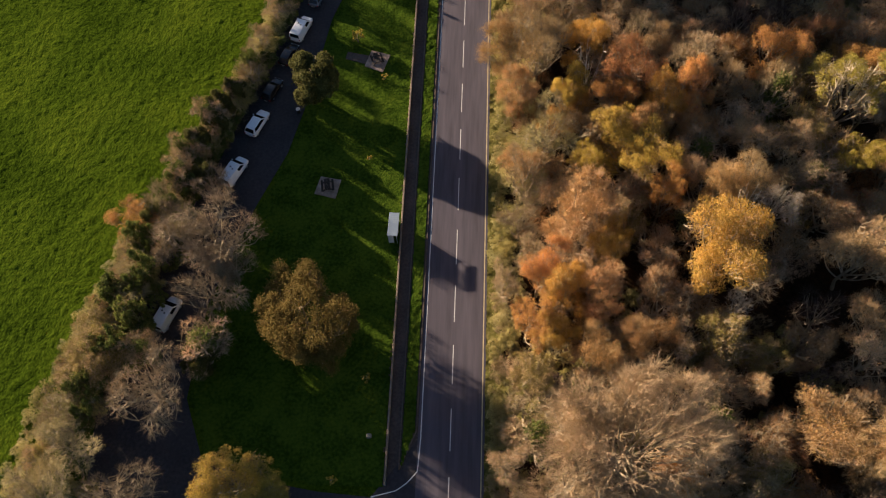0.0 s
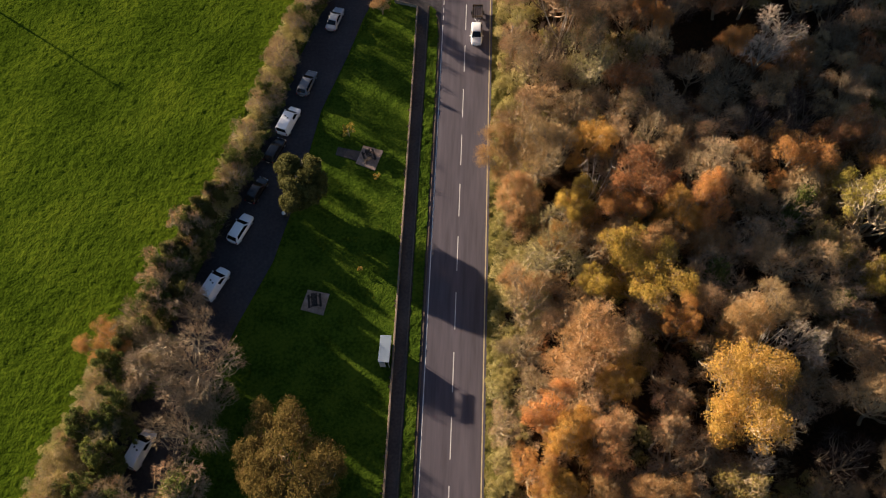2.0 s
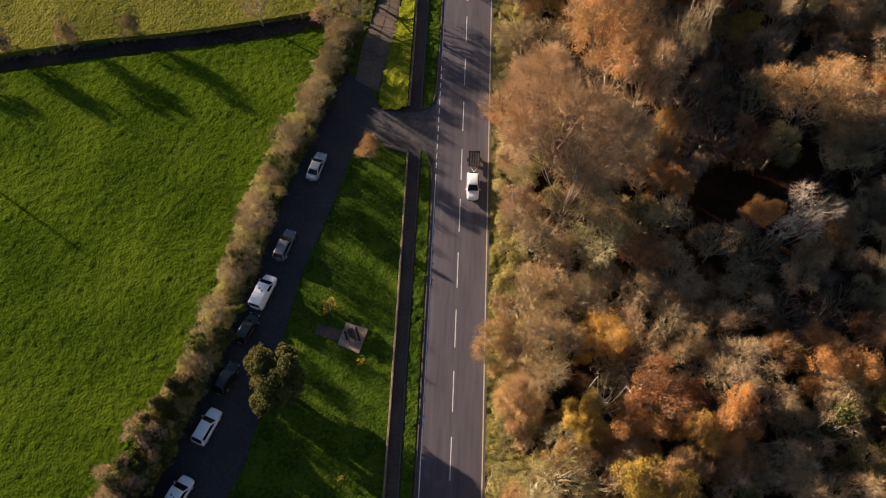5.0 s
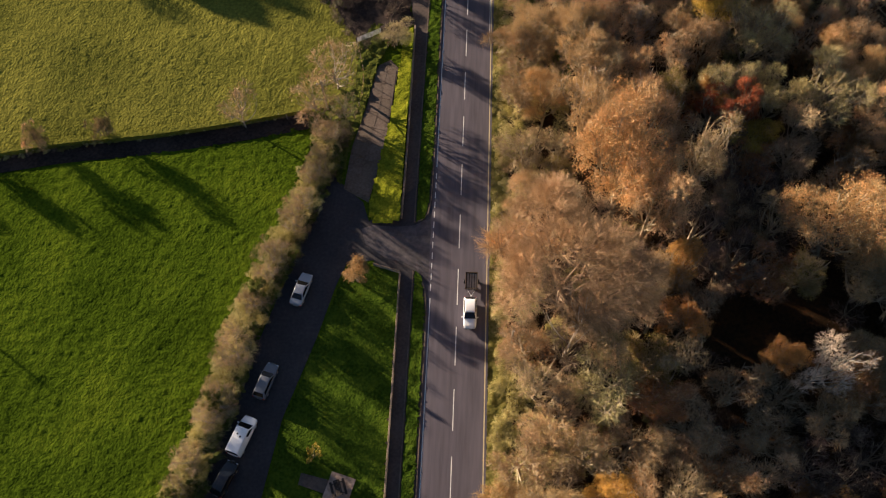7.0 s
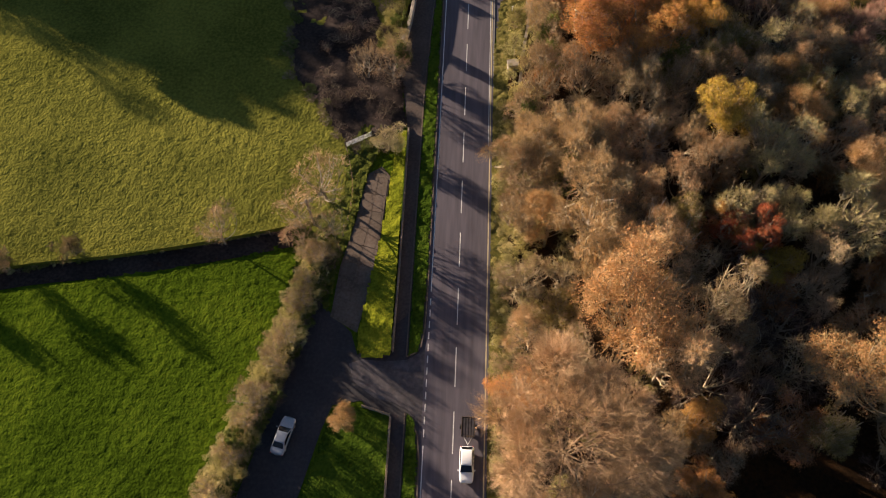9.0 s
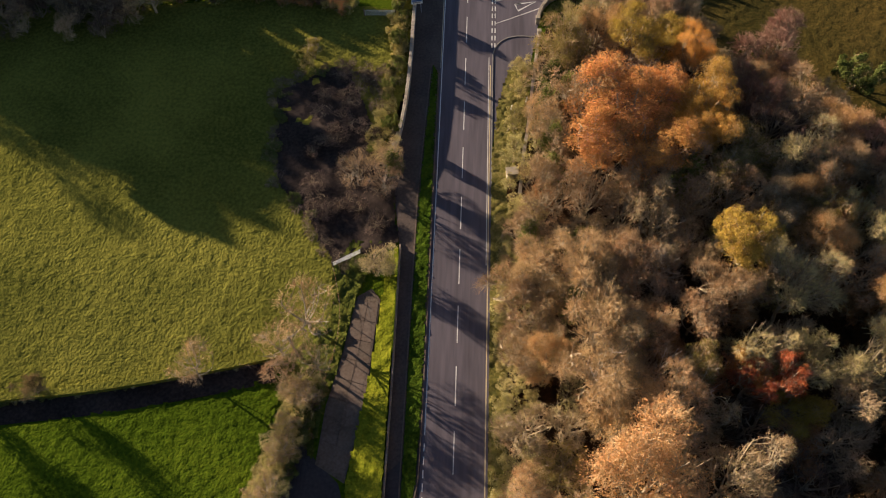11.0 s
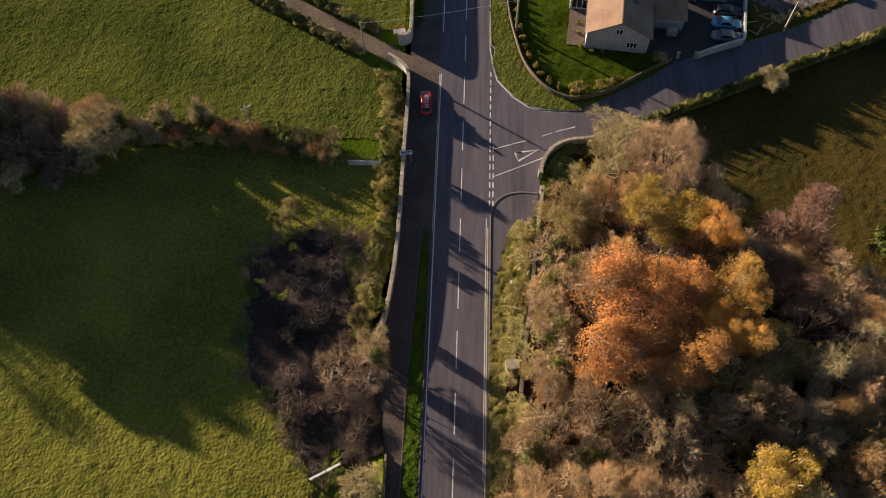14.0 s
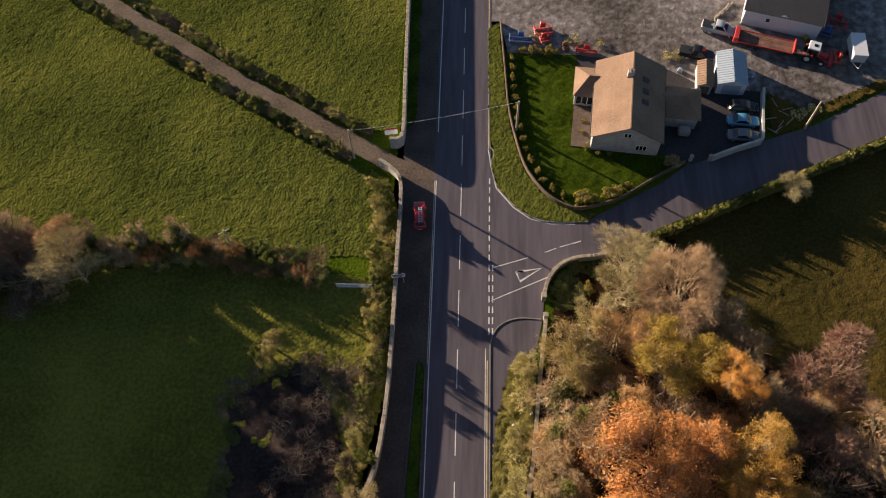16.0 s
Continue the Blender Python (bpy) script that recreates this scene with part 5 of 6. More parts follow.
def vehicle(name, shape, colour, x, y, heading, label, ladder=False):
    length, w, h, cabin, bonnet, belt = SHAPES[shape]
    ob = thing(name, pose(x, y, 0.03, 0, 0, -heading), label, "van" if shape == "van" else "car", "parked vehicles")
    f, b = length / 2, -length / 2
    rear = belt if shape not in ("saloon",) else bonnet + 0.06
    if shape == "pickup":
        rear = belt - 0.02
    rows = [(b, 0.80, 0.45, rear - 0.28), (b + 0.06, 0.93, 0.3, rear - 0.06), (b + 0.35, 0.99, 0.24, rear), (cabin[3], 1.0, 0.22, belt), (cabin[0], 1.0, 0.22, belt), (f - 0.75, 0.98, 0.23, bonnet - 0.04),
            (f - 0.3, 0.93, 0.27, bonnet - 0.12), (f - 0.08, 0.82, 0.32, bonnet - 0.24), (f, 0.66, 0.42, bonnet - 0.4)]
    bm = bmesh.new()
    rings = []
    for yy, k, lo, hi in rows:
        ww = w * k
        rings.append([bm.verts.new((sx * ww * m, yy, z)) for sx, m, z in ((-1, 0.9, lo), (-1, 1, lo + 0.18), (-1, 1, hi - 0.12), (-1, 0.9, hi), (1, 0.9, hi), (1, 1, hi - 0.12), (1, 1, lo + 0.18), (1, 0.9, lo))])
    for r, s in zip(rings, rings[1:]):
        for i in range(8):
            bm.faces.new((r[i], r[(i + 1) % 8], s[(i + 1) % 8], s[i]))
    bm.faces.new(rings[0]), bm.faces.new(rings[-1][::-1])
    bmesh.ops.recalc_face_normals(bm, faces=bm.faces)
    body = part("body", bm, colour, ob, "", True)
    body.modifiers.new("rounded", "SUBSURF").levels = 2
    body.modifiers["rounded"].render_levels = 2
    # cabin
    wb, wr = w * 0.93, w * (0.76 if shape != "van" else 0.86)
    c = cabin
    lo = [(-wb, c[0], belt), (wb, c[0], belt), (wb, c[3], belt), (-wb, c[3], belt)]
    hi = [(-wr, c[1], h - 0.05), (wr, c[1], h - 0.05), (wr, c[2], h - 0.05), (-wr, c[2], h - 0.05)]
    bm = bmesh.new()
    lv, hv = [bm.verts.new((p[0], p[1], p[2] - 0.1)) for p in lo], [bm.verts.new(p) for p in hi]
    tv = [bm.verts.new((p[0] * 0.9, p[1] + (-0.1 if i < 2 else 0.1), h)) for i, p in enumerate(hi)]
    for i in range(4):
        j = (i + 1) % 4
        bm.faces.new((lv[i], lv[j], hv[j], hv[i]))
        bm.faces.new((hv[i], hv[j], tv[j], tv[i]))
    bm.faces.new(tv)
    bmesh.ops.recalc_face_normals(bm, faces=bm.faces)
    shell = part("cabin", bm, colour, ob, "", True)
    edge = shell.modifiers.new("rounded", "BEVEL")
    edge.width, edge.segments = 0.07, 3
    part("windscreen", panel(lo[1], lo[0], hi[0], hi[1], 0.1, 0.008), GLASS, ob)
    part("rear_window", panel(lo[3], lo[2], hi[2], hi[3], 0.14, 0.008), GLASS, ob)
    for s in (-1, 1):
        a0, a1 = (s * wb, c[0] - 0.15, belt), (s * wr, c[1] - 0.1, h - 0.06)
        back = (c[0] + c[3]) / 2 + 0.45 if shape == "van" else c[3] + 0.25
        rb = (c[1] + c[2]) / 2 + 0.55 if shape == "van" else c[2] + 0.1
        b0, b1 = (s * wb, back, belt), (s * wr, rb, h - 0.06)
        part("side_window", panel(*((a0, b0, b1, a1) if s < 0 else (b0, a0, a1, b1)), 0.12, 0.008), GLASS, ob)
        part("mirror", boxed(s * (w + 0.02), c[0] - 0.28, belt - 0.02, s * (w + 0.2), c[0] - 0.16, belt + 0.13, 0.03), colour, ob)
        part("headlight", boxed(s * w * 0.5, f - 0.2, bonnet - 0.4, s * w * 0.82, f - 0.06, bonnet - 0.24, 0.03), LAMP_CLEAR, ob)
        part("tail_light", boxed(s * w * 0.72, b - 0.01, rear - 0.4, s * w * 0.9, b + 0.08, rear - 0.16, 0.02), LAMP_RED, ob)
        for yy in (f - 0.85, b + 0.8):
            wheel = part("wheel", cyl(bmesh.new(), (s * (w - 0.22), yy, 0.31), (s * (w - 0.03), yy, 0.31), 0.31, None, 16), TYRE, ob)
            part("rim", cyl(bmesh.new(), (s * (w - 0.08), yy, 0.31), (s * (w - 0.022), yy, 0.31), 0.2, None, 12), ALLOY, wheel)
    part("front_bumper", boxed(-w * 0.62, f - 0.05, 0.32, w * 0.62, f + 0.03, 0.5, 0.03), PLASTIC, ob)
    part("rear_bumper", boxed(-w * 0.78, b - 0.03, 0.34, w * 0.78, b + 0.06, 0.52, 0.03), PLASTIC, ob)
    for yy in (f + 0.032, b - 0.032):
        part("number_plate", boxed(-0.26, yy - 0.008, 0.4, 0.26, yy + 0.008, 0.5), PLATE, ob)
    if shape == "pickup":
        part("load_bed", boxed(-w * 0.82, b + 0.12, rear - 0.05, w * 0.82, c[3] - 0.1, rear + 0.006), PLASTIC, ob)
    if shape == "van":
        for xx, yy in ((-0.25, -0.1), (0.2, -0.3)):
            part("roof_vent", cyl(bmesh.new(), (xx, yy, h - 0.01), (xx, yy, h + 0.03), 0.13, 0.1, 10), PLASTIC, ob)
    if ladder:
        lad = part("ladder", boxed(-0.1, -1.7, h + 0.04, -0.04, 0.6, h + 0.1), GALVANISED, ob)
        part("ladder_rail", boxed(0.3, -1.7, h + 0.04, 0.36, 0.6, h + 0.1), GALVANISED, lad)
        for k in range(9):
            part("rung", boxed(-0.06, -1.6 + k * 0.26, h + 0.05, 0.32, -1.56 + k * 0.26, h + 0.09), GALVANISED, lad)
        for yy in (-1.2, 0.15):
            part("roof_bar", boxed(-w * 0.7, yy, h - 0.01, w * 0.7, yy + 0.05, h + 0.045), PLASTIC, ob)
    return ob


vehicle("saloon_car", "saloon", CAR_SILVER, -19.6, 99.1, 14, "silver saloon car parked beside the hedge")
vehicle("estate_car", "estate", CAR_GREY, -22.4, 87.1, 16, "grey estate car parked beside the hedge")
vehicle("panel_van", "van", CAR_WHITE, -24.2, 80.4, 18, "white panel van with two roof vents in the lay-by")
vehicle("hatchback_car", "hatch", CAR_BLACK, -25.5, 75.6, 20, "black hatchback in the shade of the hedge")
vehicle("hatchback_car", "hatch", CAR_BLACK, -27.1, 69.2, 21, "black hatchback in the shade of the hedge")
vehicle("suv_car", "suv", CAR_WHITE, -28.4, 63.3, 22, "white sport utility car in the lay-by")
vehicle("panel_van", "van", CAR_WHITE, -30.4, 55.3, 24, "white van with a worn roof in the lay-by")
vehicle("panel_van", "van", CAR_WHITE, -35.6, 34.4, 20, "white van half hidden under bare trees")
vehicle("hatchback_car", "hatch", CAR_WHITE, 1.65, 96.5, 180, "white car towing a small trailer on the road")
vehicle("hatchback_car", "hatch", CAR_RED, -5.4, 192.3, -4, "red car with a ladder on its roof rack", True)
vehicle("hatchback_car", "hatch", CAR_BLACK, 39.2, 210.3, 94, "dark hatchback parked in a walled yard")
vehicle("saloon_car", "saloon", CAR_BLUE, 38.9, 207.9, 94, "light blue car parked in a walled yard")
vehicle("saloon_car", "saloon", CAR_GREY, 38.6, 205.4, 94, "grey car parked in a walled yard")
vehicle("pickup_truck", "pickup", CAR_SILVER, 37.6, 224.6, 108, "silver pickup truck on the gravel yard")
vehicle("pickup_truck", "pickup", CAR_BLACK, 33.8, 219.8, 105, "black pickup truck on the gravel yard")


def towed_trailer(x, y, heading):
    ob = thing("car_trailer", pose(x, y, 0.03, 0, 0, -heading), "small open trailer with timber sides behind a car", "trailer")
    part("floor", boxed(-0.75, -1.1, 0.45, 0.75, 1.1, 0.52), TIMBER, ob)
    for s in (-1, 1):
        part("side_board", boxed(s * 0.75 - 0.03, -1.1, 0.52, s * 0.75 + 0.03, 1.1, 1.0), TIMBER, ob)
        part("end_board", boxed(-0.72, s * 1.1 - 0.03, 0.52, 0.72, s * 1.1 + 0.03, 0.95), TIMBER, ob)
        wheel = part("wheel", cyl(bmesh.new(), (s * 0.8, -0.1, 0.28), (s * 0.98, -0.1, 0.28), 0.28, None, 14), TYRE, ob)
        part("rim", cyl(bmesh.new(), (s * 0.9, -0.1, 0.28), (s * 0.985, -0.1, 0.28), 0.16, None, 10), ALLOY, wheel)
        part("tail_light", boxed(s * 0.6 - 0.06, -1.16, 0.4, s * 0.6 + 0.06, -1.12, 0.5), LAMP_RED, ob)
        part("drawbar", cyl(bmesh.new(), (s * 0.5, 1.1, 0.45), (0, 2.0, 0.45), 0.035), GALVANISED, ob)
    for k in range(4):
        part("plank", boxed(-0.62 + k * 0.32, -1.0, 0.6 + 0.04 * k, -0.4 + k * 0.32, 1.25, 0.66 + 0.04 * k), POLE_WOOD, ob)


towed_trailer(1.72, 100.8, 180)

# ---- walls ----


def stone_wall(name, line, height, thick, label, mat=STONE, cap=COPING, cap_length=0.8, cap_over=0.05, cap_height=0.12, upright=False):
    pts = smooth_line(line, 0.6)
    ob = part(name, ribbon(pts, thick, -0.1, height), mat, None, label)
    tagged(ob, "", "wall", kind="structure")
    stones = smooth_line(line, cap_length)
    bm = bmesh.new()
    if upright:
        box(bm, -cap_length * 0.4, -thick / 2 - cap_over, 0, cap_length * 0.4, thick / 2 + cap_over, cap_height, 0.03)
    else:
        box(bm, -cap_length / 2 + 0.012, -thick / 2 - cap_over, 0, cap_length / 2 - 0.012, thick / 2 + cap_over, cap_height, 0.02)
    me = bpy.data.meshes.new("coping_stone")
    bm.to_mesh(me)
    bm.free()
    me.materials.append(cap)
    for a, b in zip(stones, stones[1:]):
        o = new("coping_stone", me)
        o.parent = ob
        d = b - a
        o.matrix_basis = Matrix.Translation(((a.x + b.x) / 2, (a.y + b.y) / 2, height - 0.003)) @ pose(0, 0, 0, random.uniform(-1, 1), random.uniform(-1.5, 1.5), math.degrees(math.atan2(d.y, d.x)) + random.uniform(-1, 1)) @ Matrix.Diagonal((d.length / cap_length, random.uniform(0.92, 1.08), random.uniform(0.8, 1.25) if upright else 1, 1))
    return ob


stone_wall("wall_lawn", [(-7.2, 14.7), (-7.3, 49.5), (-7.3, 78), (-7.4, 101.8)], 0.5, 0.17, "low stone wall with tan coping along the lawn", cap=COPING_TAN, cap_length=0.95, cap_over=0.025, cap_height=0.08)
stone_wall("wall_lawn_end", [(-7.5, 102.0), (-10.9, 103.0)], 0.5, 0.17, "low stone wall end with tan coping", cap=COPING_TAN, cap_length=0.95, cap_over=0.025, cap_height=0.08)
stone_wall("wall_track", [(-7.7, 109.8), (-7.62, 122), (-7.72, 142.5)], 0.6, 0.17, "low roadside wall with tan coping below a bank", cap=COPING_TAN, cap_length=0.95, cap_over=0.025, cap_height=0.08)
stone_wall("wall_west", [(-10.6, 155), (-9.0, 159.3), (-8.2, 166.6), (-8.0, 175.1), (-8.0, 184.3), (-7.95, 192.7), (-8.2, 197.3), (-9.5, 199.2), (-11.3, 200.5)], 1.4, 0.36, "ivy-backed roadside wall curving into a lane", RENDER_GREY)
stone_wall("wall_north", [(-9.9, 203.4), (-8.7, 203.5), (-8.15, 205.2), (-8.35, 215), (-8.55, 225), (-9.2, 262)], 2.2, 0.36, "pale roadside wall beside a green field", RENDER_GREY)
stone_wall("wall_garden", GARDEN_WALL, 0.75, 0.16, "low brown garden wall curving round a lawn", BROWN_BRICK, BROWN_BRICK, 0.8, 0.015, 0.06)
stone_wall("wall_corner", [(10.7, 181.2), (11.3, 183.2), (12.7, 185.1), (14.9, 186.15), (17.4, 186.5), (19.4, 187.2)], 0.9, 0.4, "curved stone wall topped with upright stones", STONE, COPING, 0.3, 0.03, 0.26, True)
stone_wall("wall_wood", [(10.75, 177.6), (10.3, 174), (9.65, 168.3), (9.0, 161.6), (8.3, 156.6), (7.7, 150)], 0.95, 0.36, "pale stone wall at the edge of the wood", STONE, COPING, 0.6)
stone_wall("wall_yard", [(42.3, 213.2), (41.5, 208.6), (40.95, 204.9), (40.8, 204.4), (40.3, 204.2), (37.3, 203.1), (33.8, 201.6)], 1.2, 0.26, "grey rendered wall round a parking yard", RENDER_GREY, RENDER_GREY)
for x, y, s, h, label in [(10.75, 178.1, 0.5, 1.3, "square stone gate pier at the wall's end"), (10.6, 180.7, 0.55, 1.3, "square stone gate pier at the wall's end"), (31.0, 201.6, 0.4, 1.1, "rendered gate pier beside the drive"),
                          (33.6, 201.7, 0.4, 1.1, "rendered gate pier beside the drive")]:
    ob = thing("gate_pier", pose(x, y, 0, 0, 0, random.uniform(0, 12)), label, "gate pier", "gate piers")
    part("shaft", boxed(-s / 2, -s / 2, -0.1, s / 2, s / 2, h, 0.02), STONE, ob)
    part("cap", boxed(-s / 2 - 0.06, -s / 2 - 0.06, h, s / 2 + 0.06, s / 2 + 0.06, h + 0.14, 0.05), COPING, ob)

# ---- picnic area ----


def picnic_site(pts, table_turn):
    ob = part("picnic_base", slab(pts, -0.05, 0.19), PAVING, None, "brownish square concrete base on the lawn")
    tagged(ob, "", "paving", kind="structure")
    cx, cy = sum(p[0] for p in pts) / 4, sum(p[1] for p in pts) / 4
    t = thing("picnic_table", pose(cx, cy, 0.19, 0, 0, table_turn), "dark timber picnic table with fixed benches", "picnic table", "picnic tables")
    for k in range(5):
        part("table_plank", boxed(-0.36 + k * 0.147, -0.9, 0.71, -0.225 + k * 0.147, 0.9, 0.755, 0.008), TABLE_WOOD, t)
    for s in (-1, 1):
        part("bench", boxed(s * 0.72 - 0.14, -0.9, 0.42, s * 0.72 + 0.14, 0.9, 0.465, 0.008), TABLE_WOOD, t)
        part("bench_bearer", boxed(-0.85, s * 0.62 - 0.03, 0.34, 0.85, s * 0.62 + 0.03, 0.42), TABLE_WOOD, t)
        for q in (-1, 1):
            part("leg", cyl(bmesh.new(), (q * 0.62, s * 0.62, 0), (q * 0.22, s * 0.62, 0.71), 0.05, None, 6), TABLE_WOOD, t)


picnic_site([(-13.5, 76.9), (-10.7, 76.1), (-11.6, 72.9), (-14.3, 74.0)], 20)
picnic_site([(-18.7, 55.1), (-15.9, 54.6), (-16.4, 51.7), (-19.3, 52.4)], 10)
tagged(part("picnic_path", slab([(-14.2, 74.4), (-13.8, 75.9), (-17.0, 76.6), (-17.2, 75.3)], -0.05, 0.17), PATH_TAR, None, "short worn path to a picnic base"), "", "path", kind="structure")
ob = thing("litter_bin", pose(-23.0, 65.7, 0.02), "round litter bin with a pale lid", "litter bin")
part("drum", cyl(bmesh.new(), (0, 0, 0), (0, 0, 0.8), 0.26, 0.29, 16), PLASTIC, ob)
part("lid", cyl(bmesh.new(), (0, 0, 0.8), (0, 0, 0.95), 0.31, 0.16, 16), SHEET_WHITE, ob)
ob = thing("marker_stone", pose(-9.4, 20.2, 0.0), "small pale marker stone on the shaded lawn", "stone")
part("stone", boxed(-0.3, -0.25, -0.05, 0.3, 0.25, 0.5, 0.1), COPING, ob)

# bus shelter beside the footway
ob = thing("bus_shelter", pose(-8.15, 46.85, 0.0, 0, 0, -1) @ Matrix.Diagonal((0.82, 0.8, 1, 1)), "bus shelter with a pale ribbed metal roof", "bus shelter")
part("roof", boxed(-0.8, -2.1, 2.3, 0.8, 2.1, 2.38, 0.02), SHEET_BLUE, ob)
for k in range(12):
    part("roof_rib", boxed(-0.78, -1.95 + k * 0.35, 2.38, 0.78, -1.9 + k * 0.35, 2.387), SHEET_BLUE, ob)
for x in (-0.7, 0.6):
    for y in (-1.95, 0, 1.95):
        part("post", cyl(bmesh.new(), (x, y, -0.1), (x, y, 2.3), 0.04), GALVANISED, ob)
part("back_panel", boxed(-0.74, -1.95, 0.2, -0.71, 1.95, 2.1), SHEET_WHITE, ob)
for s in (-1, 1):
    part("end_panel", boxed(-0.7, s * 1.95 - 0.012, 0.2, 0.1, s * 1.95 + 0.012, 2.1), SHEET_WHITE, ob)
part("bench", boxed(-0.62, -1.5, 0.44, -0.3, 1.5, 0.5), TIMBER, ob)

# ---- concrete track ----
track = part("concrete_track", slab([(-15.8, 114.2), (-15.3, 121), (-13.9, 127.8), (-12.8, 135.2), (-11, 136.4), (-9.8, 134.9), (-10.4, 124.9), (-11.4, 117.4), (-12.3, 112.2)], -0.05, 0.03), GRAVEL_BROWN, None, "old concrete track of broken slabs")
tagged(track, "", "track", kind="structure")
LEFT, RIGHT = [(-15.7, 114.6), (-15.2, 121), (-13.8, 127.8), (-12.6, 135)], [(-12.3, 113), (-11.4, 117.4), (-10.5, 124.9), (-10.0, 134.6)]
lp, rp = smooth_line(LEFT, 2.55), smooth_line(RIGHT, 2.7)
for i in range(min(len(lp), len(rp)) - 1):
    for j in range(2):
        q = []
        for a, b in ((lp[i], rp[i]), (lp[i + 1], rp[i + 1])):
            q.append([a + (b - a) * (j / 2), a + (b - a) * ((j + 1) / 2)])
        pts = [q[0][0], q[0][1], q[1][1], q[1][0]]
        mid = sum(pts, Vector()) / 4
        pts = [mid + (p - mid) * 0.975 for p in pts]
        part("concrete_slab", slab([(p.x, p.y) for p in pts], 0.0, 0.055 + random.uniform(0, 0.02)), CONCRETE, track)

# ---- gates, fences, poles ----


def field_gate(x0, y0, x1, y1, label):
    d = Vector((x1 - x0, y1 - y0, 0))
    ob = thing("field_gate", pose(x0, y0, 0.02, 0, 0, math.degrees(math.atan2(d.y, d.x))), label, "gate", "field gates")
    for k, z in enumerate((0.15, 0.35, 0.55, 0.75, 0.95, 1.15)):
        part("rail", cyl(bmesh.new(), (0, 0, z), (d.length, 0, z), 0.03, None, 6), GALVANISED, ob)
    for s in (0.0, 0.5, 1.0):
        part("stile", cyl(bmesh.new(), (d.length * s, 0, 0.1), (d.length * s, 0, 1.2), 0.035, None, 6), GALVANISED, ob)
    for s in (-0.14, d.length + 0.14):
        part("gate_post", cyl(bmesh.new(), (s, 0, -0.2), (s, 0, 1.4), 0.1, 0.09, 8), TIMBER, ob)


field_gate(-15.5, 181.9, -11.0, 181.9, "galvanised field gate in a gap of the hedge")
field_gate(-16.1, 139.4, -12.8, 141.3, "galvanised field gate at the end of a track")


def wire_fence(line, label):
    pts = smooth_line(line, 2.2)
    ob = thing("wire_fence", Matrix(), label, "fence", "fences")
    for p in pts:
        part("post", cyl(bmesh.new(), (p.x, p.y, -0.2), (p.x, p.y, 1.1), 0.06, 0.055, 6), POLE_WOOD, ob)
    for z in (0.35, 0.7, 1.02):
        bm = bmesh.new()
        for a, b in zip(pts, pts[1:]):
            cyl(bm, (a.x, a.y, z), (b.x, b.y, z), 0.007, None, 4)
        part("wire", bm, RUST, ob)


wire_fence([(-16.0, 138.6), (-14.8, 134), (-14.6, 130), (-15.2, 126), (-16.4, 122)], "timber post and wire fence beside a track")
wire_fence([(-16.8, 122.5), (-20, 124.6), (-26, 125.6)], "timber post and wire fence along a ditch")
wire_fence([(-10.9, 181.9), (-9.6, 181.9)], "short timber post and wire fence by a gate")


def utility_pole(x, y, h, turn, label, lean=0.0, arm=True):
    ob = thing("utility_pole", pose(x, y, 0, lean, 0, turn), label, "utility pole", "utility poles")
    part("shaft", cyl(bmesh.new(), (0, 0, -0.5), (0, 0, h), 0.17, 0.12, 10), POLE_WOOD, ob)
    if arm:
        part("crossarm", boxed(-0.75, -0.05, h - 0.45, 0.75, 0.05, h - 0.33), POLE_WOOD, ob)
        for s in (-0.65, 0, 0.65):
            part("insulator", cyl(bmesh.new(), (s, 0, h - 0.33), (s, 0, h - 0.15), 0.05, 0.035, 8), SIGN_WHITE, ob)
    else:
        part("insulator", cyl(bmesh.new(), (0.14, 0, h - 0.3), (0.14, 0, h - 0.12), 0.05, 0.035, 8), SIGN_WHITE, ob)
    return ob


utility_pole(-14.9, 201.6, 6.6, 20, "wooden utility pole beside a farm lane", 0, False)
utility_pole(7.5, 206.4, 6.6, 20, "wooden utility pole inside a garden wall", 0, False)
utility_pole(47.3, 207.1, 6.0, 60, "pale wooden utility pole beside the side road", 0, False)
utility_pole(-28.8, 186.0, 7.4, 35, "wooden utility pole standing in a hedge")
utility_pole(-83.0, 107.2, 8.0, 35, "wooden utility pole with a crossarm in the meadow")
utility_pole(-19.3, 127.2, 6.5, 35, "wooden utility pole among bare bushes")
utility_pole(6.6, 91.5, 8.0, 0, "wooden utility pole at the wood's edge", 0, False)


def cable(a, b, sag):
    a, b = Vector(a), Vector(b)
    pts = [a + (b - a) * (k / 12) - Vector((0, 0, sag * (1 - (k / 6 - 1) ** 2))) for k in range(13)]
    bm = bmesh.new()
    for p, q in zip(pts, pts[1:]):
        cyl(bm, p, q, 0.022, None, 5)
    part("overhead_cable", bm, GALVANISED, None, "thin overhead cable between two poles")["category"] = "cable"


cable((-14.76, 201.6, 6.4), (7.4, 206.4, 6.4), 0.5)

# roadside sign above the wall
ob = thing("road_sign", pose(-7.55, 182.6, 0, 0, 0, 8), "white and blue direction sign on two posts", "sign")
for s in (-0.55, 0.55):
    part("post", cyl(bmesh.new(), (s, 0, 0), (s, 0, 2.9), 0.045), GALVANISED, ob)
part("board", boxed(-0.85, -0.06, 1.9, 0.85, -0.03, 2.8, 0.008), SIGN_WHITE, ob)
part("blue_panel", boxed(-0.75, -0.075, 2.4, 0.75, -0.06, 2.72), SIGN_BLUE, ob)
for z in (2.05, 2.22):
    part("text_bar", boxed(-0.6, -0.07, z, 0.5, -0.06, z + 0.09), PLASTIC, ob)
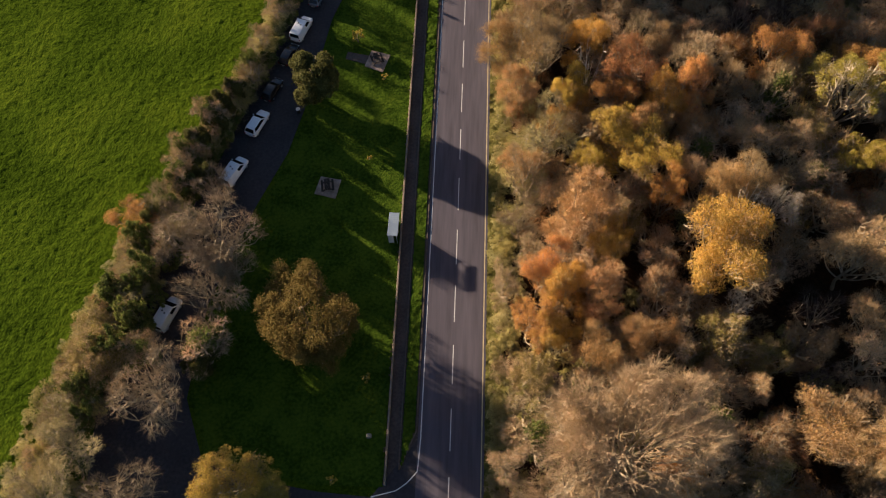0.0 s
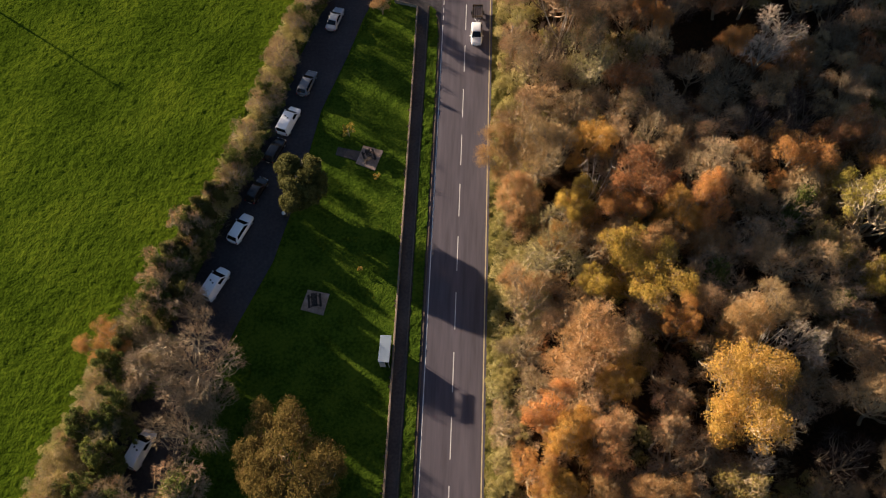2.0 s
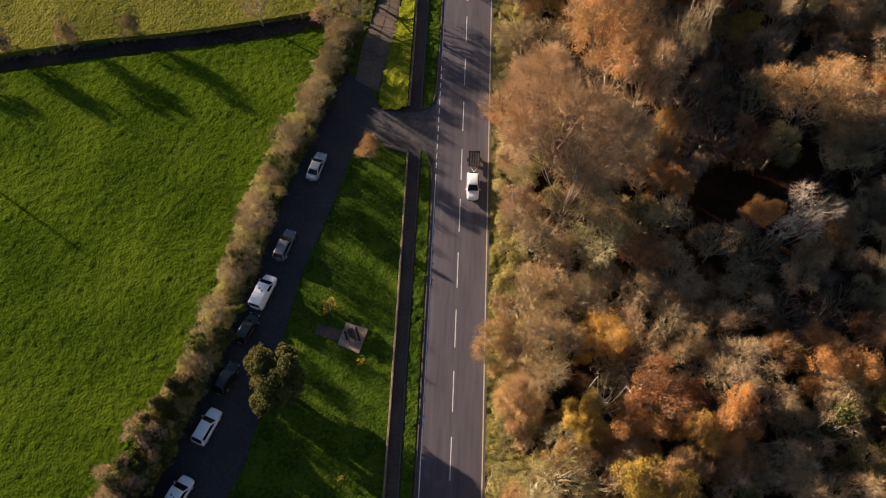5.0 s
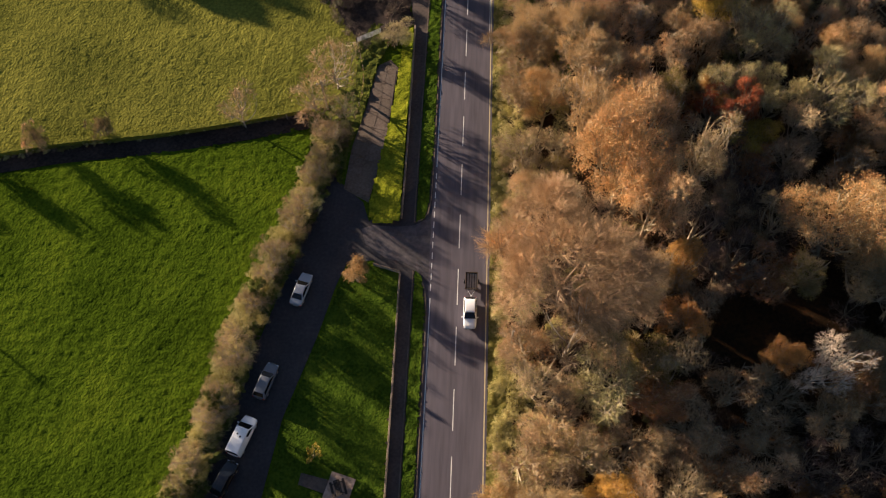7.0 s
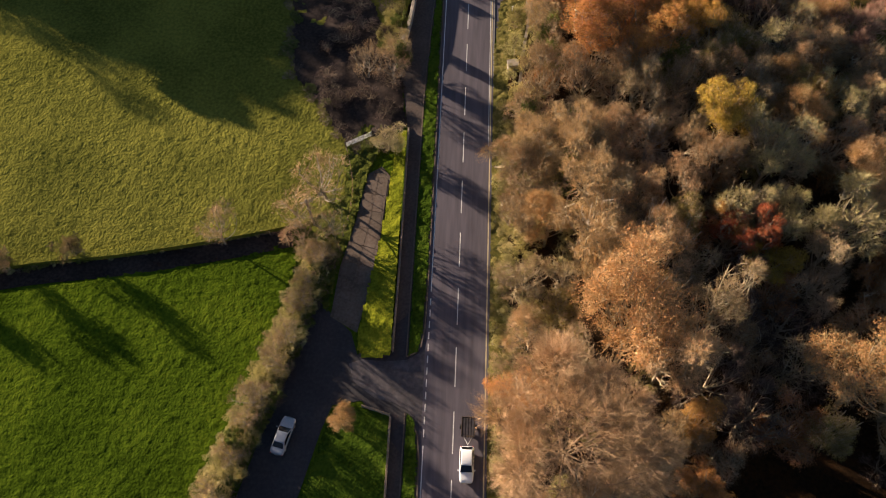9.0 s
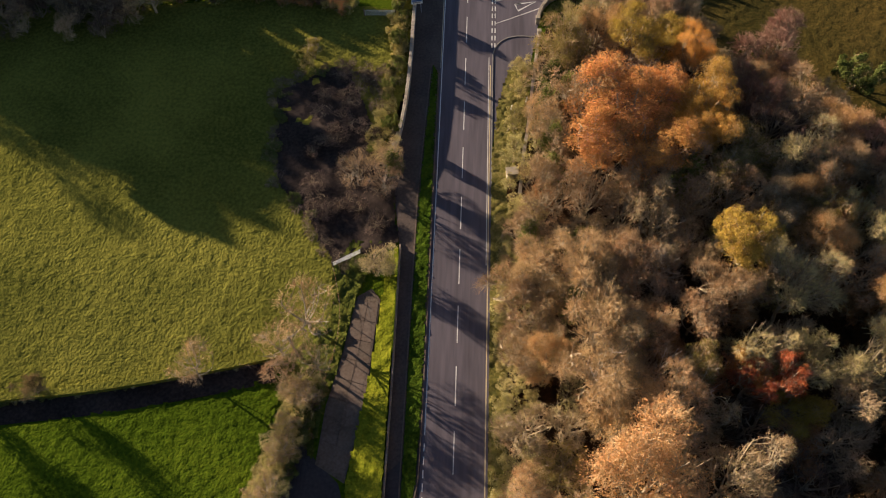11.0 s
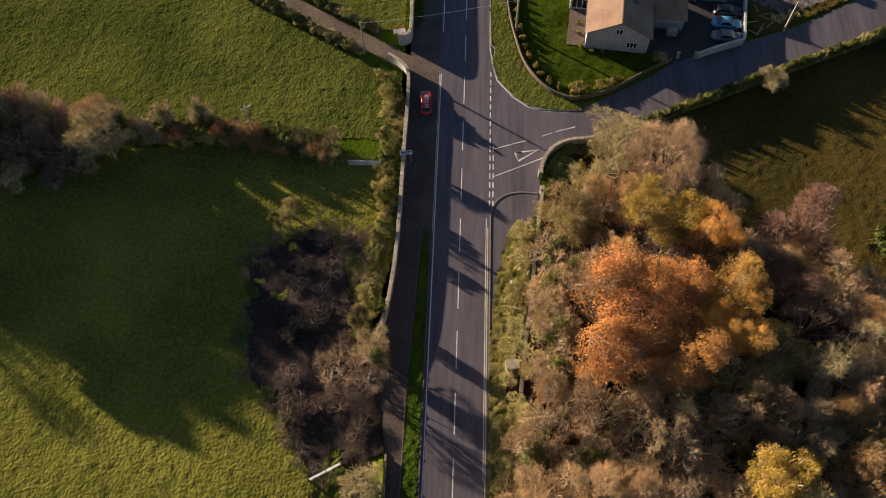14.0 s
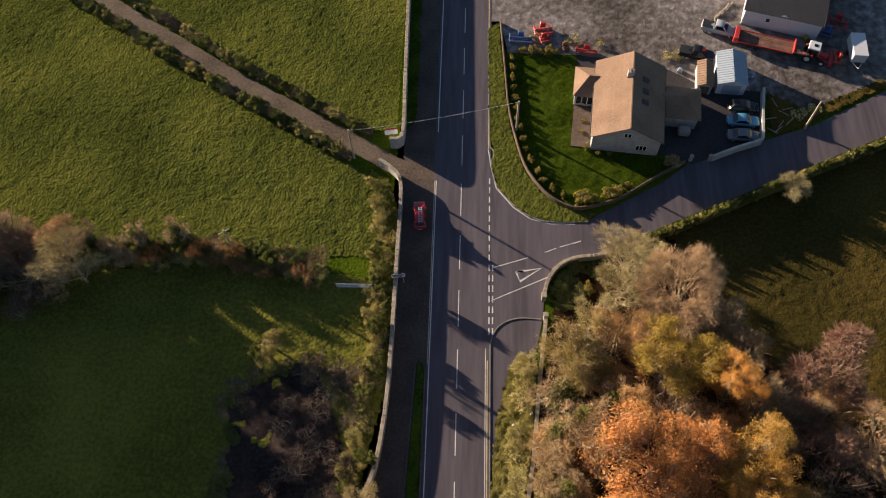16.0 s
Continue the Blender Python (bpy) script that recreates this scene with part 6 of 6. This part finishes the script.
ob = thing("notice_board", pose(-9.9, 205.0, 0, -60, 0, 8), "small red and white notice board behind a wall", "sign")
part("board", boxed(-0.9, -0.03, 0.5, 0.9, 0.03, 1.3, 0.008), SIGN_WHITE, ob)
part("border", boxed(-0.9, -0.045, 1.12, 0.9, -0.03, 1.3), RED, ob)
for s in (-0.6, 0.6):
    part("post", cyl(bmesh.new(), (s, 0.06, -0.3), (s, 0.06, 1.3), 0.04), TIMBER, ob)

ob = thing("stone_block", pose(6.7, 153.4, 0, 0, 0, 6), "weathered grey stone stile block in dry grass", "stone")
part("block", boxed(-0.75, -0.5, -0.1, 0.75, 0.5, 1.5, 0.08), STONE, ob)
part("slab", boxed(-0.85, -0.6, 1.5, 0.85, 0.6, 1.62, 0.04), COPING, ob)
for x, y in [(8.75, 166.0), (6.6, 164.6)]:
    ob = thing("marker_post", pose(x, y, 0, random.uniform(-6, 6), 4, 0), "short white marker post in dry grass", "post", "marker posts")
    part("post", boxed(-0.09, -0.09, -0.2, 0.09, 0.09, 1.1, 0.02), SIGN_WHITE, ob)

# ---- bungalow ----


def prism_roof(x0, x1, y0, y1, eave, ridge, over, thick, side):
    """One slope of a gabled roof whose ridge runs along y: side -1 west, +1 east."""
    xm = (x0 + x1) / 2
    xe = x0 - over if side < 0 else x1 + over
    half = (x1 - x0) / 2
    drop = (ridge - eave) / half * over
    bm = bmesh.new()
    v = [bm.verts.new(p) for p in ((xe, y0 - over, eave - drop), (xm, y0 - over, ridge), (xm, y1 + over, ridge), (xe, y1 + over, eave - drop))]
    w = [bm.verts.new(p.co + Vector((0, 0, thick))) for p in v]
    bm.faces.new(w), bm.faces.new(v[::-1])
    for i in range(4):
        j = (i + 1) % 4
        bm.faces.new((v[i], v[j], w[j], w[i]))
    bmesh.ops.recalc_face_normals(bm, faces=bm.faces)
    return bm


def gabled_walls(x0, x1, y0, y1, eave, ridge):
    bm = bmesh.new()
    xm = (x0 + x1) / 2
    ring = [(x0, eave), (xm, ridge), (x1, eave), (x1, -0.1), (x0, -0.1)]
    a, b = [bm.verts.new((x, y0, z)) for x, z in ring], [bm.verts.new((x, y1, z)) for x, z in ring]
    bm.faces.new(a), bm.faces.new(b[::-1])
    for i in range(5):
        j = (i + 1) % 5
        bm.faces.new((a[i], a[j], b[j], b[i]))
    bmesh.ops.recalc_face_normals(bm, faces=bm.faces)
    return bm


def window(parent, x0, y0, z0, x1, y1, z1, bars=1):
    """A window on a wall plane of constant x or y, slightly proud."""
    win = part("window", boxed(x0, y0, z0, x1, y1, z1), SIGN_WHITE, parent)
    e = 0.07
    if abs(x1 - x0) > abs(y1 - y0):
        w = (x1 - x0 - e) / (bars + 1)
        for k in range(bars + 1):
            part("pane", boxed(x0 + e + k * w, y0 - 0.012, z0 + e, x0 + k * w + w, y1 + 0.012, z1 - e), GLASS, win)
        part("sill", boxed(x0 - 0.06, y0 - 0.06, z0 - 0.07, x1 + 0.06, y1, z0), KERB, win)
    else:
        w = (y1 - y0 - e) / (bars + 1)
        for k in range(bars + 1):
            part("pane", boxed(x0 - 0.012, y0 + e + k * w, z0 + e, x1 + 0.012, y0 + k * w + w, z1 - e), GLASS, win)
        part("sill", boxed(x0 - 0.06, y0 - 0.06, z0 - 0.07, x1, y1 + 0.06, z0), KERB, win)


def tiles(parent, x0, x1, y0, y1, eave, ridge, over, side, rows, mat):
    """Courses of roof tiles lying on one slope."""
    xm, half = (x0 + x1) / 2, (x1 - x0) / 2
    slope = (ridge - eave) / half
    run = half + over
    for k in range(rows):
        a, b = run * (rows - k) / rows, run * (rows - k - 1) / rows
        bm = bmesh.new()
        za, zb = ridge - slope * a + 0.13, ridge - slope * b + 0.11
        q = [(xm + side * a, y0 - over, za), (xm + side * a, y1 + over, za), (xm + side * b, y1 + over, zb), (xm + side * b, y0 - over, zb)]
        lo, hi = [bm.verts.new((p[0], p[1], p[2] - 0.03)) for p in q], [bm.verts.new(p) for p in q]
        bm.faces.new(hi)
        for i in range(4):
            bm.faces.new((lo[i], lo[(i + 1) % 4], hi[(i + 1) % 4], hi[i]))
        bmesh.ops.recalc_face_normals(bm, faces=bm.faces)
        part("tile_course", bm, mat, parent)


house = thing("bungalow", pose(22.05, 202.8, 0.02, 0, 0, -6.5), "grey rendered bungalow with a tan tiled roof and chimney", "house")
X0, X1, Y0, Y1, EAVE, RIDGE = -4.5, 4.5, 0.0, 12.4, 3.5, 6.0
PITCH = (RIDGE - EAVE) / X1
part("wall", gabled_walls(X0, X1, Y0, Y1, EAVE, RIDGE), RENDER, house)
for side in (-1, 1):
    roof = part("roof", prism_roof(X0, X1, Y0, Y1, EAVE, RIDGE, 0.35, 0.1, side), SLATE_TAN, house)
    tiles(roof, X0, X1, Y0, Y1, EAVE, RIDGE, 0.35, side, 16, SLATE_TAN)
    part("gutter", cyl(bmesh.new(), (side * 4.92, Y0 - 0.3, EAVE - 0.28), (side * 4.92, Y1 + 0.3, EAVE - 0.28), 0.06, None, 6), PLASTIC, house)
part("ridge_tile", boxed(-0.12, Y0 - 0.35, RIDGE + 0.1, 0.12, Y1 + 0.35, RIDGE + 0.2, 0.04), SLATE_TAN, house)
chimney = part("chimney", boxed(-0.75, 8.3, 4.6, 0.1, 9.0, 6.8, 0.02), RENDER, house)
for y in (8.5, 8.8):
    part("chimney_pot", cyl(bmesh.new(), (-0.33, y, 6.8), (-0.33, y, 7.1), 0.12, 0.1, 10), RUST, chimney)
window(house, 1.4, -0.04, 1.0, 2.9, 0.02, 2.1, 2)
window(house, -0.5, -0.04, 3.6, 0.5, 0.02, 4.5)
for y in (2.0, 5.0):
    window(house, -4.54, y, 0.9, -4.48, y + 1.6, 2.1, 2)
for y in (2.4, 10.6):
    window(house, 4.48, y, 0.9, 4.54, y + 1.2, 2.1)
for y in (4.6, 6.4, 8.4):
    sky_light = part("roof_window", panel((1.5, y, RIDGE - 1.5 * PITCH + 0.15), (2.4, y, RIDGE - 2.4 * PITCH + 0.15), (2.4, y + 0.8, RIDGE - 2.4 * PITCH + 0.15), (1.5, y + 0.8, RIDGE - 1.5 * PITCH + 0.15), 0.0, 0.05), PLASTIC, house)
    part("pane", panel((1.6, y + 0.1, RIDGE - 1.6 * PITCH + 0.2), (2.3, y + 0.1, RIDGE - 2.3 * PITCH + 0.2), (2.3, y + 0.7, RIDGE - 2.3 * PITCH + 0.2), (1.6, y + 0.7, RIDGE - 1.6 * PITCH + 0.2), 0.0, 0.01), GLASS, sky_light)
door = part("door", boxed(4.48, 4.0, 0.0, 4.55, 4.9, 2.05, 0.01), TIMBER, house)
part("door_handle", boxed(4.55, 4.75, 1.0, 4.6, 4.8, 1.12), GALVANISED, door)
# west wing with a hipped roof and a glazed end
wing = part("wing_wall", boxed(-7.3, 7.3, -0.1, -4.4, 12.0, 2.4), RENDER, house)
bm = bmesh.new()
ev = [bm.verts.new(p) for p in ((-7.6, 7.0, 2.35), (-3.4, 7.0, 2.35), (-3.4, 12.3, 2.35), (-7.6, 12.3, 2.35))]
ra, rb = bm.verts.new((-5.6, 9.65, 3.9)), bm.verts.new((-2.1, 9.65, 3.9))
for f in ((ev[0], ev[1], rb, ra), (ev[2], ev[3], ra, rb), (ev[3], ev[0], ra), (ev[1], ev[2], rb), tuple(ev[::-1])):
    bm.faces.new(f)
bmesh.ops.recalc_face_normals(bm, faces=bm.faces)
part("wing_roof", bm, SLATE_TAN, house)
window(house, -7.1, 7.24, 0.5, -4.7, 7.31, 2.2, 2)
window(house, -7.34, 8.5, 0.8, -7.28, 11, 2.1, 2)
part("patio", boxed(-7.2, 0.2, -0.1, -4.6, 7.2, 0.15), CONCRETE, house)
# annex to the east
part("annex_wall", boxed(4.55, 5.2, -0.1, 9.6, 10.2, 2.2), RENDER, house)
bm = bmesh.new()
ev = [bm.verts.new(p) for p in ((3.2, 4.9, 2.2), (10.0, 4.9, 2.2), (10.0, 10.5, 2.2), (3.2, 10.5, 2.2))]
ra, rb = bm.verts.new((2.4, 7.7, 3.75)), bm.verts.new((7.6, 7.7, 3.75))
for f in ((ev[0], ev[1], rb, ra), (ev[2], ev[3], ra, rb), (ev[3], ev[0], ra), (ev[1], ev[2], rb), tuple(ev[::-1])):
    bm.faces.new(f)
bmesh.ops.recalc_face_normals(bm, faces=bm.faces)
part("annex_roof", bm, SLATE_TAN, house)
part("oil_tank", boxed(7.2, 3.4, 0.3, 8.8, 4.6, 1.5, 0.2), KERB, house)


def outbuilding(name, x, y, turn, wide, deep, eave, ridge, wall_mat, roof_mat, label, ribs, door_mat):
    ob = thing(name, pose(x, y, 0.02, 0, 0, turn), label, "shed", "outbuildings")
    part("wall", gabled_walls(-wide / 2, wide / 2, 0, deep, eave, ridge), wall_mat, ob)
    for side in (-1, 1):
        roof = part("roof", prism_roof(-wide / 2, wide / 2, 0, deep, eave, ridge, 0.15, 0.05, side), roof_mat, ob)
        half = wide / 2 + 0.15
        for k in range(ribs):
            yy = -0.1 + (deep + 0.2) * (k + 0.5) / ribs
            zr, ze = ridge + 0.055, ridge - (ridge - eave) / (wide / 2) * half + 0.055
            q = [(0.02 * side, yy - 0.03, zr), (half * side, yy - 0.03, ze), (half * side, yy + 0.03, ze), (0.02 * side, yy + 0.03, zr)]
            part("roof_rib", panel(*(q if side > 0 else q[::-1]), 0.0, 0.035), roof_mat, roof)
    part("door", boxed(-wide * 0.32, -0.05, 0, wide * 0.32, 0.02, eave - 0.3, 0.01), door_mat, ob)
    return ob


outbuilding("garage", 37.65, 212.9, -5, 3.9, 5.6, 2.3, 3.0, SHEET_WHITE, SHEET_BLUE, "white garage with a pale blue metal roof", 14, SHEET_BLUE)
outbuilding("garden_shed", 33.9, 212.9, -7, 2.0, 4.2, 2.0, 2.5, RENDER, SLATE_TAN, "small cream shed with a tan roof", 10, TIMBER)

barn = thing("barn", pose(41.1, 226.1, 0.02, 0, 0, -16.6), "long white barn with a dark corrugated roof", "barn")
part("wall", gabled_walls(0, 10.9, 0, 16, 2.7, 3.1), SHEET_WHITE, barn)
bm = bmesh.new()
for k in range(54):
    x = -0.3 + k * 11.5 / 54
    for a, b, za, zb in ((x, x + 0.107, 0.0, 0.05), (x + 0.107, x + 0.213, 0.05, 0.0)):
        bm.faces.new([bm.verts.new(p) for p in ((a, -0.3, 3.0 + za), (b, -0.3, 3.0 + zb), (b, 16.3, 5.2 + zb), (a, 16.3, 5.2 + za))])
bmesh.ops.solidify(bm, geom=bm.faces[:], thickness=0.03)
part("roof", bm, SHEET_DARK, barn)
part("gable_sheet", boxed(0.05, 0.1, 2.6, 10.85, 15.9, 3.05), SHEET_DARK, barn)
for k in range(10):
    part("wall_rib", boxed(0.5 + k * 1.05, -0.03, 0, 0.56 + k * 1.05, 0.0, 2.7), SHEET_WHITE, barn)
part("vent", boxed(3.2, -0.06, 1.5, 3.7, 0.0, 2.1), PLASTIC, barn)

# ---- farm machines ----
tractor = thing("tractor", pose(50.2, 219.6, 0.02, 0, 0, -112), "red tractor with a white cab roof", "tractor")
part("bonnet", boxed(-0.4, 0.5, 0.9, 0.4, 2.1, 1.55, 0.1), RED, tractor)
part("chassis", boxed(-0.3, -0.8, 0.55, 0.3, 2.0, 0.95, 0.03), PLASTIC, tractor)
cab = part("cab", boxed(-0.72, -0.9, 0.95, 0.72, 0.5, 2.4, 0.06), GLASS, tractor)
part("cab_roof", boxed(-0.85, -1.0, 2.4, 0.85, 0.65, 2.6, 0.07), SHEET_WHITE, cab)
part("roof_hatch", boxed(-0.25, -0.3, 2.6, 0.25, 0.2, 2.64), GLASS, cab)
part("exhaust", cyl(bmesh.new(), (0.46, 0.75, 1.2), (0.46, 0.75, 2.5), 0.05), GALVANISED, tractor)
for s in (-1, 1):
    part("mudguard", boxed(s * 0.75, -1.25, 1.3, s * 1.15, 0.1, 1.5, 0.06), RED, tractor)
    for yy, r, w in ((-0.55, 0.78, 0.42), (1.55, 0.5, 0.3)):
        wheel = part("wheel", cyl(bmesh.new(), (s * 0.78, yy, r), (s * (0.78 + w), yy, r), r, None, 20), TYRE, tractor)
        part("rim", cyl(bmesh.new(), (s * 0.9, yy, r), (s * (0.79 + w), yy, r), r * 0.5, None, 12), SHEET_WHITE, wheel)
part("front_loader", boxed(-0.9, 2.4, 0.2, 0.9, 2.9, 0.75, 0.05), RED, tractor)
for s in (-0.6, 0.6):
    part("loader_arm", cyl(bmesh.new(), (s, 0.6, 1.3), (s, 2.5, 0.6), 0.06), RED, tractor)

flat_bed = thing("flatbed_trailer", pose(44.2, 221.7, 0.02, 0, 0, -107), "long red flatbed trailer with a reddish timber deck", "trailer")
for k in range(8):
    part("deck_plank", boxed(-1.15 + k * 0.29, -4.2, 0.95, -0.88 + k * 0.29, 3.6, 1.0), DECK_WOOD, flat_bed)
part("chassis", boxed(-0.5, -4.2, 0.7, 0.5, 4.2, 0.95), RED, flat_bed)
part("headboard", boxed(-1.2, 3.6, 0.9, 1.2, 3.75, 1.7, 0.02), RED, flat_bed)
part("tail_ramp", boxed(-1.2, -4.9, 0.6, 1.2, -4.2, 1.6, 0.05), RED, flat_bed)
for s in (-1, 1):
    part("side_rail", boxed(s * 1.18 - 0.04, -4.2, 0.86, s * 1.18 + 0.04, 3.6, 1.06), RED, flat_bed)
    for yy in (-2.4, -1.4):
        part("wheel", cyl(bmesh.new(), (s * 0.8, yy, 0.42), (s * 1.1, yy, 0.42), 0.42, None, 16), TYRE, flat_bed)
part("drawbar", cyl(bmesh.new(), (0, 3.7, 0.75), (0, 5.0, 0.6), 0.07), RED, flat_bed)

stock = thing("box_trailer", pose(56.6, 220.4, 0.02, 0, 0, -4), "grey metal livestock trailer", "trailer")
part("box", boxed(-1.0, -2.1, 0.5, 1.0, 2.1, 2.0, 0.08), GALVANISED, stock)
part("roof", boxed(-1.02, -2.15, 2.0, 1.02, 2.15, 2.08, 0.04), SHEET_WHITE, stock)
for s in (-1, 1):
    part("wheel", cyl(bmesh.new(), (s * 1.0, -0.2, 0.35), (s * 1.2, -0.2, 0.35), 0.35, None, 14), TYRE, stock)
    part("drawbar", cyl(bmesh.new(), (s * 0.7, -2.1, 0.5), (0, -3.2, 0.5), 0.05), GALVANISED, stock)


def implement(x, y, turn, long, wide, mat, label, tines):
    ob = thing("farm_implement", pose(x, y, 0.02, 0, 0, turn), label, "farm machine", "farm machines")
    part("main_beam", boxed(-long / 2, -0.1, 0.55, long / 2, 0.1, 0.75, 0.03), mat, ob)
    part("rear_beam", boxed(-long / 2, -wide / 2, 0.5, long / 2, -wide / 2 + 0.15, 0.65, 0.02), mat, ob)
    for s in (-1, 1):
        part("side_arm", boxed(s * long / 2 - 0.08, -wide / 2, 0.45, s * long / 2 + 0.08, wide / 2, 0.6, 0.02), mat, ob)
    for k in range(tines):
        xx = -long / 2 + long * (k + 0.5) / tines
        part("tine", cyl(bmesh.new(), (xx, -wide / 3, 0.6), (xx, -wide / 2.2, 0.0), 0.05, 0.03, 6), RUST, ob)
        if k % 2 == 0:
            part("disc", cyl(bmesh.new(), (xx - 0.02, wide / 4, 0.4), (xx + 0.02, wide / 4, 0.4), 0.4, None, 14), mat, ob)
    part("headstock", boxed(-0.4, wide / 4, 0.5, 0.4, wide / 2, 1.3, 0.05), mat, ob)


implement(11.7, 224.4, 5, 2.6, 1.8, RED, "red disc harrow beside the garden hedge", 8)
implement(11.9, 222.6, 15, 1.4, 1.2, RED, "red folded farm implement", 5)
implement(8.3, 222.7, -5, 3.2, 1.6, BLUE, "blue farm cultivator behind the garden", 8)
implement(17.9, 220.4, -8, 3.0, 1.0, RED, "low red farm roller beside the garden", 8)
implement(14.9, 221.0, 20, 0.9, 0.9, RUST, "rusty piece of farm machinery", 4)
implement(55.2, 226.0, -20, 2.6, 2.4, RED, "red mower folded behind the barn", 7)
implement(53.2, 224.0, -20, 1.4, 1.6, BLUE, "blue seed hopper behind the barn", 5)
implement(53.6, 219.4, -100, 2.2, 1.4, RED, "red loader frame beside a tractor", 4)

# odds and ends of the yard
for x, y, z, s, mat, label in [(41.2, 216.2, 0, 0.9, SHEET_BLUE, "blue plastic crate stack beside a garage"), (31.2, 217.0, 0, 0.7, SHEET_BLUE, "blue plastic drum beside a wall"),
                               (50.0, 223.0, 0, 0.8, LEAF["lime"], "rounded straw-yellow heap beside the barn")]:
    ob = thing("yard_stack", pose(x, y, z, 0, 0, random.uniform(0, 90)), label, "stack")
    part("lower", boxed(-s / 2, -s / 2, 0, s / 2, s / 2, s * 0.6, 0.06), mat, ob)
    part("upper", boxed(-s / 2.6, -s / 3, s * 0.6, s / 3, s / 2.6, s, 0.06), mat, ob)
for k in range(9):
    a, b = random.uniform(42.6, 46), random.uniform(206.5, 212)
    t = random.uniform(0, 3.1)
    ob = thing("log", pose(a, b, 0.1), "pale cut branch lying on rough ground", "log", "logs")
    part("wood", cyl(bmesh.new(), (-math.cos(t) * 0.8, -math.sin(t) * 0.8, 0), (math.cos(t) * 0.8, math.sin(t) * 0.8, random.uniform(0, 0.25)), 0.09, 0.05, 7), BARK_PALE, ob)
for k in range(5):
    ob = thing("timber_stack", pose(37.8 + k * 0.45, 227.3 + 0.5 * k, 0.02, 0, 0, 48 + random.uniform(-12, 12)), "weathered timber baulk leaning in the yard", "timber", "yard timber")
    part("baulk", boxed(-1.3, -0.12, 0.02 + 0.1 * (k % 2), 1.3, 0.12, 0.26 + 0.1 * (k % 2), 0.02), POLE_WOOD, ob)

# garden shrubs along the wall and round the house
for a in smooth_line([(7.0, 219), (7.4, 211), (8.3, 205.5), (9.7, 200.6), (11.7, 197.2), (14, 195.4)], 1.8):
    K["golden"].plant(a.x + rng.uniform(-0.2, 0.2), a.y, rng.uniform(0.35, 0.6), rng.uniform(0.8, 1.3), 0.05)
for x, y, r, h in [(8.6, 220.6, 0.6, 1), (9.8, 220.6, 0.7, 1.1), (11, 220.5, 0.7, 1.1), (12.2, 220.4, 0.7, 1.1), (13.3, 220.3, 0.7, 1.1), (16.0, 195.3, 1.2, 1.8), (17.3, 195.1, 0.9, 1.3), (19.6, 196.1, 1.0, 1.3), (20.9, 196.6, 0.9, 1.2), (22, 197.4, 0.6, 0.8),
                   (17.0, 203.4, 0.5, 0.8), (18.6, 202.6, 0.45, 0.7), (20.2, 202.4, 0.4, 0.6), (16.6, 206, 0.4, 0.7), (16.9, 208, 0.4, 0.7), (16.2, 181.9, 0.8, 1.3)]:
    K["golden"].plant(x, y, r, h, 0.05)
K["shrub_grey"].plant(28.6, 200.9, 1.2, 2.0)
for x, y in [(29.5, 219.5), (31, 219.8), (10.5, 223.5), (16, 222.5), (20, 222), (47, 209.5), (49, 210.2)]:
    K["rush"].plant(x, y, rng.uniform(0.8, 1.5), rng.uniform(0.4, 0.9))

# trees in the pastures' hedgerow and a lone yellow-green bush in the shaded pasture
for kind, x, y, r, h in [("fan", -48.0, 182.0, 4.2, 10), ("pink", -57.0, 185.1, 4.0, 8.5), ("grey", -43.0, 185.0, 1.8, 5.0), ("lime", -22.4, 173.4, 1.7, 3.8), ("shrub_ivy", -23.8, 172.6, 1.4, 2.2)]:
    K[kind].plant(x, y, r, h)

for kind in K.values():
    kind.settle()
